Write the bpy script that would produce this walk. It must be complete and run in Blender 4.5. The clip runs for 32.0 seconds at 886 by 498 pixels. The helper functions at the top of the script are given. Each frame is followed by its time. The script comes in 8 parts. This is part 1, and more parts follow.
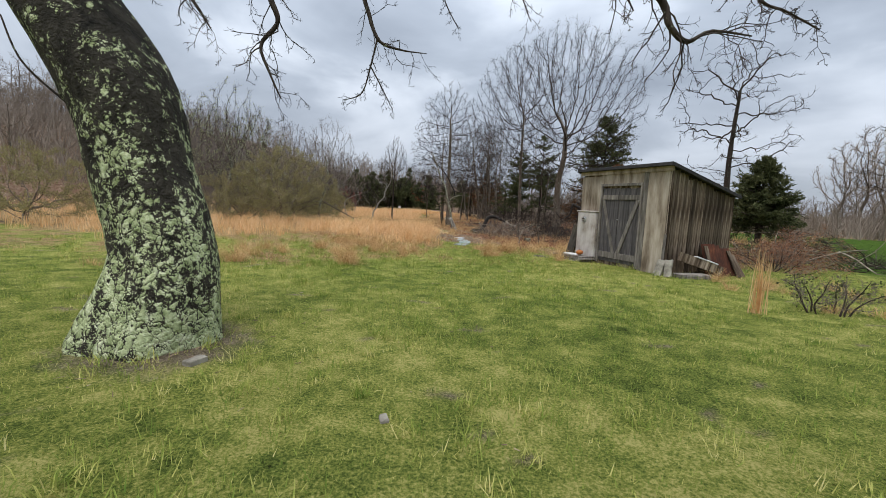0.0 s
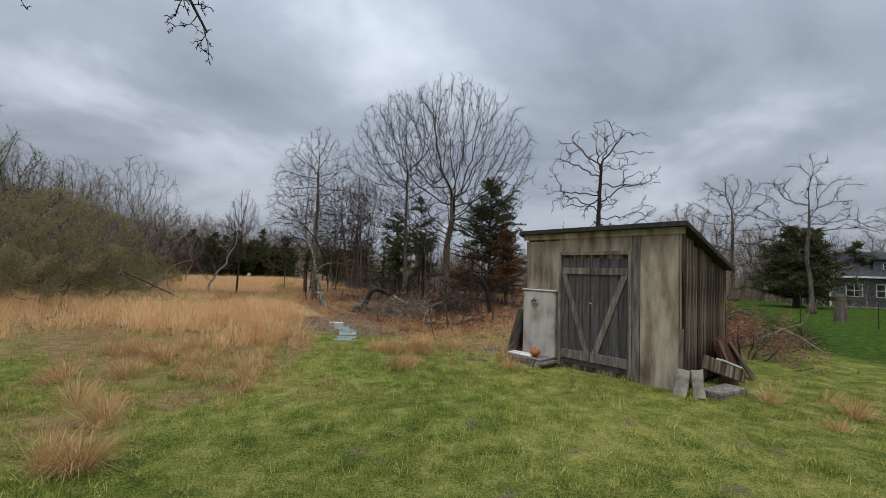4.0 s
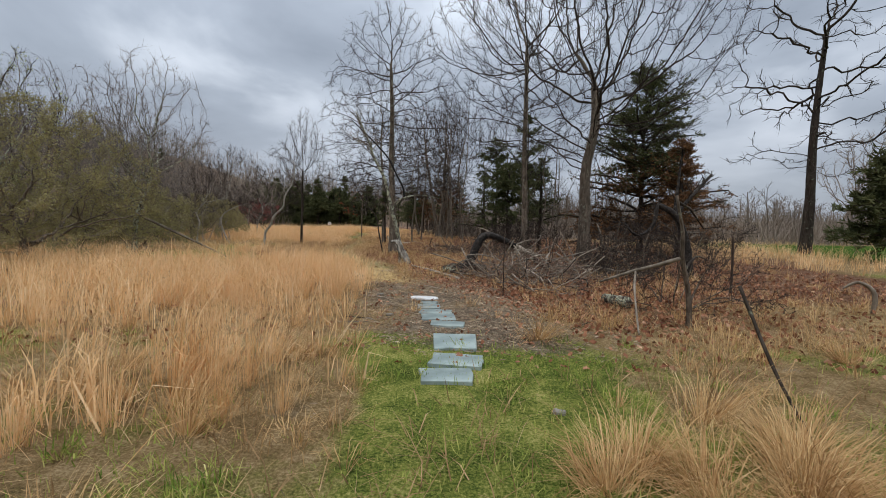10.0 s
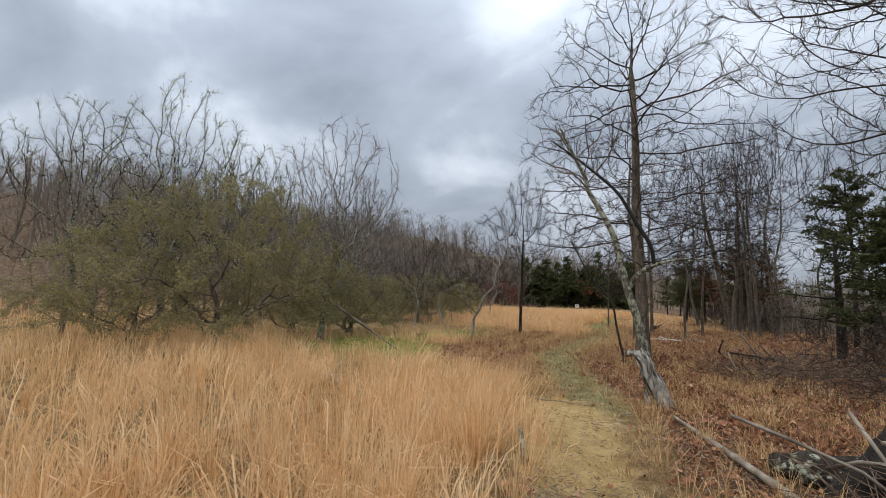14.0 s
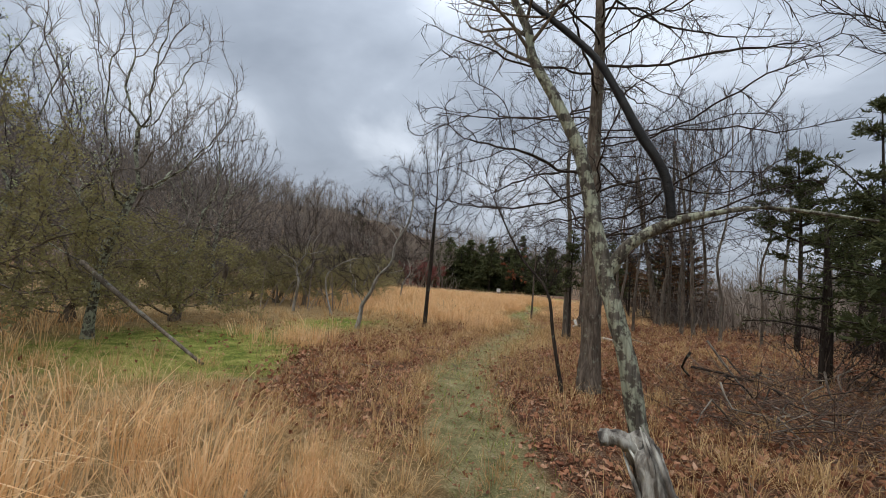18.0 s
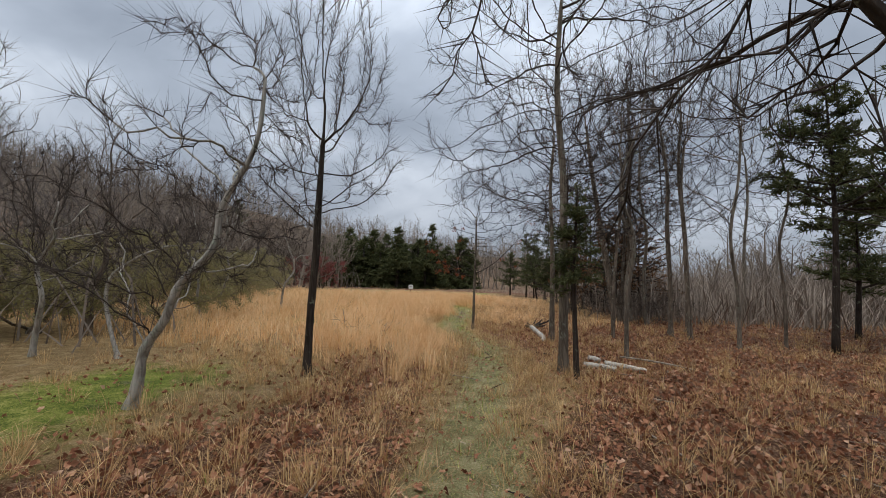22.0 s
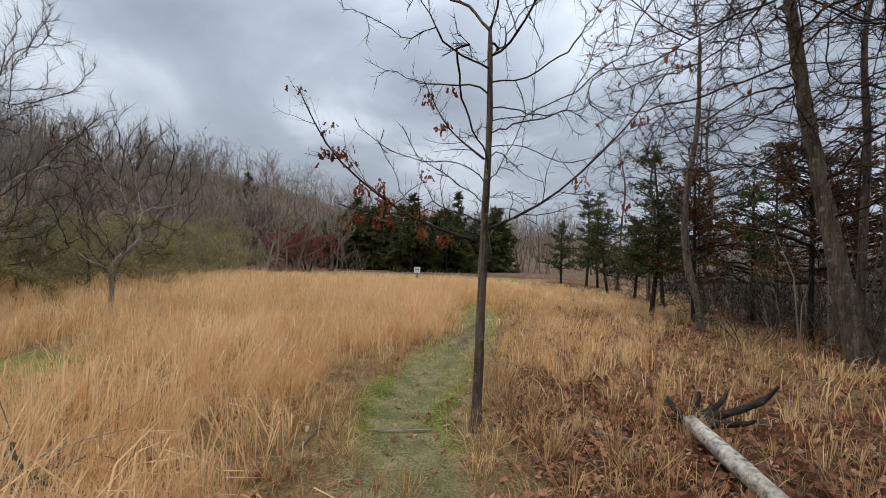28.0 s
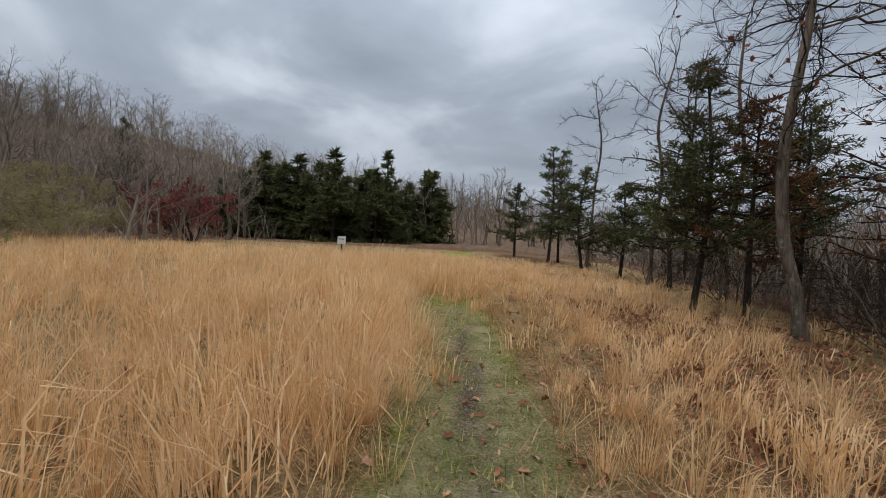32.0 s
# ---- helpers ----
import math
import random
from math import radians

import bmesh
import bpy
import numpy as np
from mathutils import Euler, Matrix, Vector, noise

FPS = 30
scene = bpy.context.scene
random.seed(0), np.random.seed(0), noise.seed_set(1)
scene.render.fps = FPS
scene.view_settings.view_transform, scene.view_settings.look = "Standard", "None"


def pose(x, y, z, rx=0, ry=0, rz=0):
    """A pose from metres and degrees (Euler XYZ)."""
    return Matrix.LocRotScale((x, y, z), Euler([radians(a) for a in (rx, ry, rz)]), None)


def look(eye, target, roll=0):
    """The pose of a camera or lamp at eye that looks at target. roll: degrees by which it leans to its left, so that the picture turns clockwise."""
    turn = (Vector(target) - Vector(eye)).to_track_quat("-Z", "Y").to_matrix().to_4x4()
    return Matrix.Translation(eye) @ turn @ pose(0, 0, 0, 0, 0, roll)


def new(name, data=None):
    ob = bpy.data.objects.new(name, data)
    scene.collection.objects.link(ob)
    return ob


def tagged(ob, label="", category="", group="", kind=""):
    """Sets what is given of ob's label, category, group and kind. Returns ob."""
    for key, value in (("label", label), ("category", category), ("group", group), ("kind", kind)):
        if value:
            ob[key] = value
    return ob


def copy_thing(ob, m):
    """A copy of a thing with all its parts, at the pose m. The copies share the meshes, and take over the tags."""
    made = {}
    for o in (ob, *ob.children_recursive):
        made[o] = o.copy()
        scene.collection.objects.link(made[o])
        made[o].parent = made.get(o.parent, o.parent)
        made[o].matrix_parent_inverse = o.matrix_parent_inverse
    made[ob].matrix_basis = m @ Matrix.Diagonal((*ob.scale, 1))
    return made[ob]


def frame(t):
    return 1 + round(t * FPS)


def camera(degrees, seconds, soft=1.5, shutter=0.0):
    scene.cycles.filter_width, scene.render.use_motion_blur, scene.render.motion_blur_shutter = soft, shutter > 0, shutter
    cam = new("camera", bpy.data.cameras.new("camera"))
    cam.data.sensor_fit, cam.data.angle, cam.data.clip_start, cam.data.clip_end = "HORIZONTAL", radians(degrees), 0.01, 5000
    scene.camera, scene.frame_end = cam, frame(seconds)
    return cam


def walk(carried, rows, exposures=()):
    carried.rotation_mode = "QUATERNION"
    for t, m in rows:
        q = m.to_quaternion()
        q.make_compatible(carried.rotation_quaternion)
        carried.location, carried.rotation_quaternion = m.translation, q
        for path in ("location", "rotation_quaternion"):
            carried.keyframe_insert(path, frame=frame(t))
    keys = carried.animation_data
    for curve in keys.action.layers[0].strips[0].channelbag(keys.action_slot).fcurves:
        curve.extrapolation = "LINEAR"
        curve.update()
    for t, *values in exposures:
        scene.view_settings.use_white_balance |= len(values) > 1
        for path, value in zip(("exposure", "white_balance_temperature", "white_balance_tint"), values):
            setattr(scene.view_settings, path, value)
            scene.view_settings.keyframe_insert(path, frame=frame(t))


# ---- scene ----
# ---- camera ----
cam = camera(94.1, 32.0, soft=0.9)
PATH = [
    (0, (4.095, 1.988, 1.458), (3.753, 3.947, 1.24), 2.5),
    (0.5, (3.695, 2.472, 1.465), (3.348, 4.436, 1.312), 4.9),
    (1, (3.512, 2.985, 1.528), (3.344, 4.975, 1.419), 3.2),
    (1.5, (3.364, 3.608, 1.623), (3.366, 5.606, 1.547), 1.9),
    (2, (3.189, 4.159, 1.718), (3.368, 6.151, 1.684), 2.2),
    (2.5, (3.176, 4.713, 1.754), (3.537, 6.68, 1.767), 2.1),
    (4.5, (2.737, 7.116, 1.674), (2.964, 9.099, 1.798), 2.0),
    (5, (2.498, 7.727, 1.64), (2.275, 9.71, 1.763), 1.8),
    (5.5, (2.234, 8.278, 1.639), (1.881, 10.242, 1.785), 2.6),
    (6, (2.101, 8.843, 1.57), (1.846, 10.824, 1.672), 1.6),
    (6.5, (1.966, 9.36, 1.547), (1.765, 11.349, 1.582), 1.0),
    (7, (1.883, 9.908, 1.513), (1.778, 11.906, 1.54), 1.1),
    (7.5, (1.943, 10.494, 1.481), (1.877, 12.493, 1.512), 1.1),
    (8, (1.985, 11.052, 1.423), (1.972, 13.052, 1.428), 1.3),
    (8.5, (2.095, 11.664, 1.43), (2.07, 13.664, 1.449), 0.9),
    (9, (2.123, 12.232, 1.383), (2.076, 14.231, 1.396), 1.9),
    (9.5, (2.192, 12.877, 1.311), (2.225, 14.876, 1.263), 0.3),
    (10, (2.24, 13.538, 1.251), (2.148, 15.531, 1.114), 0.9),
    (10.5, (2.224, 14.243, 1.152), (2.126, 16.234, 0.99), 1.0),
    (11, (2.229, 14.904, 1.138), (2.015, 16.892, 1.079), 0.5),
    (11.5, (2.175, 15.529, 1.144), (2.154, 17.529, 1.14), 1.8),
    (12, (2.224, 16.177, 1.152), (2.209, 18.177, 1.122), 1.2),
    (12.5, (2.195, 16.934, 1.16), (2.012, 18.924, 1.097), 2.5),
    (13, (2.162, 17.702, 1.125), (1.768, 19.662, 1.133), 3.8),
    (13.5, (1.965, 18.446, 1.265), (1.156, 20.267, 1.441), 3.4),
    (14, (1.799, 18.817, 1.373), (0.578, 20.384, 1.597), 1.6),
    (14.5, (1.722, 19.128, 1.41), (0.342, 20.565, 1.591), 0.6),
    (15, (1.736, 19.521, 1.361), (0.664, 21.203, 1.515), 3.9),
    (15.5, (1.632, 19.988, 1.325), (0.867, 21.834, 1.42), 5.3),
    (17.5, (0.815, 21.698, 1.391), (0.07, 23.547, 1.558), 6.9),
    (18, (0.516, 22.507, 1.454), (-0.42, 24.269, 1.595), 4.0),
    (18.5, (-0.008, 23.089, 1.556), (-0.942, 24.848, 1.746), 5.6),
    (19, (-0.41, 23.812, 1.47), (-1.38, 25.552, 1.649), 4.7),
    (19.5, (-0.554, 24.563, 1.38), (-1.488, 26.311, 1.645), 2.1),
    (20, (-0.95, 25.145, 1.54), (-1.862, 26.903, 1.817), 3.9),
    (20.5, (-1.234, 25.786, 1.499), (-2.395, 27.389, 1.785), 5.6),
    (21, (-1.616, 26.253, 1.452), (-2.869, 27.803, 1.612), 4.7),
    (21.5, (-1.912, 26.86, 1.437), (-2.991, 28.535, 1.607), 2.3),
    (22, (-2.074, 27.489, 1.493), (-2.562, 29.423, 1.63), 1.4),
    (22.5, (-2.15, 28.138, 1.461), (-2.377, 30.122, 1.575), 2.2),
    (23, (-2.37, 28.874, 1.462), (-2.476, 30.87, 1.529), 3.8),
    (23.5, (-2.54, 29.619, 1.437), (-2.448, 31.616, 1.475), 2.6),
    (24, (-2.643, 30.334, 1.449), (-2.635, 32.333, 1.489), 1.6),
    (24.5, (-2.753, 30.997, 1.346), (-2.716, 32.997, 1.342), 3.9),
    (26.5, (-2.857, 34.192, 1.456), (-3.041, 36.184, 1.481), 1.1),
    (27, (-2.924, 34.886, 1.388), (-3.298, 36.851, 1.409), 1.3),
    (27.5, (-3.142, 35.527, 1.393), (-3.727, 37.44, 1.398), 1.7),
    (28, (-3.293, 36.112, 1.376), (-3.962, 37.997, 1.422), 1.6),
    (28.5, (-3.508, 36.72, 1.354), (-4.365, 38.526, 1.418), 1.9),
    (29, (-3.728, 37.302, 1.322), (-4.708, 39.043, 1.401), 2.3),
    (29.5, (-4.101, 37.795, 1.303), (-5.357, 39.33, 1.565), 1.1),
    (30, (-4.386, 38.182, 1.297), (-5.795, 39.574, 1.573), -0.3),
    (30.5, (-4.599, 38.509, 1.302), (-6.151, 39.748, 1.537), -2.3),
    (31, (-4.744, 38.742, 1.232), (-5.832, 40.416, 1.346), 0.4),
    (31.5, (-4.842, 39.164, 1.211), (-5.441, 41.072, 1.202), 2.0),
    (32, (-4.984, 39.687, 1.277), (-5.283, 41.663, 1.191), 2.4),
]
walk(cam, [(t, look(eye, target, roll)) for t, eye, target, roll in PATH], [(0, 0.28), (2, 0.05), (5, -0.22), (7, -0.12), (9, -0.05), (12, 0.15), (14, 0.05), (17, 0.04), (20, 0.0), (22, -0.02), (24, 0.1), (28, 0.05), (30, -0.3), (31, -0.3), (32, -0.15)])

# ---- sky, sun ----
world = bpy.data.worlds.new("world")
scene.world = world
world.use_nodes = True


def sky_nodes():
    nt = world.node_tree
    nt.nodes.clear()
    N, L = nt.nodes, nt.links
    out = N.new("ShaderNodeOutputWorld")
    co = N.new("ShaderNodeTexCoord")
    sep = N.new("ShaderNodeSeparateXYZ")
    L.new(co.outputs["Generated"], sep.inputs[0])
    # a flat deck of cloud: the direction divided by its height
    up = N.new("ShaderNodeMath"); up.operation = "MAXIMUM"; up.inputs[1].default_value = 0.0
    L.new(sep.outputs[2], up.inputs[0])
    add = N.new("ShaderNodeMath"); add.operation = "ADD"; add.inputs[1].default_value = 0.34
    L.new(up.outputs[0], add.inputs[0])
    vec = N.new("ShaderNodeCombineXYZ")
    for k in (0, 1):
        dv = N.new("ShaderNodeMath"); dv.operation = "DIVIDE"
        L.new(sep.outputs[k], dv.inputs[0]); L.new(add.outputs[0], dv.inputs[1]); L.new(dv.outputs[0], vec.inputs[k])
    big = N.new("ShaderNodeTexNoise"); big.inputs["Scale"].default_value = 1.7; big.inputs["Detail"].default_value = 6; big.inputs["Roughness"].default_value = 0.5; big.inputs["Distortion"].default_value = 0.35
    mp = N.new("ShaderNodeMapping"); mp.inputs["Location"].default_value = (3.3, 1.2, 0.0); mp.inputs["Rotation"].default_value = (0, 0, 0.5); mp.inputs["Scale"].default_value = (0.8, 1.0, 1.0)
    L.new(vec.outputs[0], mp.inputs[0]); L.new(mp.outputs[0], big.inputs["Vector"])
    ramp = N.new("ShaderNodeValToRGB")
    e = ramp.color_ramp.elements
    e[0].position, e[0].color = 0.30, (0.226, 0.262, 0.32, 1)
    e[1].position, e[1].color = 0.76, (0.725, 0.779, 0.865, 1)
    m = e.new(0.5); m.color = (0.353, 0.401, 0.475, 1)
    m = e.new(0.61); m.color = (0.53, 0.584, 0.665, 1)
    L.new(big.outputs["Fac"], ramp.inputs[0])
    low = N.new("ShaderNodeMapRange"); low.inputs[1].default_value = 0.0; low.inputs[2].default_value = 0.28; low.inputs[3].default_value = 0.65; low.inputs[4].default_value = 0.0
    L.new(sep.outputs[2], low.inputs[0])
    mix = N.new("ShaderNodeMix"); mix.data_type = "RGBA"; mix.inputs["B"].default_value = (0.562, 0.615, 0.712, 1)
    L.new(low.outputs[0], mix.inputs["Factor"]); L.new(ramp.outputs[0], mix.inputs["A"])
    # an overcast sky is about three times as bright overhead as at its foot
    lift = N.new("ShaderNodeMapRange"); lift.inputs[1].default_value, lift.inputs[2].default_value, lift.inputs[3].default_value, lift.inputs[4].default_value = 0.0, 1.0, 0.73, 2.7
    L.new(sep.outputs[2], lift.inputs[0])
    sky = N.new("ShaderNodeTexSky"); sky.sky_type = "NISHITA"; sky.sun_disc = False; sky.sun_elevation = radians(48); sky.sun_rotation = radians(200)
    b1 = N.new("ShaderNodeBackground"); b1.inputs[1].default_value = 1.0
    b2 = N.new("ShaderNodeBackground"); b2.inputs[1].default_value = 0.05
    L.new(mix.outputs["Result"], b1.inputs[0]); L.new(sky.outputs[0], b2.inputs[0])
    L.new(lift.outputs[0], b1.inputs[1])
    ms = N.new("ShaderNodeMixShader"); ms.inputs[0].default_value = 0.10
    L.new(b1.outputs[0], ms.inputs[1]); L.new(b2.outputs[0], ms.inputs[2]); L.new(ms.outputs[0], out.inputs[0])


sky_nodes()
sun_data = bpy.data.lights.new("sun", "SUN")
sun_data.energy, sun_data.angle, sun_data.color = 1.85, radians(30), (1.0, 0.97, 0.93)
sun = new("sun", sun_data)
sun.matrix_world = look((0, 0, 30), (4, 9, 0))

# ---- materials ----
def mat_base(name, rough=0.9, spec=0.25):
    m = bpy.data.materials.new(name)
    m.use_nodes = True
    b = m.node_tree.nodes["Principled BSDF"]
    b.inputs["Roughness"].default_value = rough
    b.inputs["Specular IOR Level"].default_value = spec
    return m, m.node_tree.nodes, m.node_tree.links, b


def ramp_node(N, stops):
    r = N.new("ShaderNodeValToRGB")
    e = r.color_ramp.elements
    while len(e) < len(stops):
        e.new(0.5)
    for s, (p, c) in zip(e, stops):
        s.position, s.color = p, (*c, 1)
    return r


def noise_node(N, L, scale, detail=5, rough=0.6, vec=None, dist=0.0, stretch=None):
    n = N.new("ShaderNodeTexNoise")
    n.inputs["Scale"].default_value, n.inputs["Detail"].default_value = scale, detail
    n.inputs["Roughness"].default_value, n.inputs["Distortion"].default_value = rough, dist
    if vec is None:
        vec = N.new("ShaderNodeTexCoord").outputs["Object"]
    if stretch:
        mp = N.new("ShaderNodeMapping")
        mp.inputs["Scale"].default_value = stretch
        L.new(vec, mp.inputs[0])
        vec = mp.outputs[0]
    L.new(vec, n.inputs["Vector"])
    return n


def mix_color(N, L, fac, a, b, mode="MIX"):
    m = N.new("ShaderNodeMix")
    m.data_type, m.blend_type = "RGBA", mode
    for sock, v in (("Factor", fac), ("A", a), ("B", b)):
        if isinstance(v, (int, float)):
            m.inputs[sock].default_value = v
        elif isinstance(v, tuple):
            m.inputs[sock].default_value = (*v, 1)
        else:
            L.new(v, m.inputs[sock])
    return m.outputs["Result"]


def bump(N, L, b, height, strength=0.5, dist=0.02):
    n = N.new("ShaderNodeBump")
    n.inputs["Strength"].default_value, n.inputs["Distance"].default_value = strength, dist
    L.new(height, n.inputs["Height"])
    L.new(n.outputs[0], b.inputs["Normal"])


def simple(name, stops, scale=6, detail=6, rough=0.85, spec=0.25, bump_s=0.4, bump_d=0.01, stretch=None, metal=0.0, vary=0.25):
    """A surface with grain at two scales and a small change from object to object."""
    m, N, L, b = mat_base(name, rough, spec)
    b.inputs["Metallic"].default_value = metal
    n1 = noise_node(N, L, scale, detail, stretch=stretch)
    n2 = noise_node(N, L, scale * 0.17, 3)
    r = ramp_node(N, stops)
    L.new(n1.outputs["Fac"], r.inputs[0])
    info = N.new("ShaderNodeObjectInfo")
    k = N.new("ShaderNodeMapRange")
    k.inputs[3].default_value, k.inputs[4].default_value = 1 - vary, 1 + vary
    L.new(info.outputs["Random"], k.inputs[0])
    k2 = N.new("ShaderNodeMapRange")
    k2.inputs[1].default_value, k2.inputs[2].default_value = 0.3, 0.7
    k2.inputs[3].default_value, k2.inputs[4].default_value = 0.78, 1.18
    L.new(n2.outputs["Fac"], k2.inputs[0])
    mul = N.new("ShaderNodeMath"); mul.operation = "MULTIPLY"
    L.new(k.outputs[0], mul.inputs[0]); L.new(k2.outputs[0], mul.inputs[1])
    cmb = N.new("ShaderNodeCombineColor")
    for s in range(3):
        L.new(mul.outputs[0], cmb.inputs[s])
    L.new(mix_color(N, L, 1.0, r.outputs[0], cmb.outputs[0], "MULTIPLY"), b.inputs["Base Color"])
    bump(N, L, b, n1.outputs["Fac"], bump_s, bump_d)
    return m


def island_mat(name, stops, rough=0.8, spec=0.2, translucent=0.0, patch=0.25, mottle=0.45, broad=0.0):
    """For grass, leaves and needles: colour changes from blade to blade and over broad patches."""
    m, N, L, b = mat_base(name, rough, spec)
    g = N.new("ShaderNodeNewGeometry")
    n = noise_node(N, L, patch, 7, 0.7)
    add = N.new("ShaderNodeMath"); add.operation = "MULTIPLY_ADD"; add.inputs[1].default_value = 1.0 - mottle
    sc = N.new("ShaderNodeMapRange"); sc.inputs[1].default_value, sc.inputs[2].default_value, sc.inputs[3].default_value, sc.inputs[4].default_value = 0.3, 0.7, 0.0, mottle
    L.new(n.outputs["Fac"], sc.inputs[0])
    L.new(g.outputs["Random Per Island"], add.inputs[0]); L.new(sc.outputs[0], add.inputs[2])
    if broad:
        nb = noise_node(N, L, 0.22, 3, 0.5)
        ab = N.new("ShaderNodeMath"); ab.operation = "MULTIPLY_ADD"; ab.inputs[1].default_value = broad
        sb = N.new("ShaderNodeMath"); sb.operation = "SUBTRACT"; sb.inputs[1].default_value = broad * 0.47
        L.new(nb.outputs["Fac"], ab.inputs[0]); L.new(add.outputs[0], ab.inputs[2]); L.new(ab.outputs[0], sb.inputs[0])
        add = sb
    r = ramp_node(N, stops)
    L.new(add.outputs[0], r.inputs[0]); L.new(r.outputs[0], b.inputs["Base Color"])
    if translucent:
        t = N.new("ShaderNodeBsdfTranslucent")
        L.new(r.outputs[0], t.inputs[0])
        ms = N.new("ShaderNodeMixShader"); ms.inputs[0].default_value = translucent
        out = N["Material Output"]
        L.new(b.outputs[0], ms.inputs[1]); L.new(t.outputs[0], ms.inputs[2]); L.new(ms.outputs[0], out.inputs[0])
    return m


def bark_mat(name, dark, light, lichen=(0.32, 0.36, 0.25), amount=0.25, scale=9):
    m, N, L, b = mat_base(name, 0.92, 0.15)
    n1 = noise_node(N, L, scale, 8, 0.65, stretch=(1, 1, 0.2))
    v = N.new("ShaderNodeTexVoronoi"); v.feature = "DISTANCE_TO_EDGE"; v.inputs["Scale"].default_value = scale * 2.2
    mp = N.new("ShaderNodeMapping"); mp.inputs["Scale"].default_value = (1, 1, 0.10)
    L.new(N.new("ShaderNodeTexCoord").outputs["Object"], mp.inputs[0]); L.new(mp.outputs[0], v.inputs["Vector"])
    r = ramp_node(N, [(0.3, dark), (0.7, light)])
    L.new(n1.outputs["Fac"], r.inputs[0])
    n2 = noise_node(N, L, scale * 0.9, 8, 0.7)
    k = ramp_node(N, [(0.62 - amount * 0.5, (0, 0, 0)), (0.68 - amount * 0.5, (1, 1, 1))])
    L.new(n2.outputs["Fac"], k.inputs[0])
    crack = ramp_node(N, [(0.0, (0.62, 0.60, 0.58)), (0.12, (1, 1, 1))])
    L.new(v.outputs["Distance"], crack.inputs[0])
    plates = mix_color(N, L, 1.0, mix_color(N, L, k.outputs[0], r.outputs[0], lichen), crack.outputs[0], "MULTIPLY")
    L.new(plates, b.inputs["Base Color"])
    mm = N.new("ShaderNodeMath"); mm.operation = "ADD"
    L.new(n1.outputs["Fac"], mm.inputs[0])
    sc = N.new("ShaderNodeMath"); sc.operation = "MINIMUM"; sc.inputs[1].default_value = 0.25
    L.new(v.outputs["Distance"], sc.inputs[0]); L.new(sc.outputs[0], mm.inputs[1])
    bump(N, L, b, mm.outputs[0], 0.9, 0.03)
    return m


BARK = bark_mat("bark_grey", (0.05, 0.038, 0.028), (0.26, 0.205, 0.155), (0.27, 0.265, 0.20), 0.10, 13)
BARK_PALE = bark_mat("bark_pale", (0.08, 0.064, 0.05), (0.26, 0.215, 0.165), (0.24, 0.24, 0.19), 0.12)
BARK_DARK = bark_mat("bark_dark", (0.022, 0.017, 0.014), (0.085, 0.065, 0.05), (0.2, 0.21, 0.15), 0.06)
BARK_LICHEN = bark_mat("bark_lichen", (0.035, 0.03, 0.024), (0.19, 0.165, 0.13), (0.36, 0.37, 0.27), 0.30, 15)
TWIG_GREY = simple("grey_twig", [(0.3, (0.08, 0.066, 0.057)), (0.7, (0.20, 0.168, 0.145))], 12, 3, 0.9, 0.15, 0.0)
REDTWIG = simple("red_brown_twig", [(0.3, (0.09, 0.058, 0.042)), (0.7, (0.28, 0.19, 0.14))], 12, 3, 0.9, 0.15, 0.0)
LICHEN_LOG = bark_mat("black_bark_lichen", (0.012, 0.010, 0.008), (0.06, 0.048, 0.038), (0.42, 0.44, 0.33), 0.16, 8)
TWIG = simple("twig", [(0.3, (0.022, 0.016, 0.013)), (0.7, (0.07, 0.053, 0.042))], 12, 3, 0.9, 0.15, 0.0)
# paler than TWIG: the far woods' haze is in the colour; leafy shrubs share it
TWIG_HAZED = simple("hazed_twig", [(0.3, (0.14, 0.112, 0.09)), (0.7, (0.31, 0.255, 0.205))], 0.12, 3, 0.95, 0.05, 0.0, vary=0.2)
BIRCH = simple("birch_bark", [(0.34, (0.10, 0.09, 0.08)), (0.48, (0.40, 0.36, 0.30)), (0.7, (0.66, 0.62, 0.54))], 18, 7, 0.8, 0.2, 0.8, 0.015, stretch=(1, 1, 1))
BIRCH_GREY = bark_mat("bark_birch_grey", (0.20, 0.18, 0.155), (0.50, 0.46, 0.40), (0.36, 0.37, 0.30), 0.15)
SPLINTER = simple("splintered_grey_wood", [(0.34, (0.05, 0.042, 0.036)), (0.46, (0.22, 0.20, 0.17)), (0.56, (0.38, 0.36, 0.31)), (0.72, (0.54, 0.54, 0.48))], 16, 8, 0.9, 0.15, 1.0, 0.03, stretch=(1, 1, 0.22))
DEADWOOD = simple("dead_wood", [(0.3, (0.10, 0.08, 0.06)), (0.52, (0.24, 0.20, 0.155)), (0.75, (0.42, 0.37, 0.30))], 7, 7, 0.9, 0.15, 0.7, 0.012, stretch=(1, 1, 0.3))
BLACKWOOD = simple("wet_black_wood", [(0.35, (0.006, 0.005, 0.004)), (0.7, (0.022, 0.018, 0.015))], 11, 8, 0.6, 0.3, 0.9, 0.02)
CHARRED = simple("wet_black_bark", [(0.35, (0.008, 0.006, 0.005)), (0.58, (0.035, 0.027, 0.021)), (0.75, (0.13, 0.105, 0.082))], 13, 9, 0.75, 0.3, 1.0, 0.04)
TALL_GRASS = island_mat("tall_dry_grass", [(0.0, (0.28, 0.125, 0.048)), (0.22, (0.63, 0.36, 0.15)), (0.52, (0.82, 0.55, 0.285)), (1.0, (0.93, 0.75, 0.49))], 0.7, 0.25, 0.4, 2.2, 0.6)
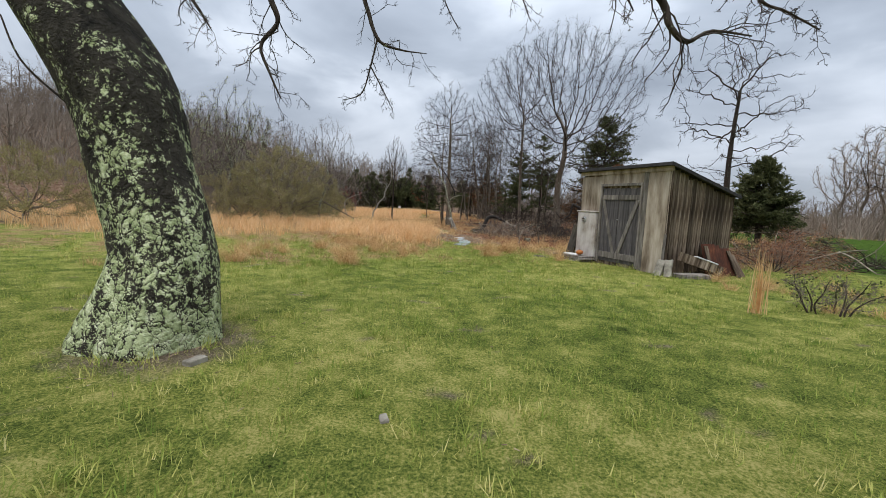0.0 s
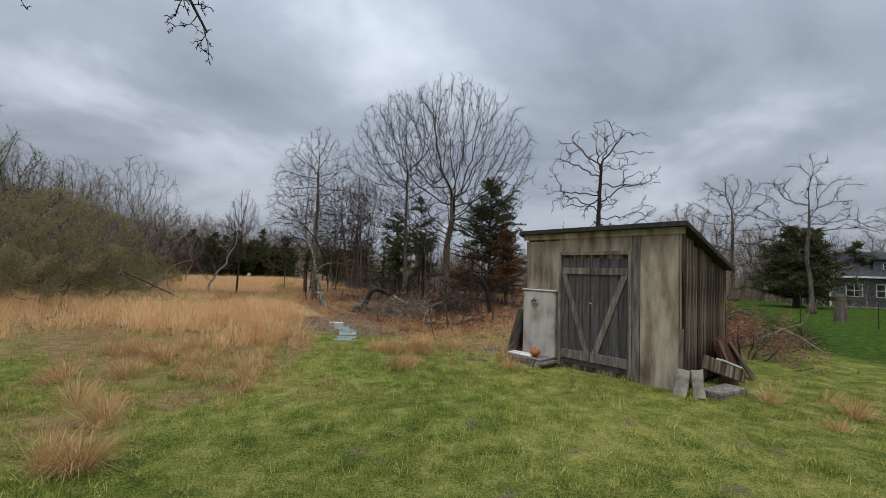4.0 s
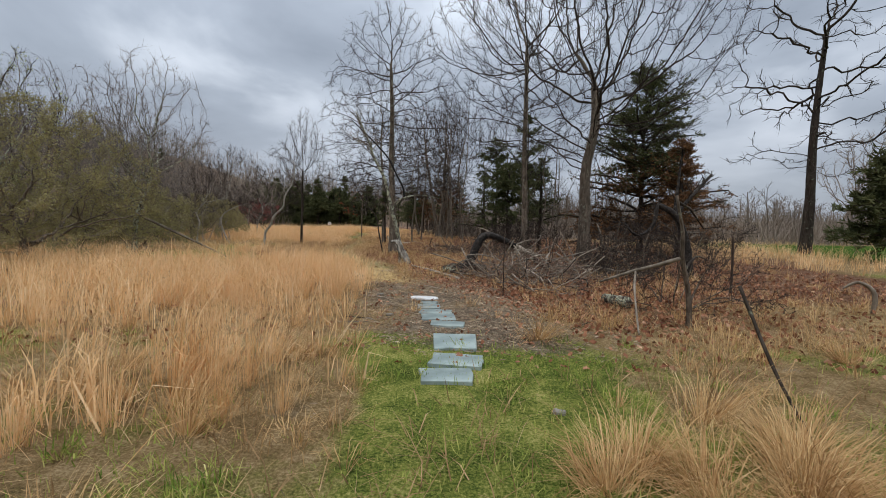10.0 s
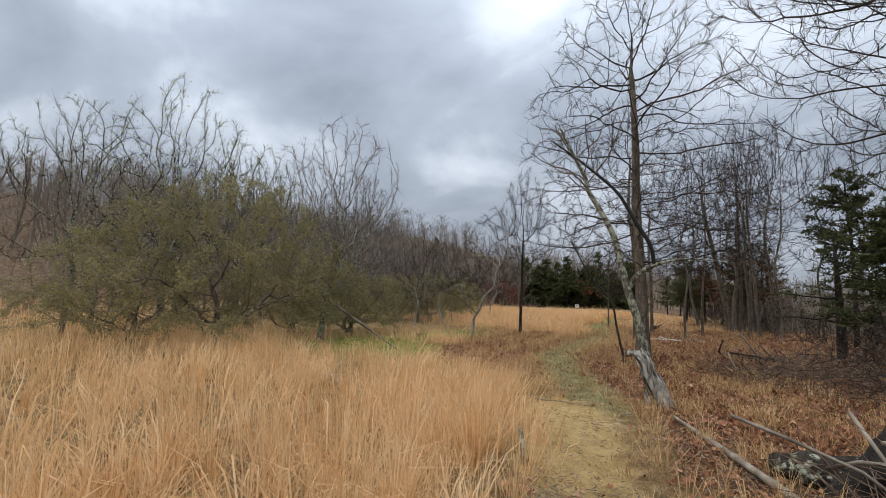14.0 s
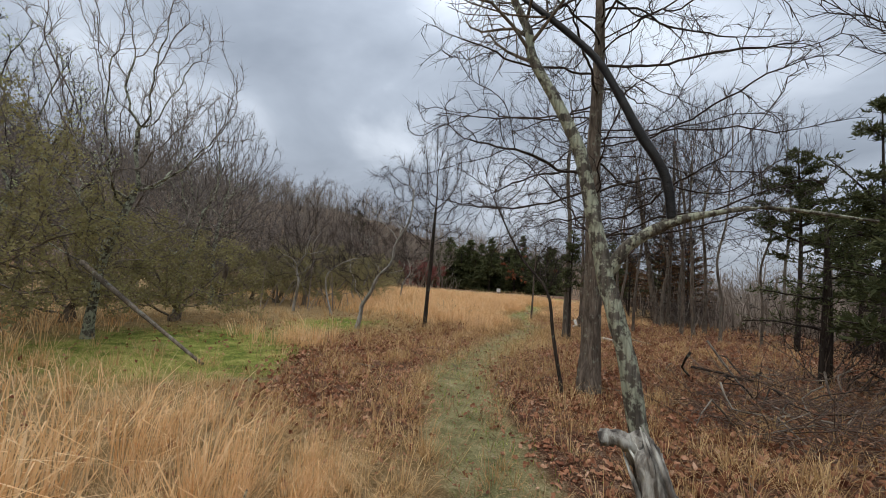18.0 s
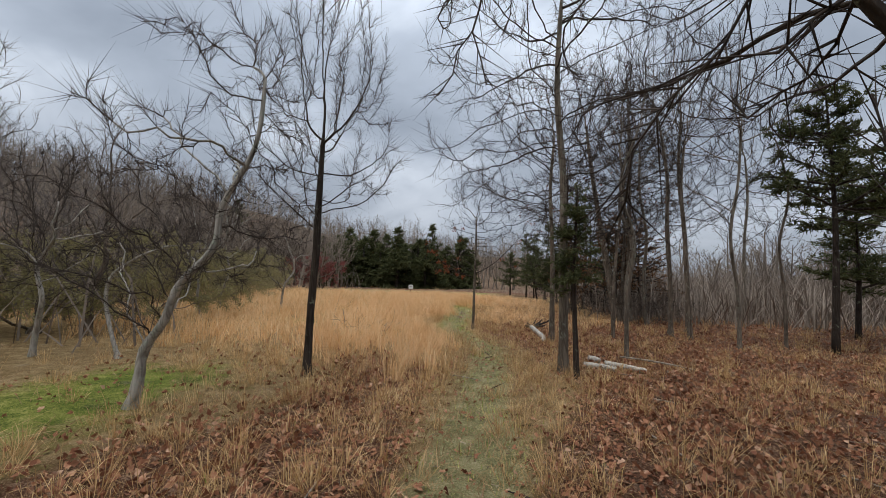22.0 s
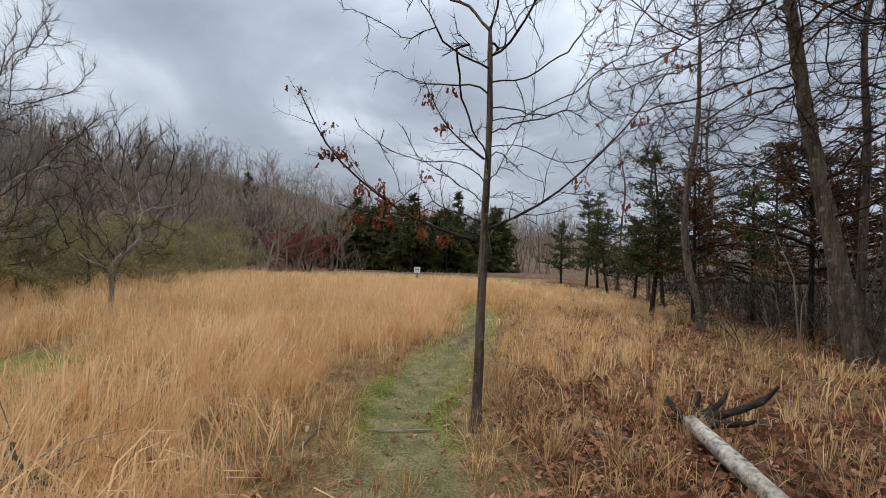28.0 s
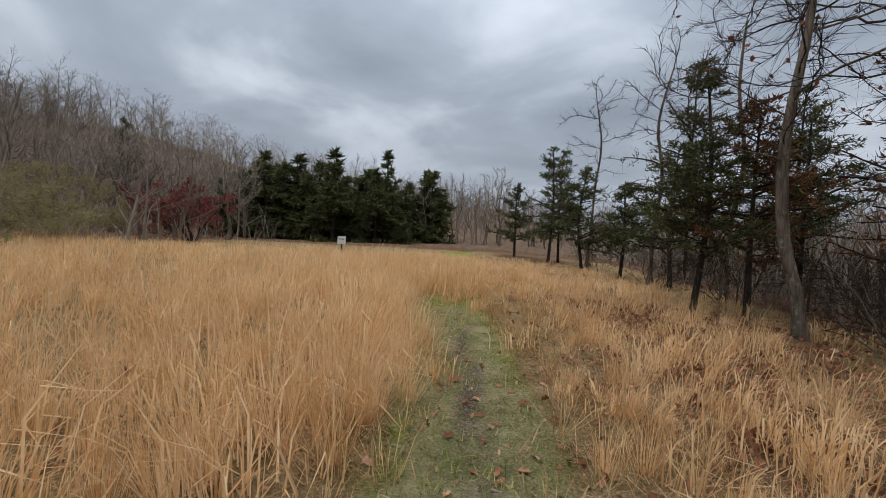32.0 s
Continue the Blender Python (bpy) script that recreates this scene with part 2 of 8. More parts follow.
TUFT = island_mat("dry_tuft_grass", [(0.0, (0.22, 0.115, 0.055)), (0.35, (0.44, 0.26, 0.11)), (0.7, (0.68, 0.47, 0.23)), (1.0, (0.88, 0.70, 0.43))], 0.75, 0.2, 0.3, 3.0, 0.65)
THATCH = island_mat("flattened_dry_grass", [(0.0, (0.13, 0.07, 0.038)), (0.45, (0.32, 0.195, 0.095)), (0.75, (0.50, 0.34, 0.18)), (1.0, (0.80, 0.62, 0.40))], 0.85, 0.15, 0.25, 4.0, 0.65)
LAWN = island_mat("lawn_blades", [(0.0, (0.036, 0.082, 0.015)), (0.25, (0.125, 0.200, 0.036)), (0.5, (0.265, 0.325, 0.066)), (0.70, (0.50, 0.47, 0.145)), (1.0, (0.80, 0.70, 0.36))], 0.9, 0.05, 0.3, 6.5, 0.75, 0.7)
LITTER = island_mat("fallen_leaves", [(0.0, (0.055, 0.019, 0.012)), (0.3, (0.18, 0.066, 0.034)), (0.62, (0.37, 0.172, 0.092)), (1.0, (0.70, 0.48, 0.33))], 0.75, 0.2, 0.15, 4.5, 0.6)
OAKLEAF = island_mat("dry_oak_leaves", [(0.0, (0.10, 0.025, 0.012)), (0.5, (0.22, 0.06, 0.022)), (1.0, (0.36, 0.13, 0.045))], 0.6, 0.35, 0.3)
NEEDLE = island_mat("conifer_needles", [(0.0, (0.035, 0.040, 0.017)), (0.5, (0.080, 0.090, 0.036)), (1.0, (0.17, 0.165, 0.075))], 0.8, 0.15, 0.3, 0.6)
NEEDLE_RUST = island_mat("rusty_needles", [(0.0, (0.035, 0.036, 0.018)), (0.5, (0.16, 0.078, 0.036)), (1.0, (0.36, 0.18, 0.08))], 0.8, 0.15, 0.2, 0.5)
BUD_GREEN = island_mat("young_leaves", [(0.0, (0.20, 0.172, 0.078)), (0.5, (0.29, 0.255, 0.115)), (1.0, (0.40, 0.36, 0.17))], 0.7, 0.2, 0.5, 0.3)
BUD_PALE = island_mat("pale_buds", [(0.0, (0.26, 0.28, 0.12)), (0.5, (0.40, 0.43, 0.20)), (1.0, (0.55, 0.58, 0.32))], 0.7, 0.2, 0.5, 0.3)
RED_BUD = island_mat("red_buds", [(0.0, (0.12, 0.035, 0.03)), (1.0, (0.32, 0.10, 0.085))], 0.8, 0.2, 0.1, 0.4)


def ground_mat():
    m, N, L, b = mat_base("ground", 1.0, 0.03)
    co = N.new("ShaderNodeTexCoord").outputs["Object"]
    fine = noise_node(N, L, 55, 6, 0.75, co)
    mid = noise_node(N, L, 4.5, 6, 0.65, co)
    wide = noise_node(N, L, 2.4, 9, 0.75, co)
    def zone(stops, a, amt):
        r = ramp_node(N, stops)
        mm = N.new("ShaderNodeMath"); mm.operation = "MULTIPLY_ADD"; mm.inputs[1].default_value = amt
        s2 = N.new("ShaderNodeMath"); s2.operation = "MULTIPLY"; s2.inputs[1].default_value = 1 - amt
        L.new(a.outputs[0], s2.inputs[0]); L.new(fine.outputs["Fac"], mm.inputs[0]); L.new(s2.outputs[0], mm.inputs[2])
        L.new(mm.outputs[0], r.inputs[0])
        return r.outputs[0]
    broad = noise_node(N, L, 0.22, 3, 0.5, co)
    turf = N.new("ShaderNodeMath"); turf.operation = "MULTIPLY_ADD"; turf.inputs[1].default_value = 0.35
    tsub = N.new("ShaderNodeMath"); tsub.operation = "SUBTRACT"; tsub.inputs[1].default_value = 0.165
    L.new(broad.outputs["Fac"], turf.inputs[0]); L.new(wide.outputs["Fac"], turf.inputs[2]); L.new(turf.outputs[0], tsub.inputs[0])
    lawn_a = zone([(0.36, (0.022, 0.028, 0.009)), (0.45, (0.098, 0.135, 0.028)), (0.52, (0.24, 0.265, 0.058)), (0.60, (0.49, 0.43, 0.155))], tsub, 0.55)
    mead = zone([(0.34, (0.09, 0.058, 0.028)), (0.5, (0.28, 0.19, 0.09)), (0.64, (0.56, 0.42, 0.24))], mid, 0.6)
    litt = zone([(0.36, (0.035, 0.017, 0.012)), (0.5, (0.14, 0.070, 0.042)), (0.62, (0.38, 0.25, 0.17))], mid, 0.7)
    sand = zone([(0.32, (0.28, 0.175, 0.07)), (0.5, (0.56, 0.39, 0.17)), (0.68, (0.72, 0.55, 0.29))], mid, 0.5)
    mud = zone([(0.36, (0.035, 0.026, 0.018)), (0.48, (0.14, 0.108, 0.075)), (0.56, (0.26, 0.21, 0.15)), (0.66, (0.48, 0.40, 0.30))], mid, 0.7)
    moss = zone([(0.34, (0.08, 0.08, 0.038)), (0.46, (0.21, 0.20, 0.09)), (0.55, (0.36, 0.315, 0.16)), (0.66, (0.54, 0.46, 0.29))], mid, 0.6)
    at1 = N.new("ShaderNodeAttribute"); at1.attribute_name = "zone_a"
    at2 = N.new("ShaderNodeAttribute"); at2.attribute_name = "zone_b"
    s1 = N.new("ShaderNodeSeparateColor"); L.new(at1.outputs["Color"], s1.inputs[0])
    s2 = N.new("ShaderNodeSeparateColor"); L.new(at2.outputs["Color"], s2.inputs[0])
    def edge(sock):
        # ragged borders
        a = N.new("ShaderNodeMath"); a.operation = "MULTIPLY_ADD"; a.inputs[1].default_value = 0.7; a.inputs[2].default_value = -0.35
        L.new(mid.outputs["Fac"], a.inputs[0])
        c = N.new("ShaderNodeMath"); c.operation = "ADD"; L.new(sock, c.inputs[0]); L.new(a.outputs[0], c.inputs[1])
        r = N.new("ShaderNodeMapRange"); r.interpolation_type = "SMOOTHSTEP"; r.inputs[1].default_value, r.inputs[2].default_value = 0.28, 0.72
        L.new(c.outputs[0], r.inputs[0])
        return r.outputs[0]
    lush = zone([(0.36, (0.016, 0.034, 0.007)), (0.48, (0.045, 0.085, 0.014)), (0.56, (0.085, 0.14, 0.022)), (0.66, (0.16, 0.20, 0.04))], mid, 0.5)
    lawn_a = mix_color(N, L, edge(s2.outputs[2]), lawn_a, lush)
    col = mix_color(N, L, edge(s1.outputs[0]), lawn_a, mead)
    col = mix_color(N, L, edge(s1.outputs[1]), col, litt)
    col = mix_color(N, L, edge(s2.outputs[1]), col, moss)
    col = mix_color(N, L, edge(s2.outputs[0]), col, mud)
    col = mix_color(N, L, edge(s1.outputs[2]), col, sand)
    L.new(col, b.inputs["Base Color"])
    hh = N.new("ShaderNodeMath"); hh.operation = "ADD"
    L.new(fine.outputs["Fac"], hh.inputs[0]); L.new(mid.outputs["Fac"], hh.inputs[1])
    bump(N, L, b, hh.outputs[0], 0.9, 0.05)
    return m


GROUND = ground_mat()

# ---- builders ----
def rnd(seed):
    return np.random.default_rng(seed)


def mesh_from(name, verts, quads=None, tris=None, smooth=False):
    """A mesh from arrays of corners, four-sided and three-sided faces."""
    me = bpy.data.meshes.new(name)
    verts = np.asarray(verts, np.float32).reshape(-1, 3)
    q = np.zeros((0, 4), np.int32) if quads is None else np.asarray(quads, np.int32).reshape(-1, 4)
    t = np.zeros((0, 3), np.int32) if tris is None else np.asarray(tris, np.int32).reshape(-1, 3)
    me.vertices.add(len(verts))
    me.vertices.foreach_set("co", verts.ravel())
    loops = np.concatenate([q.ravel(), t.ravel()])
    starts = np.concatenate([np.arange(len(q)) * 4, len(q) * 4 + np.arange(len(t)) * 3])
    me.loops.add(len(loops))
    me.loops.foreach_set("vertex_index", loops)
    me.polygons.add(len(starts))
    me.polygons.foreach_set("loop_start", starts.astype(np.int32))
    if smooth:
        me.polygons.foreach_set("use_smooth", np.ones(len(starts), bool))
    me.update(calc_edges=True)
    return me


def link(name, me, material, parent=None, label="", m=None):
    if material is not None and len(me.materials) == 0:
        me.materials.append(material)
    ob = new(name, me)
    if parent is not None:
        ob.parent = parent
    if m is not None:
        ob.matrix_basis = m
    if label:
        tagged(ob, label)
    return ob


def part(name, bm, material, parent, label="", m=None):
    """Links a bmesh as one mesh object under a thing or a part."""
    me = bpy.data.meshes.new(name)
    bm.to_mesh(me)
    bm.free()
    return link(name, me, material, parent, label, m)


def thing(name, label, category, group="", kind="", m=None):
    ob = new(name)
    ob.empty_display_size = 0.2
    if m is not None:
        ob.matrix_basis = m
    return tagged(ob, label, category, group, kind)


def box(sx, sy, sz, bevel=0.004, at=(0, 0, 0), rough=0.0, seed=0):
    """A block with worn edges whose base centre is at the given place."""
    bm = bmesh.new()
    bmesh.ops.create_cube(bm, size=1.0)
    bmesh.ops.scale(bm, vec=(sx, sy, sz), verts=bm.verts)
    if bevel:
        bmesh.ops.bevel(bm, geom=bm.edges[:], offset=bevel, segments=1, affect="EDGES")
    if rough:
        r = random.Random(seed)
        for v in bm.verts:
            v.co += Vector((r.uniform(-1, 1), r.uniform(-1, 1), r.uniform(-1, 1))) * rough
    bmesh.ops.translate(bm, vec=(at[0], at[1], at[2] + sz / 2), verts=bm.verts)
    return bm


def prism(points, depth, bevel=0.004):
    """A flat shape in the xz plane, pushed out along y by depth, with worn edges."""
    bm = bmesh.new()
    f = bm.faces.new([bm.verts.new((x, 0, z)) for x, z in points])
    ret = bmesh.ops.extrude_face_region(bm, geom=[f])
    bmesh.ops.translate(bm, vec=(0, depth, 0), verts=[v for v in ret["geom"] if isinstance(v, bmesh.types.BMVert)])
    bmesh.ops.recalc_face_normals(bm, faces=bm.faces[:])
    if bevel:
        bmesh.ops.bevel(bm, geom=bm.edges[:], offset=bevel, segments=1, affect="EDGES")
    return bm


def tube_arrays(P, R, sides):
    """Corners and faces of tubes: P (m, k, 3) centre lines, R (m, k) radii."""
    m, k, _ = P.shape
    T = np.gradient(P, axis=1)
    T /= np.linalg.norm(T, axis=2, keepdims=True) + 1e-9
    ref = np.where(np.abs(T[:, :1, 2:3]) > 0.8, np.array([[[1.0, 0, 0]]]), np.array([[[0, 0, 1.0]]]))
    U = np.cross(T, np.broadcast_to(ref, T.shape))
    U /= np.linalg.norm(U, axis=2, keepdims=True) + 1e-9
    V = np.cross(T, U)
    a = np.arange(sides) * 2 * np.pi / sides
    ring = P[:, :, None] + R[:, :, None, None] * (np.cos(a)[None, None, :, None] * U[:, :, None] + np.sin(a)[None, None, :, None] * V[:, :, None])
    idx = np.arange(m * k * sides).reshape(m, k, sides)
    nx = np.roll(idx, -1, axis=2)
    quads = np.stack([idx[:, :-1], nx[:, :-1], nx[:, 1:], idx[:, 1:]], -1).reshape(-1, 4)
    return ring.reshape(-1, 3), quads


def merge(blocks):
    """One set of corners and faces from several (corners, quads, tris)."""
    V, Q, T, n = [], [], [], 0
    for v, q, t in blocks:
        V.append(v)
        if q is not None and len(q):
            Q.append(np.asarray(q) + n)
        if t is not None and len(t):
            T.append(np.asarray(t) + n)
        n += len(v)
    return np.concatenate(V), (np.concatenate(Q) if Q else None), (np.concatenate(T) if T else None)


def tube_mesh(name, pts, radii, sides=10, jitter=0.0, seed=0, cap=True):
    """One bent tube, such as a trunk, log or stick, with uneven skin."""
    P, R = np.array(pts, float)[None], np.array(radii, float)[None]
    v, q = tube_arrays(P, R, sides)
    if jitter:
        r = rnd(seed)
        c = np.repeat(P[0], sides, 0)
        v = c + (v - c) * (1 + jitter * r.standard_normal((len(v), 1)))
    t = []
    if cap:
        k = len(pts)
        v = np.concatenate([v, [pts[0]], [pts[-1]]])
        a, b = k * sides, k * sides + 1
        t = [(a, (i + 1) % sides, i) for i in range(sides)] + [(b, (k - 1) * sides + i, (k - 1) * sides + (i + 1) % sides) for i in range(sides)]
    return mesh_from(name, v, q, t, smooth=True)


def smooth_line(pts, radii, n):
    """n points on a smooth curve through the given ones."""
    pts, radii = np.array(pts, float), np.array(radii, float)
    s = np.linspace(0, len(pts) - 1, n)
    i = np.clip(s.astype(int), 0, len(pts) - 2)
    f = (s - i)[:, None]
    p0, p1, p2, p3 = pts[np.maximum(i - 1, 0)], pts[i], pts[i + 1], pts[np.minimum(i + 2, len(pts) - 1)]
    out = 0.5 * (2 * p1 + (p2 - p0) * f + (2 * p0 - 5 * p1 + 4 * p2 - p3) * f**2 + (3 * p1 - p0 - 3 * p2 + p3) * f**3)
    return out, np.interp(s, np.arange(len(radii)), radii)


def unit(v):
    return v / (np.linalg.norm(v, axis=-1, keepdims=True) + 1e-9)


def branch_lines(r, start, way, length, radius, k, wander, lift, tip):
    """Wandering lines: (m, k, 3) points and (m, k) radii."""
    m = len(start)
    P = np.zeros((m, k, 3))
    P[:, 0] = start
    d = unit(way)
    for j in range(1, k):
        d = unit(d + wander * r.standard_normal((m, 3)) + np.array([0, 0, lift]))
        P[:, j] = P[:, j - 1] + d * (length / (k - 1))[:, None]
    f = np.linspace(0, 1, k)[None]
    return P, radius[:, None] * (1 - (1 - tip) * f)


def sprout(r, P, R, n, f0, angle, spread, ratio, thick, flat=0.0, taper=0.6, minr=0.003):
    """n children on each line: starts, ways, lengths and radii."""
    m, k, _ = P.shape
    L = np.linalg.norm(np.diff(P, axis=1), axis=2).sum(1)
    f = f0 + (1 - f0) * (np.arange(n)[None] + r.random((m, n))) / n
    s = np.clip(f * (k - 1), 0, k - 1.001)
    i = s.astype(int)
    w = (s - i)[..., None]
    rows = np.arange(m)[:, None]
    start = P[rows, i] * (1 - w) + P[rows, i + 1] * w
    T = unit(P[rows, i + 1] - P[rows, i])
    az = np.arange(n)[None] * 2.4 + r.random((m, 1)) * 6.28 + r.normal(0, 0.5, (m, n))
    ref = np.where(np.abs(T[..., 2:3]) > 0.85, np.array([1.0, 0, 0]), np.array([0, 0, 1.0]))
    U = unit(np.cross(T, ref))
    V = np.cross(T, U)
    side = np.cos(az)[..., None] * U + np.sin(az)[..., None] * V
    side[..., 2] *= 1 - flat
    a = np.radians(r.normal(angle, spread, (m, n)))[..., None]
    way = unit(np.cos(a) * T + np.sin(a) * unit(side))
    ln = L[:, None] * ratio * (1 - taper * (f - f0) / (1 - f0 + 1e-6)) * r.uniform(0.7, 1.25, (m, n))
    rad = np.maximum((R[rows, i] * (1 - w[..., 0]) + R[rows, i + 1] * w[..., 0]) * thick, minr)
    return start.reshape(-1, 3), way.reshape(-1, 3), ln.ravel(), rad.ravel()


def spikes(r, s, way, ln, rad):
    """Twig ends: slim three-sided spikes."""
    m = len(s)
    way = unit(way + 0.15 * r.standard_normal((m, 3)))
    a = unit(np.cross(way, r.standard_normal((m, 3))))
    b = np.cross(way, a)
    R = rad[:, None]
    v = np.stack([s + (a * math.cos(k * 2.0944) + b * math.sin(k * 2.0944)) * R for k in range(3)] + [s + way * ln[:, None]], 1).reshape(-1, 3)
    i = np.arange(m)[:, None] * 4
    t = np.concatenate([i + np.array([[k, (k + 1) % 3, 3]]) for k in range(3)], 0)
    return v, None, t


PROFILES = {"dome": (0.55, 0.88, 1.0, 0.80, 0.25), "spread": (0.85, 1.0, 0.9, 0.62, 0.15), "vase": (0.25, 0.55, 0.88, 1.0, 0.55), "slim": (0.7, 1.0, 0.85, 0.55, 0.12)}


def grow(r, aims, start, step, kill, jitter, lift, rise=0.6, hold=0.55, turns=110):
    """Lets branches grow from the starting nodes towards scattered aims: nodes and the parent of each. rise under 1: aims draw on lower nodes, so that boughs climb. hold: how far a branch keeps its way."""
    X, par = np.array(start, float), [-1] + list(range(len(start) - 1))
    W = np.concatenate([[[0, 0, 1.0]], unit(np.diff(X, axis=0))])
    flat = np.array([1, 1, rise])
    d2 = (((aims[:, None] - X[None]) * flat) ** 2).sum(2)
    near, best = d2.argmin(1), d2.min(1)
    live = np.ones(len(aims), bool)
    first_n = len(X)
    for turn in range(turns):
        k = np.flatnonzero(live)
        if not len(k):
            break
        own, inv = np.unique(near[k], return_inverse=True)
        pull = np.zeros((len(own), 3))
        np.add.at(pull, inv, unit(aims[k] - X[near[k]]))
        keep = np.where(own < first_n, 0.25, hold)[:, None]
        way = unit(unit(pull) + keep * W[own] + jitter * r.standard_normal((len(own), 3)) + np.array([0, 0, lift]))
        fresh = X[own] + step * way
        first = len(X)
        X, W = np.concatenate([X, fresh]), np.concatenate([W, way])
        par += [int(i) for i in own]
        d2 = (((aims[k][:, None] - fresh[None]) * flat) ** 2).sum(2)
        j, b = d2.argmin(1), d2.min(1)
        closer = b < best[k]
        near[k[closer]], best[k[closer]] = first + j[closer], b[closer]
        live[k] = best[k] > kill * kill
    return X, np.array(par)


def crown_tree(name, label, group, at, h, r0, low, wide, seed, bark, profile="dome", aims=900, step=0.22, tip=0.005, spread=(0.0, 0.0), lead=0.8, bend=0.1, jitter=0.22, lift=0.05, spikes_per=5, spike=0.36, category="tree", trunk=None, twig=None, limbs=14, limb_bark=None, leaves=None, sides0=10, rise=0.6, hold=0.55):
    """A leafless tree whose boughs fill a crown that begins at height low and is wide metres in radius. Parts: trunk, each large limb, crown of twigs."""
    r = rnd(seed)
    top = thing(name, label, category, group, m=pose(*at))
    if trunk is None:
        pts = [(0, 0, -0.12)] + [(spread[0] * f * lead + r.normal(0, bend) * f, spread[1] * f * lead + r.normal(0, bend) * f, h * lead * f) for f in (0.25, 0.5, 0.75, 1.0)]
    else:
        pts = trunk
    line, _ = smooth_line(pts, [1] * len(pts), 60)
    run = np.concatenate([[0], np.cumsum(np.linalg.norm(np.diff(line, axis=0), axis=1))])
    n = max(int(run[-1] / step), 4)
    start = np.stack([np.interp(np.linspace(0, run[-1], n), run, line[:, i]) for i in range(3)], -1)
    u = r.random(aims) ** 0.9
    rad = wide * np.interp(u, (0, 0.2, 0.5, 0.8, 1.0), PROFILES[profile]) * r.random(aims) ** 0.38
    a = r.random(aims) * 6.283
    z = low + (h - low) * u
    A = np.stack([spread[0] * z / h + rad * np.cos(a), spread[1] * z / h + rad * np.sin(a), z], -1)
    X, par = grow(r, A, start, step, step * 2.2, jitter, lift, rise, hold)
    m = len(X)
    tips = np.ones(m)
    tips[par[par >= 0]] = 0
    count = tips.sum()
    e = min(max(math.log(count) / math.log(r0 / tip), 1.7), 3.4)
    load = np.where(tips > 0, tip ** e, 0.0)
    kids = [[] for _ in range(m)]
    for i in range(m - 1, 0, -1):
        load[par[i]] += load[i]
        kids[par[i]].append(i)
    R = load ** (1 / e)
    R *= r0 / R[0] if R[0] > r0 else 1
    R[:n] = np.minimum(R[:n], r0 * np.maximum(1.06 - 0.9 * np.linspace(0, 1, n) * lead, 0.1))
    R = np.maximum(R, tip)
    taken = np.zeros(m, bool)
    def chain(i, least):
        out = [i]
        while kids[out[-1]]:
            nx = max(kids[out[-1]], key=lambda c: R[c])
            if R[nx] < least:
                break
            out.append(nx)
        return out
    c = chain(0, max(0.16 * r0, tip * 2))
    taken[c] = True
    rr = R[c] * (1 + 0.45 * np.exp(-np.maximum(X[c, 2], 0) / (r0 * 2.2)))
    rr[:2] = np.maximum(rr[:2], r0 * 1.2)
    link("trunk", tube_mesh("trunk", X[c], rr, sides0, 0.045, seed), bark, top)
    heads = sorted([k for i in c for k in kids[i] if not taken[k]], key=lambda k: -R[k])[:limbs]
    for k in heads:
        b = chain(k, tip * 2.0)
        if len(b) < 4 or taken[k]:
            continue
        taken[b] = True
        P = np.concatenate([X[par[k]][None], X[b]])
        link("limb", tube_mesh("limb", P, np.concatenate([[R[k] * 1.15], R[b]]), 6 if r0 > 0.07 else 5, 0.06, seed + k), limb_bark or bark, top)
    i = np.flatnonzero(~taken)
    i = i[i > 0]
    P = np.stack([X[par[i]], X[i]], 1)
    RR = np.stack([np.minimum(R[par[i]], R[i] * 1.2), R[i]], 1)
    blocks = [(*tube_arrays(P, RR, 3), None)]
    thin = np.flatnonzero((R < tip * 2.4) & (np.arange(m) > n))
    thin = np.repeat(thin, spikes_per)
    way = unit(X[thin] - X[par[thin]])
    side = unit(np.cross(way, r.standard_normal(way.shape)))
    back = r.random(len(thin))[:, None] * step
    blocks.append(spikes(r, X[thin] - way * back, unit(way + side * r.uniform(0.35, 1.1, len(thin))[:, None] + np.array([0, 0, 0.15])), spike * r.uniform(0.4, 1.2, len(thin)), np.full(len(thin), tip * 0.8)))
    v, q, t = merge(blocks)
    link("crown", mesh_from("crown", v, q, t, smooth=True), twig or TWIG, top)
    if leaves:
        number, size, material = leaves
        v, t = leaf_cards(r, X[r.choice(np.unique(thin), number)] + r.normal(0, size * 1.3, (number, 3)), size)
        link("leaves", mesh_from("leaves", v, None, t), material, top)
    return top


def leaf_cards(r, at, size, droop=0.0):
    """Small bent leaves, two triangles each folded along the middle rib."""
    m = len(at)
    d = unit(r.standard_normal((m, 3)) + np.array([0, 0, -droop]))
    s = unit(np.cross(d, r.standard_normal((m, 3))))
    up = np.cross(d, s)
    ln = (size * r.uniform(0.6, 1.3, m))[:, None]
    a, b = at, at + d * ln
    c = at + d * ln * 0.45 + s * ln * 0.33 + up * ln * 0.1
    e = at + d * ln * 0.45 - s * ln * 0.33 + up * ln * 0.1
    v = np.stack([a, c, b, e], 1).reshape(-1, 3)
    i = np.arange(m)[:, None] * 4
    t = np.concatenate([i + np.array([[0, 1, 2]]), i + np.array([[0, 2, 3]])], 0)
    return v, t


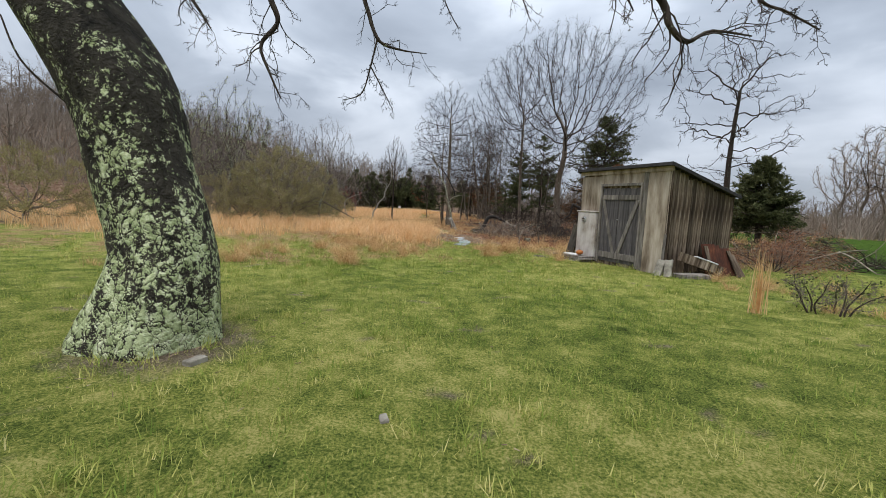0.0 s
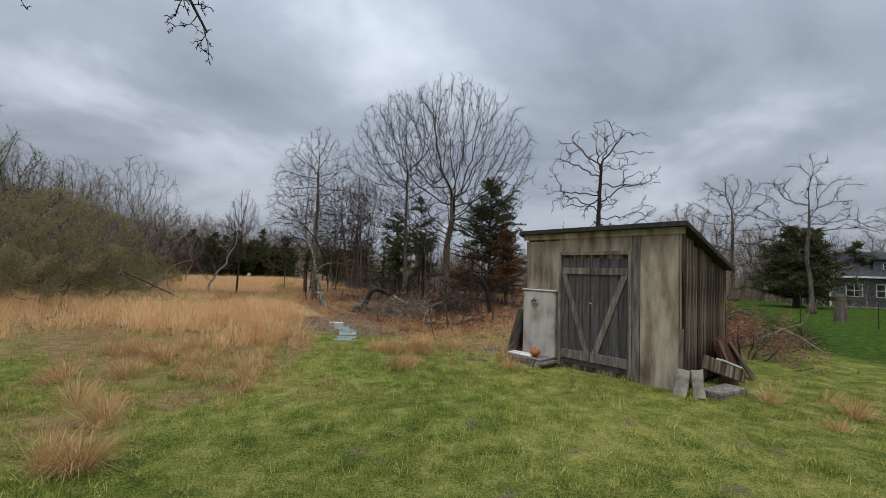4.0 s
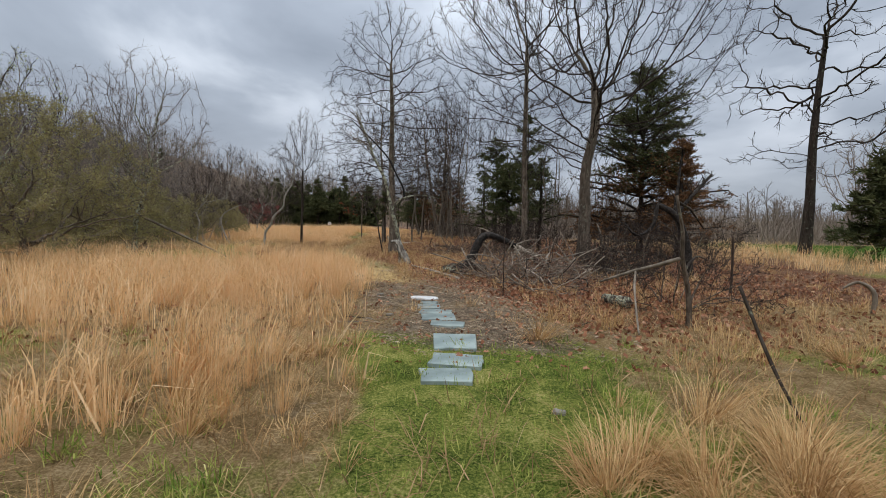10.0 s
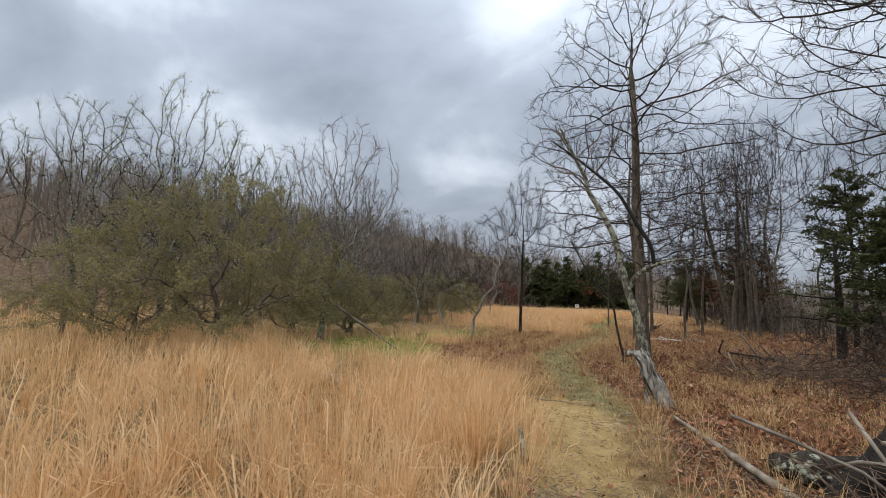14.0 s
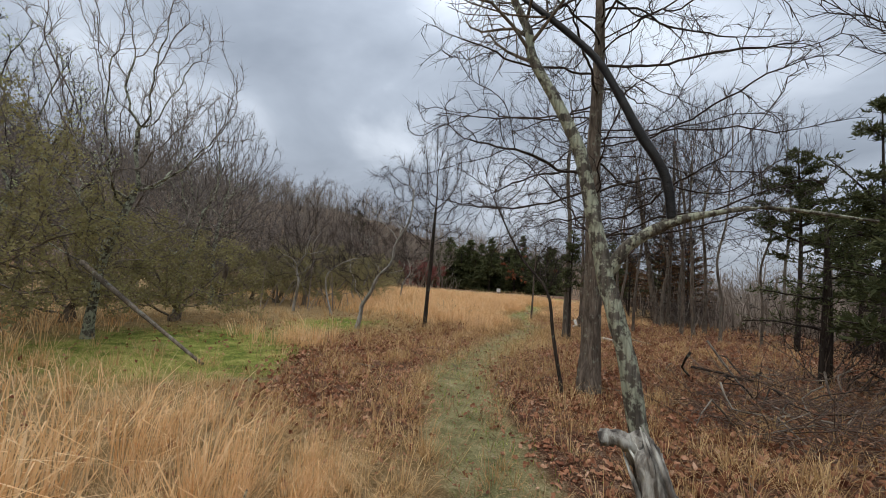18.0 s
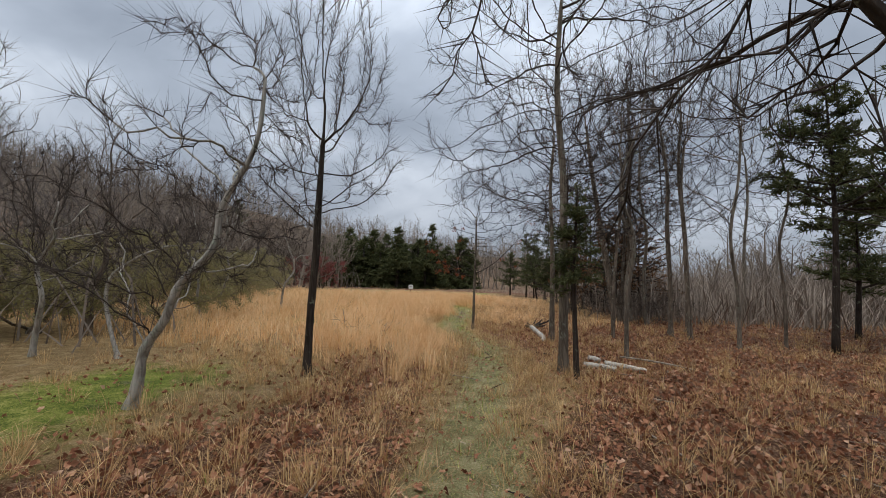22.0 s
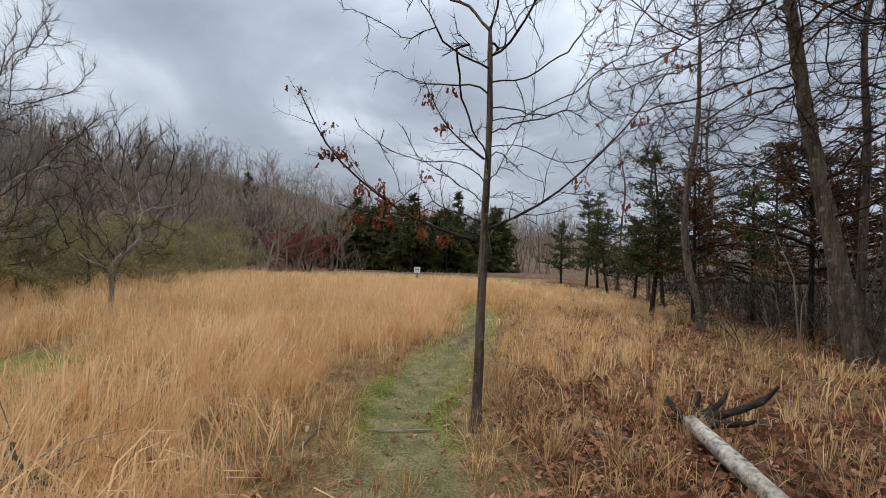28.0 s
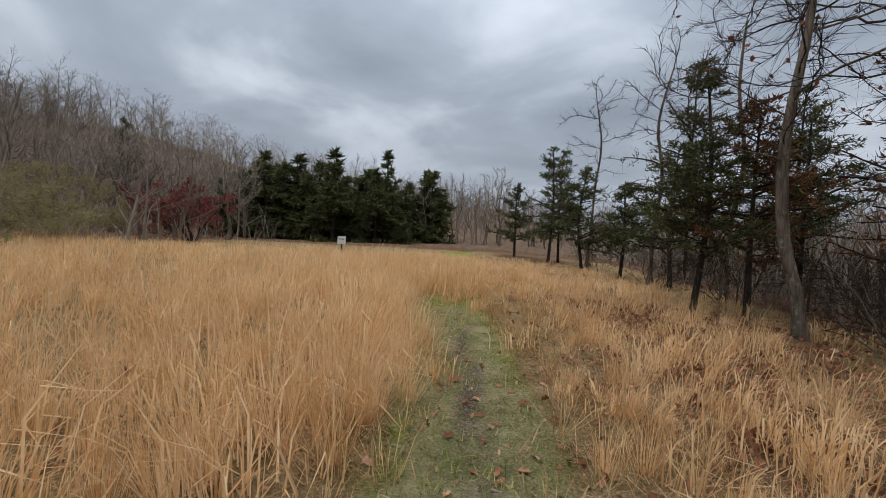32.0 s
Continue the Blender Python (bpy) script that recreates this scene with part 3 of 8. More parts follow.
def strips(r, base, height, width, lean, curl, way=None):
    """Grass blades: a tapered strip of two segments each."""
    m = len(base)
    if way is None:
        a = r.random(m) * 2 * np.pi
        way = np.stack([np.cos(a), np.sin(a), np.zeros(m)], -1)
    sd = np.stack([-way[:, 1], way[:, 0], np.zeros(m)], -1)
    tw = r.normal(0, 0.7, m)[:, None]
    sd = unit(sd * np.cos(tw) + way * np.sin(tw))
    h, w, l, c = height[:, None], width[:, None] / 2, lean[:, None], curl[:, None]
    up = np.array([[0, 0, 1.0]])
    m1 = base + (up * np.cos(l) + way * np.sin(l)) * h * 0.55
    m2 = m1 + (up * np.cos(l + c) + way * np.sin(l + c)) * h * 0.45
    v = np.stack([base - sd * w, base + sd * w, m1 + sd * w * 0.8, m1 - sd * w * 0.8, m2], 1).reshape(-1, 3)
    i = np.arange(m)[:, None] * 5
    return v, i + np.array([[0, 1, 2, 3]]), i + np.array([[3, 2, 4]])


def conifer(name, label, group, at, height, width, seed, needles=None, n_boughs=70, per=70, base=0.12, rag=0.35, card=0.16, trunk_r=0.12, density=1.0, lite=False, low=None, cone=0.62):
    """An evergreen: a trunk, boughs in whorls and many small needle sprays on them."""
    r = rnd(seed)
    if not lite:
        n_boughs, per, card = int(n_boughs * 1.35), int(per * 1.5), card * 0.78
    top = thing(name, label, "tree", group, m=pose(*at))
    P, R = smooth_line([(0, 0, -0.1), (r.normal(0, 0.08), r.normal(0, 0.08), height * 0.5), (0, 0, height)], [trunk_r, trunk_r * 0.6, 0.012], 10)
    link("trunk", tube_mesh("trunk", P, R, 8, 0.04, seed), BARK_DARK, top)
    f = base + (1 - base) * np.sort(r.random(n_boughs)) ** 0.9
    z = f * height
    ln = width * (1 - f) ** cone * r.uniform(1 - rag, 1 + rag * 0.6, n_boughs) + 0.12
    a = r.random(n_boughs) * 6.283
    ax = np.stack([np.interp(z, P[:, 2], P[:, 0]), np.interp(z, P[:, 2], P[:, 1]), z], -1)
    w = np.stack([np.cos(a), np.sin(a), r.normal(0.12, 0.15, n_boughs) + 0.45 * f], -1)
    B, BR = branch_lines(r, ax, w, ln, np.maximum(0.022 * ln, 0.008), 6, 0.1, -0.02, 0.3)
    v, q = tube_arrays(B[:, ::5], BR[:, ::5], 3) if lite else tube_arrays(B, BR, 4)
    link("bough_frame", mesh_from("bough_frame", v, q, None, True), BARK_DARK, top)
    # flat fans of side twigs carry the sprays in layers with gaps between
    ns = 4 if lite else 7
    ts, tw, tl, tr_ = sprout(r, B, BR, ns, 0.22, 58, 12, 0.36, 0.5, 0.75, 0.55)
    T, TR = branch_lines(r, ts, tw, tl, tr_, 3, 0.12, 0.03, 0.4)
    if not lite:
        v, q = tube_arrays(T, TR, 3)
        tagged(link("twig_frame", mesh_from("twig_frame", v, q, None, True), BARK_DARK, top), kind="stuff")
    m = int(n_boughs * per * density)
    own = r.uniform(0.35, 1.6, n_boughs)
    wt = tl * np.repeat(own, ns)
    pick = r.choice(len(T), m, p=wt / wt.sum())
    s = r.uniform(0.05, 1.0, m) * 2
    i = np.clip(s.astype(int), 0, 1)
    g = (s - i)[:, None]
    at_ = T[pick, i] * (1 - g) + T[pick, i + 1] * g
    at_ = at_ + r.standard_normal((m, 3)) * (0.02 + 0.28 * tl[pick] * 0.35)[:, None] * np.array([1, 1, 0.55])
    d = unit(unit(tw[pick]) * 0.9 + r.standard_normal((m, 3)) * 0.7 + np.array([0, 0, 0.2]))
    sd = unit(np.cross(d, r.standard_normal((m, 3))))
    L = (card * 0.8 * r.uniform(0.5, 1.5, m))[:, None]
    vv = np.stack([at_ - sd * L * 0.15, at_ + sd * L * 0.15, at_ + d * L], 1).reshape(-1, 3)
    tt = np.arange(m)[:, None] * 3 + np.array([[0, 1, 2]])
    if low:
        dark = at_[:, 2] > height * (0.42 + 0.1 * r.standard_normal(m))
        link("lower_foliage", mesh_from("lower_foliage", vv.reshape(-1, 3, 3)[~dark], None, tt[:(~dark).sum()]), low, top, "rust-brown dying lower foliage")
        vv, tt = vv.reshape(-1, 3, 3)[dark], tt[:dark.sum()]
    link("crown", mesh_from("crown", vv, None, tt), needles or NEEDLE, top)
    return top

# ---- ground ----
TRAIL = np.array([(4.10, 1.99), (3.18, 4.71), (2.74, 7.12), (1.88, 9.91), (2.12, 12.23), (2.24, 13.54), (2.23, 14.90), (2.22, 16.18), (1.95, 18.86), (1.64, 20.23), (0.55, 23.20), (-0.40, 25.20), (-1.55, 27.20), (-2.30, 28.60), (-2.75, 31.50), (-2.95, 34.20), (-3.30, 36.40), (-4.90, 39.60), (-5.20, 42.50), (-5.75, 46.00), (-6.40, 50.00), (-7.00, 56.00)])
Y_STONE, Y_SAP, Y_LEAFY = 20.2, 33.2, 39.6


def trail_x(y):
    return np.interp(y, TRAIL[:, 1], TRAIL[:, 0])


def ease(v, a, b):
    f = np.clip((v - a) / (b - a), 0, 1)
    return f * f * (3 - 2 * f)


def wave(x, y, s, k=0.0):
    """Smooth uneven hum between about -1 and 1."""
    return (np.sin(x * s * 1.1 + 1.7 * np.sin(y * s * 0.7 + k) + k) + np.sin(y * s * 1.3 + 1.3 * np.sin(x * s * 0.9 + 2 * k) + 2.1) + np.sin((x + y) * s * 0.61 + k * 3)) / 3


def gz(x, y):
    """Height of the ground."""
    x, y = np.asarray(x, float), np.asarray(y, float)
    z = 0.025 * wave(x, y, 1.3) + 0.012 * wave(x, y, 4.1, 1.0)
    z = z + LAWN_RISE * (1 - ease(y, 4.0, 15.0)) * ease(x, -14, 2)
    z = z + 11.0 * ease(-x - 0.25 * np.maximum(y - 40, 0), 17, 64) + 7.0 * ease(y - 0.4 * np.minimum(x, 0), 72, 150) * (1 - ease(x, -8, 14)) + 3.0 * ease(x, 70, 140)
    z = z + 0.35 * ease(y, 38, 52) * ease(-x, -2, 6)
    d = np.abs(x - trail_x(y))
    z = z - 0.05 * np.exp(-(d / 0.45) ** 2) * ease(y, Y_STONE - 4, Y_STONE)
    return z


LAWN_RISE = 0.18


def zones(x, y):
    """How much of each cover lies at a place: meadow, litter, sand, mud, moss (the rest is lawn) and the stand of tall grass."""
    dx = x - trail_x(y)
    n = wave(x, y, 0.9, 2.0)
    left, right = -dx, dx
    tall = ease(left + 0.35 * n, 0.55, 1.3) * ease(y + 1.2 * n, Y_STONE - 3.4, Y_STONE - 0.6) * (1 - ease(y + 0.5 * n, Y_STONE + 3.2, Y_STONE + 5.4))
    tall = np.maximum(tall, ease(left + 0.4 * n, 0.5, 1.1) * ease(y + 0.8 * n - 0.35 * np.minimum(left, 4), Y_SAP - 1.0, Y_SAP + 1.4))
    tall = np.maximum(tall, ease(y + 0.5 * n, Y_LEAFY + 5.5, Y_LEAFY + 7.5) * (1 - ease(x, -2.5, 0)))
    tall = np.maximum(tall, 0.85 * ease(right + 0.5 * n, 0.7, 1.6) * ease(y + 0.6 * n, Y_LEAFY + 0.2, Y_LEAFY + 2.4) * (1 - ease(x + 0.6 * n, -3.0, -1.2)))
    tall = np.maximum(tall, 0.45 * ease(right + 0.4 * n, 0.8, 1.6) * ease(y + 0.8 * n, Y_LEAFY - 0.2, Y_LEAFY + 1.8) * (1 - ease(x + 0.8 * n, -0.8, 1.0)))
    band = ease(-x + 1.0 * n, 4.5, 7.0) * ease(y + 1.5 * n, Y_STONE - 8.0, Y_STONE - 4.5) * (1 - ease(y + n, Y_STONE + 5, Y_STONE + 8))
    tall = np.maximum(tall, 0.9 * band)
    tall = np.maximum(tall, 0.85 * ease(x, 9, 12) * ease(y + n, Y_STONE + 4, Y_STONE + 7) * (1 - ease(y, 36, 42)) * (1 - ease(x, 15, 19)))
    far = ease(x * 0 + y, Y_STONE + 30, Y_STONE + 36)
    tall = tall * (1 - far) * (1 - ease(-x, 21, 26))
    clear = np.exp(-(((x - CLEAR[0]) / 2.6) ** 2 + ((y - CLEAR[1]) / 2.4) ** 2)) + 0.7 * np.exp(-(((x - CLEAR2[0]) / 0.95) ** 2 + ((y - CLEAR2[1]) / 0.8) ** 2))
    clear = clear + 0.9 * np.exp(-(((x - CLEAR3[0]) / 1.3) ** 2 + ((y - CLEAR3[1]) / 1.7) ** 2))
    tall = tall * (1 - np.clip(clear * 1.5, 0, 1))
    for cx, cy, sx, sy in CLUMPS:
        tall = np.maximum(tall, 0.95 * np.exp(-(((x - cx) / sx) ** 2 + ((y - cy) / sy) ** 2)))
    rough = np.maximum(ease(left + 0.5 * n, 0.5, 1.9 - 0.8 * ease(y, 12, 15)) * ease(y + 1.2 * n, Y_STONE - 12.5, Y_STONE - 9.5), ease(right + 0.5 * n, 0.7, 1.4) * ease(y + 0.8 * n, Y_STONE - 6.5, Y_STONE - 4.5) * (1 - ease(x, 11, 14)))
    n2 = wave(x, y, 2.6, 6.0)
    mead = np.clip(np.maximum(tall, rough * (0.43 + 0.27 * ease(y, 13, 15.5) + 0.34 * n2 + 0.1 * n + 0.22 * wave(x, y, 6.5, 3.0))), 0, 1) * (1 - 0.85 * np.clip(clear, 0, 1))
    wood = 1 - ease(x + 1.5 * wave(x, y, 0.5, 3.0) + 0.6 * n, 11, 16) * (1 - ease(y, 38, 46))
    mead = np.maximum(mead, 0.85 * ease(y + 0.5 * n, Y_STONE - 2.9, Y_STONE - 2.2) * (1 - np.clip(clear, 0, 1)) * wood)
    litter = ease(right + 0.5 * n, 0.35, 1.3) * ease(y + 0.6 * n, Y_STONE - 0.8, Y_STONE + 1.0) * (1 - ease(y + n, Y_LEAFY + 0.5, Y_LEAFY + 4) * (1 - ease(x, -1.0, 1.0)))
    litter = np.maximum(litter, (0.55 - 0.3 * ease(right, 3.5, 6.0)) * ease(right + 0.6 * n, 0.6, 1.8) * ease(y + 0.6 * n, Y_STONE - 3.0, Y_STONE - 1.0))
    litter = np.maximum(litter, 0.75 * ease(left + 0.3 * n, 0.4, 0.9) * ease(y, Y_STONE + 4.5, Y_STONE + 6) * (1 - ease(left + n, 2.2, 3.6)) * (1 - ease(y, Y_SAP + 0.5, Y_SAP + 2.5)))
    litter = np.maximum(litter * wood * (1 - 0.7 * ease(x, 7, 12) * ease(y, 36, 44)), ease(y, 58, 62) * (1 - ease(x, -2, 6)))
    litter = np.maximum(litter, ease(-x + 4 * wave(x, y, 0.23, 1.0) + n, 19, 27))
    sand = np.exp(-(((x - SAND[0] - 0.35 * (SAND[1] - y)) / 0.62) ** 2 + ((y - SAND[1]) / 1.55) ** 4)) * 1.1
    sand = np.maximum(sand, 0.34 * np.exp(-((dx - 0.45) / 0.3) ** 2) * ease(y, Y_STONE - 2.8, Y_STONE - 2.2) * (1 - ease(y, Y_STONE + 0.2, Y_STONE + 1)))
    sand = np.maximum(sand, 0.5 * np.exp(-((dx + 0.4) / 0.2) ** 2) * ease(y, Y_STONE - 1.8, Y_STONE - 1.2) * (1 - ease(y, Y_STONE + 0.2, Y_STONE + 1)))
    mud = (0.74 + 0.25 * n2 + 0.15 * wave(x, y, 7.0, 2.0)) * np.exp(-((dx - 0.3) / 1.5) ** 2) * ease(y, Y_STONE - 3.1, Y_STONE - 2.5) * (1 - ease(y, Y_STONE + 1.2, Y_STONE + 2.4))
    mud = np.maximum(mud, (0.5 + 0.3 * n) * np.exp(-((dx - 0.05) / 0.16) ** 2) * ease(y, Y_SAP - 3, Y_SAP))
    mud = np.maximum(mud, 0.9 * np.exp(-(((x - OLD[0] - 0.2) / 0.85) ** 2 + ((y - OLD[1] + 0.1) / 0.8) ** 2)))
    mud = np.maximum(mud, 0.45 * ease(wave(x, y, 4.2, 9.0), 0.5, 0.8) * rough)
    mud = np.maximum(mud, 0.5 * np.maximum(ease(-x + 4 * wave(x, y, 0.23, 1.0) + n, 19, 27), ease(y + 2 * n, 59, 65)))
    mud = np.maximum(mud, 0.6 * ease(wave(x, y, 6.1, 7.0) + 0.3 * wave(x, y, 17.0, 1.0), 0.6, 0.85) * (1 - ease(y, 14, 16)))
    moss = 0.95 * np.exp(-(dx / (0.5 + 0.12 * n + 0.16 * n2)) ** 2) * ease(y, Y_STONE + 3.0, Y_STONE + 4.5) * (1 - ease(y, Y_LEAFY + 5.5, Y_LEAFY + 7))
    mead = mead * (1 - 0.9 * np.exp(-(dx / 0.5) ** 4) * ease(y, Y_LEAFY - 2, Y_LEAFY))
    return mead, litter, np.clip(sand, 0, 1), mud, moss, tall


OLD = (0.99, 5.04)
CLUMPS = ((-5.95, 28.39, 0.7, 0.5), (-5.66, 28.53, 0.6, 0.6), (0.26, 16.16, 0.6, 0.5))
CLEAR3 = (-7.37, 31.56)
CLEAR, CLEAR2, SAND = (-6.56, 26.81), (-9.42, 38.96), (0.09, 23.25)


def ground():
    """One sheet, fine near the walk and coarse towards the horizon."""
    def axis(lo, hi, a, b, fine):
        mid = np.arange(a, b, fine)
        out, s, v = [], fine, b
        while v < hi:
            out.append(v); s *= 1.16; v += s
        low, s, v = [], fine, a
        while v > lo:
            s *= 1.16; v -= s; low.append(v)
        return np.array(low[::-1] + list(mid) + out + [hi])
    xs, ys = axis(-900, 900, -11, 11, 0.2), axis(-700, 1500, 0, 50, 0.2)
    X, Y = np.meshgrid(xs, ys)
    Z = gz(X, Y)
    nx, ny = len(xs), len(ys)
    idx = np.arange(nx * ny).reshape(ny, nx)
    quads = np.stack([idx[:-1, :-1], idx[:-1, 1:], idx[1:, 1:], idx[1:, :-1]], -1)
    me = mesh_from("ground", np.stack([X, Y, Z], -1), quads, None, True)
    mead, litter, sand, mud, moss, tall = [a.ravel() for a in zones(X, Y)]
    for nm, cols in (("zone_a", (mead, litter, sand)), ("zone_b", (mud, moss, ease(X, 11.5, 16).ravel() * (1 - ease(Y, 60, 75)).ravel()))):
        at = me.color_attributes.new(nm, "FLOAT_COLOR", "POINT")
        at.data.foreach_set("color", np.stack([*cols, np.ones_like(mead)], -1).astype(np.float32).ravel())
    tagged(link("ground", me, GROUND), "mown lawn running into dry meadow, leaf litter and a worn footpath", "ground", kind="structure")


ground()

# ---- shed and what stands by it ----
WEATHERED = simple("weathered_boards", [(0.34, (0.024, 0.016, 0.011)), (0.47, (0.10, 0.072, 0.050)), (0.57, (0.21, 0.165, 0.122)), (0.70, (0.40, 0.335, 0.26))], 3.2, 9, 0.92, 0.1, 0.7, 0.01, stretch=(3.2, 3.2, 0.30), vary=0.5)
DOORWOOD = simple("grey_door_boards", [(0.30, (0.05, 0.045, 0.046)), (0.5, (0.10, 0.091, 0.091)), (0.72, (0.19, 0.172, 0.165))], 5, 8, 0.9, 0.12, 0.4, 0.005, stretch=(4, 4, 0.25), vary=0.2)
TRIMWOOD = simple("grey_trim_boards", [(0.32, (0.10, 0.086, 0.074)), (0.5, (0.19, 0.168, 0.148)), (0.70, (0.34, 0.305, 0.265))], 6, 8, 0.9, 0.12, 0.5, 0.006, stretch=(3, 3, 0.35), vary=0.2)
PLY = simple("weathered_plywood", [(0.32, (0.12, 0.088, 0.062)), (0.44, (0.27, 0.215, 0.162)), (0.55, (0.40, 0.335, 0.265)), (0.70, (0.54, 0.47, 0.39))], 2.0, 10, 0.9, 0.12, 0.35, 0.006, stretch=(2.2, 2.2, 0.45), vary=0.15)
ROOFING = simple("tar_paper", [(0.3, (0.012, 0.012, 0.012)), (0.7, (0.055, 0.05, 0.048))], 14, 6, 0.85, 0.25, 0.6, 0.01)
ENAMEL = simple("aged_white_enamel", [(0.30, (0.22, 0.17, 0.14)), (0.42, (0.43, 0.375, 0.335)), (0.55, (0.56, 0.515, 0.48)), (0.75, (0.64, 0.60, 0.57))], 2.6, 10, 0.6, 0.3, 0.2, 0.006, stretch=(1.4, 1.4, 0.7), vary=0.05)
CHROME = simple("dull_chrome", [(0.3, (0.25, 0.26, 0.27)), (0.7, (0.6, 0.62, 0.63))], 20, 4, 0.35, 0.5, 0.2, 0.002, metal=0.8, vary=0.05)
RUST = simple("rusted_sheet", [(0.3, (0.035, 0.016, 0.012)), (0.55, (0.09, 0.032, 0.018)), (0.75, (0.19, 0.07, 0.035))], 5, 8, 0.85, 0.2, 0.6, 0.008, stretch=(3, 3, 0.8), vary=0.2)
SNOWBOARD = simple("white_paint", [(0.3, (0.5, 0.49, 0.48)), (0.7, (0.78, 0.78, 0.77))], 5, 6, 0.6, 0.3, 0.2, 0.004, vary=0.05)
STONE = simple("field_stone", [(0.3, (0.12, 0.105, 0.085)), (0.5, (0.27, 0.245, 0.20)), (0.72, (0.42, 0.39, 0.33))], 7, 8, 0.9, 0.2, 0.8, 0.02, vary=0.2)
SLATE = simple("blue_slate", [(0.3, (0.15, 0.19, 0.18)), (0.5, (0.23, 0.285, 0.27)), (0.72, (0.34, 0.40, 0.375))], 4, 8, 0.38, 0.5, 0.5, 0.008, vary=0.14)
PUMPKIN = simple("orange_rind", [(0.3, (0.30, 0.085, 0.015)), (0.7, (0.50, 0.17, 0.03))], 8, 5, 0.5, 0.4, 0.2, 0.005, vary=0.05)
IRON = simple("rusted_iron", [(0.3, (0.02, 0.014, 0.011)), (0.7, (0.08, 0.05, 0.036))], 20, 5, 0.8, 0.3, 0.4, 0.003)
TARP = simple("blue_grey_tarp", [(0.3, (0.06, 0.085, 0.10)), (0.7, (0.22, 0.28, 0.31))], 6, 6, 0.5, 0.4, 0.5, 0.02)


def plank(w, length, thick=0.022, ragged=0.0, seed=0, top_slope=0.0):
    """An upright board with its base on z 0, uneven at its ends; x across, y thickness."""
    r = random.Random(seed)
    n = 5
    lo = [(-w / 2 + w * i / (n - 1), r.uniform(0, ragged)) for i in range(n)]
    hi = [(w / 2 - w * i / (n - 1), length + top_slope * (0.5 - i / (n - 1)) * w) for i in range(n)]
    return prism(lo + hi, thick, 0.003)


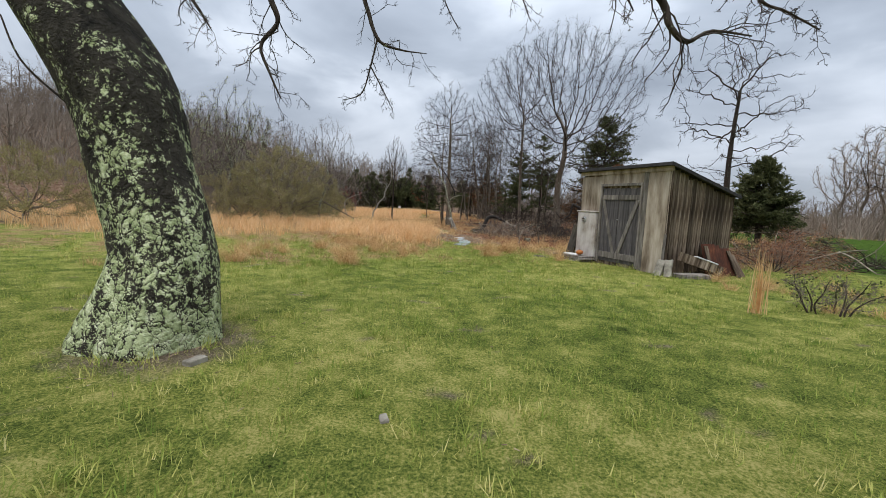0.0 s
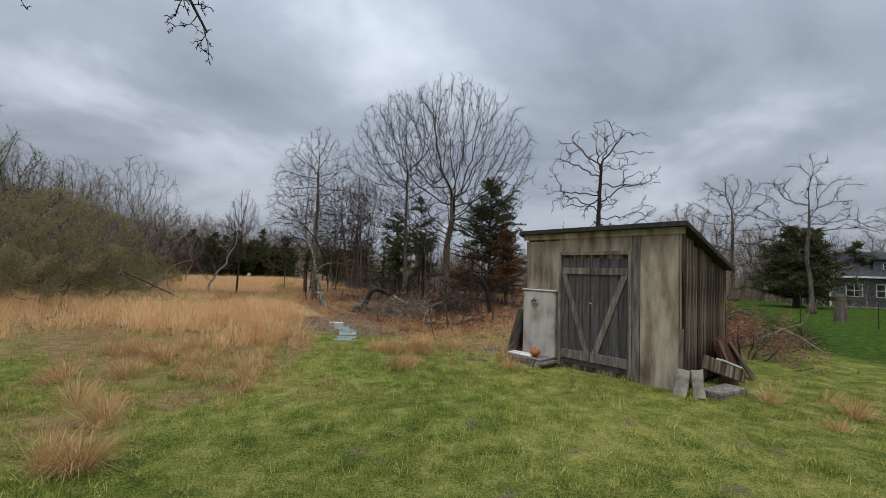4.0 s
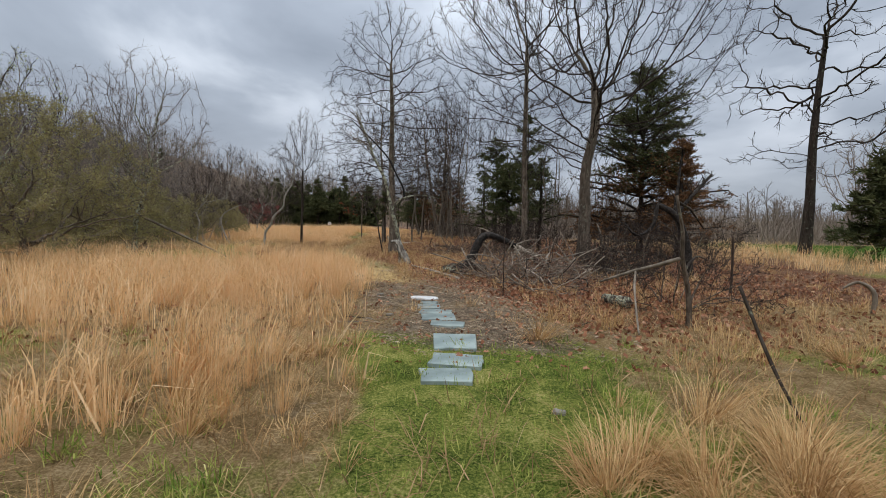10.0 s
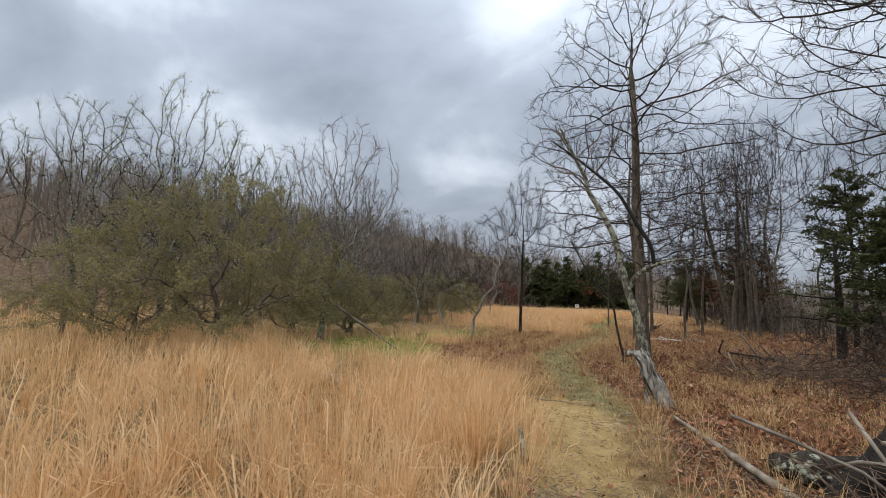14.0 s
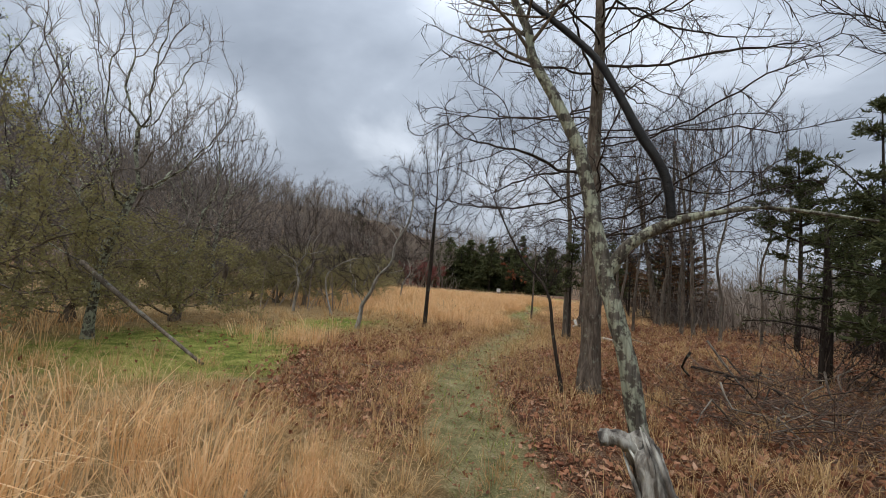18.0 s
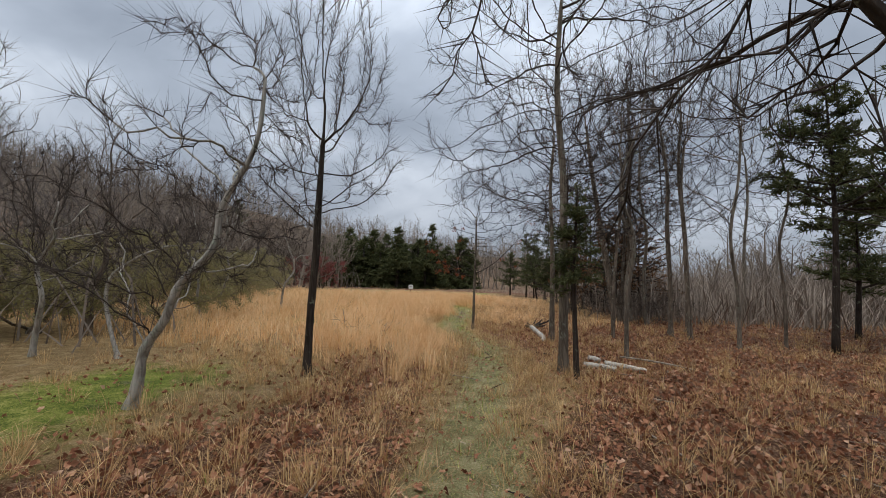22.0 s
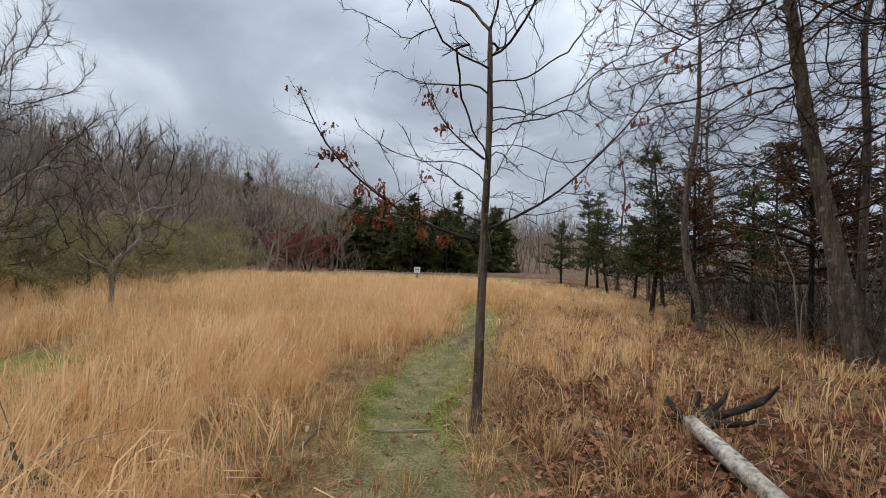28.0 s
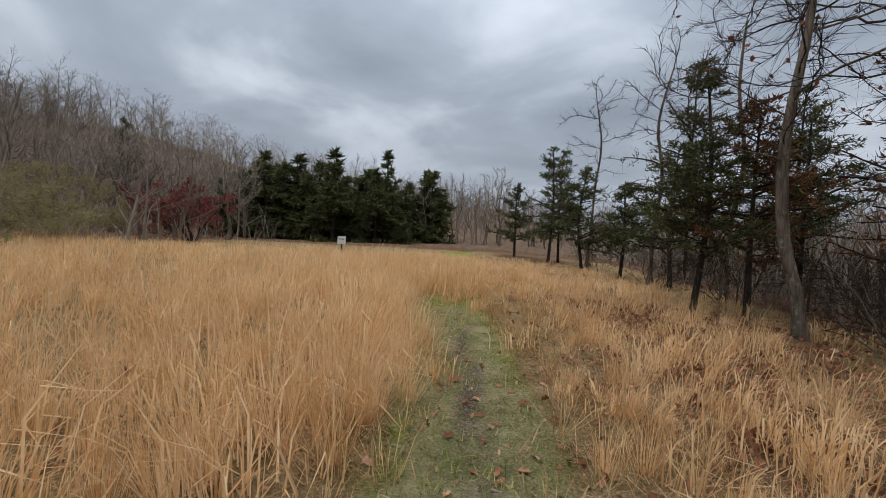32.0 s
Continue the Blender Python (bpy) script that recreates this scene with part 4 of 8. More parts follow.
def shed(origin, turn, W, D, hf, hb):
    """A lean-to shed: x along the front to the right, y into it. hf, hb: wall heights front and back."""
    top = thing("shed", "weathered grey wooden lean-to shed with closed double doors", "shed", m=pose(*origin, 0, 0, turn))
    r = random.Random(4)
    dl, dr, dh, dz = DOOR_L, DOOR_R, 1.98, 0.08
    # front: dark sheathing behind, then boards and sheets
    front = part("front_wall", box(W - 0.04, 0.03, hf - 0.04, 0.003, (W / 2, 0.05, 0.0)), WEATHERED, top)
    sheets = ((dr + 0.19, W - 0.004, 0.0, hf - 0.12), (dr + 0.06, dr + 0.182, -0.02, hf - 0.12), (0.0, dl - 0.055, 1.36, hf - 0.16), (dl - 0.05, dr + 0.055, dz + dh + 0.07, hf - 0.12))
    for n, (a, b, lo, hi) in enumerate(sheets):
        bm = prism([(a, lo), (b, lo), (b, hi), (a, hi)], 0.02 + 0.004 * (n % 2), 0.003)
        part("sheet", bm, PLY if n != 1 else TRIMWOOD, front, m=pose(0, 0.01 - 0.004 * (n % 2), 0))
    part("fascia", box(W + 0.12, 0.03, 0.11, 0.004, (W / 2, -0.012, hf - 0.13)), PLY, front)
    # door
    for x in (dl - 0.03, dr + 0.03):
        part("door_frame", box(0.055, 0.05, dh + 0.1, 0.004, (x, 0.0, dz - 0.05)), TRIMWOOD, top)
    part("door_frame", box(dr - dl + 0.115, 0.05, 0.065, 0.004, ((dl + dr) / 2, -0.002, dz + dh + 0.02)), TRIMWOOD, top)
    mid = dl + (dr - dl) * 0.46
    for k, (a, b) in enumerate(((dl + 0.004, mid - 0.006), (mid + 0.006, dr - 0.004))):
        leaf = part("door", box(b - a, 0.012, dh - 0.02, 0.002, ((a + b) / 2, 0.046, dz)), DOORWOOD, top, "closed grey board door leaf with diagonal brace")
        n = 4
        for i in range(n):
            w = (b - a) / n
            part("board", plank(w - 0.006, dh - 0.03 - r.uniform(0, 0.02), 0.02, 0.015, 10 * k + i), DOORWOOD, leaf, m=pose(a + w * (i + 0.5), 0.02, dz))
        for z, h in ((dz + 0.10, 0.16), (dz + dh - 0.33, 0.12)):
            part("rail", box(b - a - 0.01, 0.022, h, 0.004, ((a + b) / 2, 0.004, z)), TRIMWOOD, leaf)
        z0, z1 = dz + 0.26, dz + dh - 0.335
        if k == 0:
            pts = [(b - 0.11, z0), (b - 0.01, z0), (a + 0.10, z1), (a + 0.005, z1)]
        else:
            pts = [(a + 0.04, z0), (a + 0.15, z0), (b - 0.005, z1), (b - 0.12, z1)]
        part("brace", prism(pts, 0.024, 0.004), TRIMWOOD, leaf, m=pose(0, -0.006, 0))
    part("hasp", box(0.05, 0.012, 0.03, 0.003, (mid + 0.01, 0.006, dz + 1.12)), CHROME, top, "small metal hasp")
    # sides and back, each board for itself
    n = 15
    for side in (0, 1):
        wall = part("side_wall", prism([(0.03, 0.0), (D - 0.03, 0.0), (D - 0.03, hb - 0.06), (0.03, hf - 0.06)], 0.02, 0.0), WEATHERED, top, m=pose(W - 0.045 if side else 0.045, 0, 0, 0, 0, 90))
        w = D / n
        for i in range(n):
            y = w * (i + 0.5)
            h = hf + (hb - hf) * y / D - 0.045
            ww = w * r.uniform(0.86, 0.97)
            bm = plank(ww, h - 0.03 - (r.uniform(0, 0.16) if r.random() < 0.25 else 0), 0.022, 0.05, 50 + i + 40 * side, 0)
            part("board", bm, WEATHERED, wall, m=pose(y, -0.024 - r.uniform(0, 0.008) if side else 0.024 + r.uniform(0, 0.008), 0.03))
    back = part("back_wall", box(W - 0.1, 0.025, hb - 0.05, 0.003, (W / 2, D - 0.02, 0.0)), WEATHERED, top)
    for i in range(12):
        part("board", plank(W / 12 - 0.012, hb - 0.05, 0.022, 0.05, 140 + i), WEATHERED, back, m=pose(W / 12 * (i + 0.5), D, 0.02))
    # corner posts
    part("corner_board", box(0.09, 0.024, hf - 0.1, 0.004, (W + 0.0, 0.03, 0.0)), WEATHERED, top, m=pose(0, 0, 0))
    # roof
    sl = math.atan2(hf - hb, D)
    L = math.hypot(D, hf - hb) + 0.18
    roof = part("roof", box(W + 0.2, L, 0.045, 0.006, (0, L / 2 - 0.1, 0)), ROOFING, top, "black tar paper roof", m=pose(W / 2, 0, hf - 0.02, -math.degrees(sl), 0, 0))
    part("roof_edge", box(W + 0.22, 0.03, 0.085, 0.006, (0, -0.115, -0.035)), ROOFING, roof)
    for s in (-1, 1):
        part("roof_edge", box(0.028, L, 0.08, 0.006, (s * (W / 2 + 0.112), L / 2 - 0.1, -0.035)), ROOFING, roof)
    part("sill_beam", box(W, 0.09, 0.1, 0.01, (W / 2, 0.08, -0.1)), WEATHERED, top)
    for x, y in ((0.12, 0.1), (W - 0.12, 0.1), (0.12, D - 0.1), (W - 0.12, D - 0.1), (W / 2, 0.1)):
        part("footing_stone", box(0.26, 0.24, 0.22, 0.03, (x, y, -0.3), 0.015, int(x * 10)), STONE, top)
    return top


def freezer(m, w, d, h):
    """An old white upright icebox with a round vent."""
    top = thing("icebox", "old off-white enamel icebox with a chrome vent in the shed wall", "icebox", m=m)
    bm = box(w, d, h, 0.035, (0, d / 2, 0))
    part("body", bm, ENAMEL, top)
    part("lid", box(w + 0.05, d + 0.03, 0.03, 0.01, (0, d / 2, h)), ENAMEL, top, "pale overhanging top edge")
    bm = bmesh.new()
    bmesh.ops.create_cone(bm, cap_ends=True, segments=24, radius1=0.085, radius2=0.075, depth=0.05)
    bmesh.ops.rotate(bm, cent=(0, 0, 0), matrix=Matrix.Rotation(radians(90), 3, "X"), verts=bm.verts)
    bmesh.ops.bevel(bm, geom=[e for e in bm.edges if e.calc_face_angle(0) > 0.7], offset=0.008, segments=2, affect="EDGES")
    vent = part("vent", bm, CHROME, top, "round chrome vent", m=pose(-0.06, -0.02, h - 0.22))
    for dx, dz in ((-0.03, 0.022), (0.03, 0.022), (0, -0.03)):
        bm = bmesh.new()
        bmesh.ops.create_uvsphere(bm, u_segments=10, v_segments=6, radius=0.02)
        bmesh.ops.scale(bm, vec=(1.1, 0.35, 0.9), verts=bm.verts)
        part("vent_hole", bm, IRON, vent, m=pose(dx, -0.028, dz))
    return top


def loose(name, label, category, bm, material, m, group=""):
    """A thing of one piece."""
    me = bpy.data.meshes.new(name)
    bm.to_mesh(me)
    bm.free()
    return tagged(link(name, me, material, m=m), label, category, group)


def pumpkin(m):
    top = thing("pumpkin", "small orange pumpkin on the white tray", "pumpkin", m=m)
    bm = bmesh.new()
    bmesh.ops.create_uvsphere(bm, u_segments=32, v_segments=16, radius=0.085)
    for v in bm.verts:
        a = math.atan2(v.co.y, v.co.x)
        k = 1 + 0.06 * abs(math.sin(a * 5))
        v.co = Vector((v.co.x * k * 1.1, v.co.y * k * 1.1, v.co.z * 0.78 + 0.066))
    part("rind", bm, PUMPKIN, top)
    part("stem", box(0.018, 0.018, 0.03, 0.004, (0, 0, 0.12)), DEADWOOD, top)


def flat_stone(sx, sy, sz, seed, n=7):
    """A split flat stone: uneven outline, top at sz."""
    r = random.Random(seed)
    pts = []
    base = [(-1, -1), (0, -1), (1, -1), (1, 0), (1, 1), (0, 1), (-1, 1), (-1, 0)]
    for x, y in base:
        pts.append((x * sx / 2 + r.uniform(-0.04, 0.04) * sx, y * sy / 2 + r.uniform(-0.05, 0.05) * sy))
    bm = bmesh.new()
    f = bm.faces.new([bm.verts.new((x, y, 0)) for x, y in pts])
    ret = bmesh.ops.extrude_face_region(bm, geom=[f])
    bmesh.ops.translate(bm, vec=(0, 0, sz), verts=[v for v in ret["geom"] if isinstance(v, bmesh.types.BMVert)])
    bmesh.ops.recalc_face_normals(bm, faces=bm.faces[:])
    bmesh.ops.bevel(bm, geom=bm.edges[:], offset=0.006, segments=1, affect="EDGES")
    for v in bm.verts:
        v.co.z += r.uniform(-0.004, 0.004)
    return bm

DOOR_L, DOOR_R = 0.83, 2.11
SHED_AT, SHED_TURN, SHED_W, SHED_D = (5.92, 14.62, 0.03), -58.0, 2.92, 2.2
shed(SHED_AT, SHED_TURN, SHED_W, SHED_D, 2.52, 1.93)
SHED = pose(*SHED_AT, 0, 0, SHED_TURN)
freezer(SHED @ pose(0.37, -0.10, 0.10), 0.74, 0.3, 1.28)


def plank_pile(name, label, m, count, length, width, thick, seed, material):
    """Flat boards or slates lying on one another."""
    r = random.Random(seed)
    for i in range(count):
        bm = box(length * r.uniform(0.85, 1.05), width * r.uniform(0.8, 1.05), thick, 0.006, (0, 0, 0), 0.004, seed + i)
        loose(name, label, "board", bm, material, m @ pose(r.uniform(-0.04, 0.04), r.uniform(-0.03, 0.03), i * (thick + 0.001), 0, 0, r.uniform(-6, 6)), "boards by the shed")


plank_pile("slab", "grey weathered slab stacked under the icebox", SHED @ pose(0.35, -0.30, -0.02), 4, 0.85, 0.5, 0.042, 3, TRIMWOOD)
loose("tray", "white tray on the stacked slabs", "tray", box(0.55, 0.26, 0.022, 0.01), SNOWBOARD, SHED @ pose(0.22, -0.36, 0.155, 0, 0, 4))
pumpkin(SHED @ pose(0.52, -0.36, 0.178))
# boards leaning on the icebox end of the shed
def leaning(foot, head, across):
    """The pose of a board that stands at foot and reaches towards head, its width along across."""
    z = (Vector(head) - Vector(foot)).normalized()
    y = z.cross(Vector(across)).normalized()
    x = y.cross(z)
    return Matrix.Translation(foot) @ Matrix((x, y, z)).transposed().to_4x4()


for n, (foot, head, w) in enumerate((((-0.34, -0.06, -0.02), (-0.04, -0.03, 0.98), 0.20), ((-0.52, 0.10, -0.02), (-0.04, 0.14, 0.78), 0.22), ((-0.42, 0.34, -0.02), (-0.04, 0.36, 0.64), 0.24), ((-0.28, 0.58, -0.02), (-0.04, 0.56, 0.52), 0.22))):
    ln = (Vector(head) - Vector(foot)).length
    loose("board", "dark weathered board leaning against the shed end", "board", plank(w, ln, 0.025, 0.03, 300 + n), TRIMWOOD if n == 0 else WEATHERED, SHED @ leaning(foot, head, (0.45, 1, 0)), "boards by the shed")
# scrap at the front corner and along the side
loose("field_stone", "pale flat stone leaning on the shed corner", "stone", flat_stone(0.17, 0.40, 0.07, 4), STONE, SHED @ pose(SHED_W + 0.06, -0.14, 0.18, 72, 6, 14), "stones by the shed")
loose("field_stone", "pale flat stone leaning on the shed corner", "stone", flat_stone(0.15, 0.42, 0.08, 5), STONE, SHED @ pose(SHED_W + 0.25, -0.10, 0.19, 74, -4, 24), "stones by the shed")
loose("stake", "short grey stake standing at the shed corner", "stake", plank(0.06, 0.95, 0.03, 0.0, 8), TRIMWOOD, SHED @ pose(SHED_W - 0.02, -0.04, 0.0, 0, 2, 0))
loose("plank", "dark plank sloping along the shed wall with white paint on it", "board", box(1.25, 0.05, 0.2, 0.006), WEATHERED, SHED @ pose(SHED_W + 0.35, 0.75, 0.22, 0, 16, 80), "boards by the shed")
loose("painted_board", "white painted board on the dark plank", "board", box(0.62, 0.10, 0.03, 0.006), SNOWBOARD, SHED @ pose(SHED_W + 0.37, 0.92, 0.38, 0, 16, 80), "boards by the shed")
for n in range(2):
    loose("slab", "grey slab in a low heap beside the shed", "board", box(0.75, 0.3, 0.05, 0.008, rough=0.005, seed=n), TRIMWOOD, SHED @ pose(SHED_W + 0.42, 0.42, 0.0 + 0.051 * n, 0, 0, 78 + 7 * math.sin(n * 3)), "boards by the shed")
for n, (y, w, h, lean, yaw) in enumerate(((1.25, 0.40, 0.80, -16, 84), (1.58, 0.42, 0.78, -20, 96), (1.95, 0.40, 0.72, -24, 90))):
    loose("rusty_sheet", "rusted iron sheet propped against the shed side", "sheet", plank(w, h, 0.006, 0.02, 330 + n), RUST, SHED @ pose(SHED_W + 0.33, y, -0.02, lean, 0, yaw), "scrap by the shed")
for n, (y, h, lean) in enumerate(((1.12, 0.78, -20), (2.05, 0.7, -30), (2.2, 0.62, -34))):
    loose("board", "dark board propped against the shed side", "board", plank(0.13, h, 0.025, 0.03, 340 + n), WEATHERED, SHED @ pose(SHED_W + 0.45, y, -0.02, lean, 0, 90), "boards by the shed")

# ---- grasses and fallen leaves ----
def scatter(r, n, x0, x1, y0, y1, weight):
    """Places thrown at random, kept by a weight from 0 to 1."""
    x, y = r.uniform(x0, x1, n), r.uniform(y0, y1, n)
    keep = r.random(n) < weight(x, y)
    return x[keep], y[keep]


def near_trail(x, y, reach):
    return np.exp(-np.maximum(np.abs(x - trail_x(np.clip(y, 0, 48))) - 1.0, 0) / reach)


def tall_grass():
    r = rnd(11)
    blocks = []
    for n, reach, per, hw in ((36000, 2.2, 92, 0.0028), (26000, 15.0, 16, 0.011)):
        x, y = scatter(r, n, -24, 17, 6, 60, lambda a, b: zones(a, b)[5] * near_trail(a, b, reach))
        tuft_h = r.uniform(0.5, 0.95, len(x)) * (1 + 0.16 * wave(x, y, 2.6, 4.0)) * (0.72 + 0.28 * zones(x, y)[5]) * (1 - 0.4 * ease(y, 46, 52)) * (1 - 0.14 * ease(y, 30, 34)) * (1 - 0.4 * ease(x - trail_x(y), 0.2, 0.8) * ease(y, 36, 38))
        k = np.repeat(np.arange(len(x)), per)
        m = len(k)
        a = r.random(m) * 6.283
        rad = np.abs(r.normal(0, 0.06, m)) * (1.0 if per > 20 else 2.6)
        bx, by = x[k] + rad * np.cos(a), y[k] + rad * np.sin(a)
        base = np.stack([bx, by, gz(bx, by) - 0.02], -1)
        # each tuft sweeps its own way, the blades fan out of it
        sweep = 3.5 * wave(x, y, 1.3, 0.7) + 1.3 * wave(x, y, 4.0, 2.0) + r.normal(0, 0.7, len(x))
        way = unit(np.stack([np.cos(a) + 0.9 * np.cos(sweep[k]) + 0.1, np.sin(a) + 0.9 * np.sin(sweep[k]), np.zeros(m)], -1))
        h = tuft_h[k] * r.uniform(0.45, 1.2, m)
        blocks.append(strips(r, base, h, r.uniform(0.6, 1.4, m) * hw, np.abs(r.normal(0.16 + 0.16 * ease(wave(bx, by, 2.2, 3.0), -0.2, 0.5), 0.25, m)), r.uniform(0.1, 1.7, m), way))
    v, q, t = merge(blocks)
    tagged(link("tall_grass", mesh_from("tall_grass", v, q, t), TALL_GRASS), "tall dry tan bluestem grass standing in the meadow", "grass", kind="stuff")


def thatch():
    r = rnd(12)
    def w(a, b):
        mead, litter, sand, mud, moss, tall = zones(a, b)
        strip = ease(b, 11, 13) * (1 - ease(b, 16.5, 17.2)) * np.clip(0.25 + 0.6 * wave(a, b, 3.1, 6.0), 0, 0.6)
        return np.clip(np.maximum(mead, strip) - 0.55 * tall, 0, 1) * near_trail(a, b, 5.0) * (1 - sand) * (1 - np.clip(2.2 * mud, 0, 0.95)) * (1 - 0.7 * litter) * (0.35 + 0.65 * (wave(a, b, 2.3, 4.0) > -0.1))
    x, y = scatter(r, 80000, -12, 12, 7, 46, w)
    per = 5
    x, y = np.repeat(x, per) + r.normal(0, 0.06, len(x) * per), np.repeat(y, per) + r.normal(0, 0.06, len(y) * per)
    m = len(x)
    base = np.stack([x, y, gz(x, y) - 0.01], -1)
    v, q, t = strips(r, base, r.uniform(0.08, 0.34, m), r.uniform(0.003, 0.008, m), np.abs(r.normal(0.95, 0.4, m)), r.uniform(0, 0.6, m))
    tagged(link("dry_thatch", mesh_from("dry_thatch", v, q, t), THATCH), "matted low dry grass, bent and flattened", "grass", kind="stuff")


def lawn():
    r = rnd(13)
    def w(a, b):
        mead, litter, sand, mud, moss, tall = zones(a, b)
        clr = np.exp(-(((a - CLEAR[0]) / 3.0) ** 2 + ((b - CLEAR[1]) / 2.6) ** 2)) + np.exp(-(((a - CLEAR3[0]) / 1.3) ** 2 + ((b - CLEAR3[1]) / 1.7) ** 2))
        g = np.clip((1 - mead) * (1 - litter) * (1 - sand) * (1 - mud), 0.0, 1) + 0.12 * (1 - litter)
        g = g * (1 - ease(b, Y_STONE - 3.0, Y_STONE - 2.0)) + moss * 0.34 + moss * 0.4 * ease(b, Y_LEAFY - 2, Y_LEAFY + 1) + clr * 0.2
        return np.clip(g, 0, 1) * np.exp(-np.maximum(np.abs(a - trail_x(np.clip(b, 0, 48))) - 2.2, 0) / 4.0)
    blocks = []
    x, y = scatter(r, 700000, -9, 13, -0.5, 47, w)
    m = len(x)
    a = r.random(m) * 6.283
    tuft = 0.45 + 1.1 * np.clip(wave(x, y, 3.1, 5.0) * 0.6 + wave(x, y, 11.0, 2.0) * 0.7 + 0.35, 0, 1)
    h, ln = r.uniform(0.035, 0.095, m) * tuft, np.abs(r.normal(0.55, 0.4, m))
    base = np.stack([x, y, gz(x, y) - 0.006], -1)
    sd = np.stack([-np.sin(a), np.cos(a), np.zeros(m)], -1) * r.uniform(0.002, 0.005, m)[:, None]
    tip = base + np.stack([np.cos(a) * np.sin(ln), np.sin(a) * np.sin(ln), np.cos(ln)], -1) * h[:, None]
    blocks.append((np.stack([base - sd, base + sd, tip], 1).reshape(-1, 3), None, np.arange(m)[:, None] * 3 + np.array([[0, 1, 2]])))
    # coarse tufts, and longer grass in the rough ground
    for n_, per, lo, hi, wt in ((4600, 40, 0.05, 0.15, lambda a, b: np.clip(1 - zones(a, b)[0] * 0.6, 0, 1) * 0.22 * near_trail(a, b, 5.0)),
                                (5200, 30, 0.07, 0.22, lambda a, b: ease(b, 7, 9) * (1 - ease(b, 15, 17)) * (1 - zones(a, b)[5]) * 0.55 * near_trail(a, b, 4.0) * (np.abs(a - trail_x(b)) > 1.1))):
        x, y = scatter(r, n_, -9, 13, 1, 18, wt)
        k = np.repeat(np.arange(len(x)), per)
        m = len(k)
        bx, by = x[k] + r.normal(0, 0.05, m), y[k] + r.normal(0, 0.05, m)
        blocks.append(strips(r, np.stack([bx, by, gz(bx, by) - 0.006], -1), r.uniform(lo, hi, m), r.uniform(0.004, 0.008, m), np.abs(r.normal(0.6, 0.35, m)), r.uniform(0, 0.9, m)))
    v, q, t = merge(blocks)
    tagged(link("lawn_grass", mesh_from("lawn_grass", v, q, t), LAWN), "short green and yellowed lawn grass", "grass", kind="stuff")


def litter_leaves():
    r = rnd(14)
    def w(a, b):
        mead, litter, sand, mud, moss, tall = zones(a, b)
        base = litter * 0.95 + 0.10 * (b > Y_STONE - 3.2) * (b < Y_STONE + 3) + 0.05 * (b > Y_STONE - 3) + 0.12 * mead * (b > Y_SAP - 6)
        return np.clip(base * (1 - 0.85 * sand) * (1 - 0.75 * moss) + 0.07 * moss, 0, 1) * near_trail(a, b, 4.0)
    x, y = scatter(r, 420000, -9, 12, 12, 47, w)
    close = np.abs(x - trail_x(y)) < 1.5
    far_x, far_y = x[~close], y[~close]
    x, y = x[close], y[close]
    m = len(x)
    at = np.stack([x, y, gz(x, y) + r.uniform(0.004, 0.03, m)], -1)
    a = r.random(m) * 6.283
    tilt = r.normal(0, 0.45, m)
    d = np.stack([np.cos(a) * np.cos(tilt), np.sin(a) * np.cos(tilt), np.sin(tilt)], -1)
    s = unit(np.cross(d, np.array([[0, 0, 1.0]]) + 0.5 * r.standard_normal((m, 3))))
    up = np.cross(s, d)
    L = (0.022 + 0.06 * r.random(m) ** 1.8)[:, None]
    c = r.uniform(0.0, 0.6, m)[:, None]
    outline = [(0, 0, 0), (0.3, 0.26, 0.5), (0.52, 0.16, 0.3), (0.7, 0.3, 0.7), (1.0, 0.0, 0.3), (0.7, -0.3, 0.7), (0.52, -0.16, 0.3), (0.3, -0.26, 0.5)]
    v = np.stack([at + d * L * f + s * L * g + up * L * c * h for f, g, h in outline], 1).reshape(-1, 3)
    i = np.arange(m)[:, None] * 8
    t = np.concatenate([i + np.array([tri]) for tri in ((0, 1, 7), (1, 2, 6), (1, 6, 7), (2, 3, 5), (2, 5, 6), (3, 4, 5))], 0)
    fv, ft = leaf_cards(r, np.stack([far_x, far_y, gz(far_x, far_y) + r.uniform(0.008, 0.04, len(far_x))], -1), 0.07)
    v, q, t = merge([(v, None, t), (fv, None, ft)])
    tagged(link("leaf_litter", mesh_from("leaf_litter", v, q, t), LITTER), "brown fallen oak leaves lying thick on the ground", "leaves", kind="stuff")


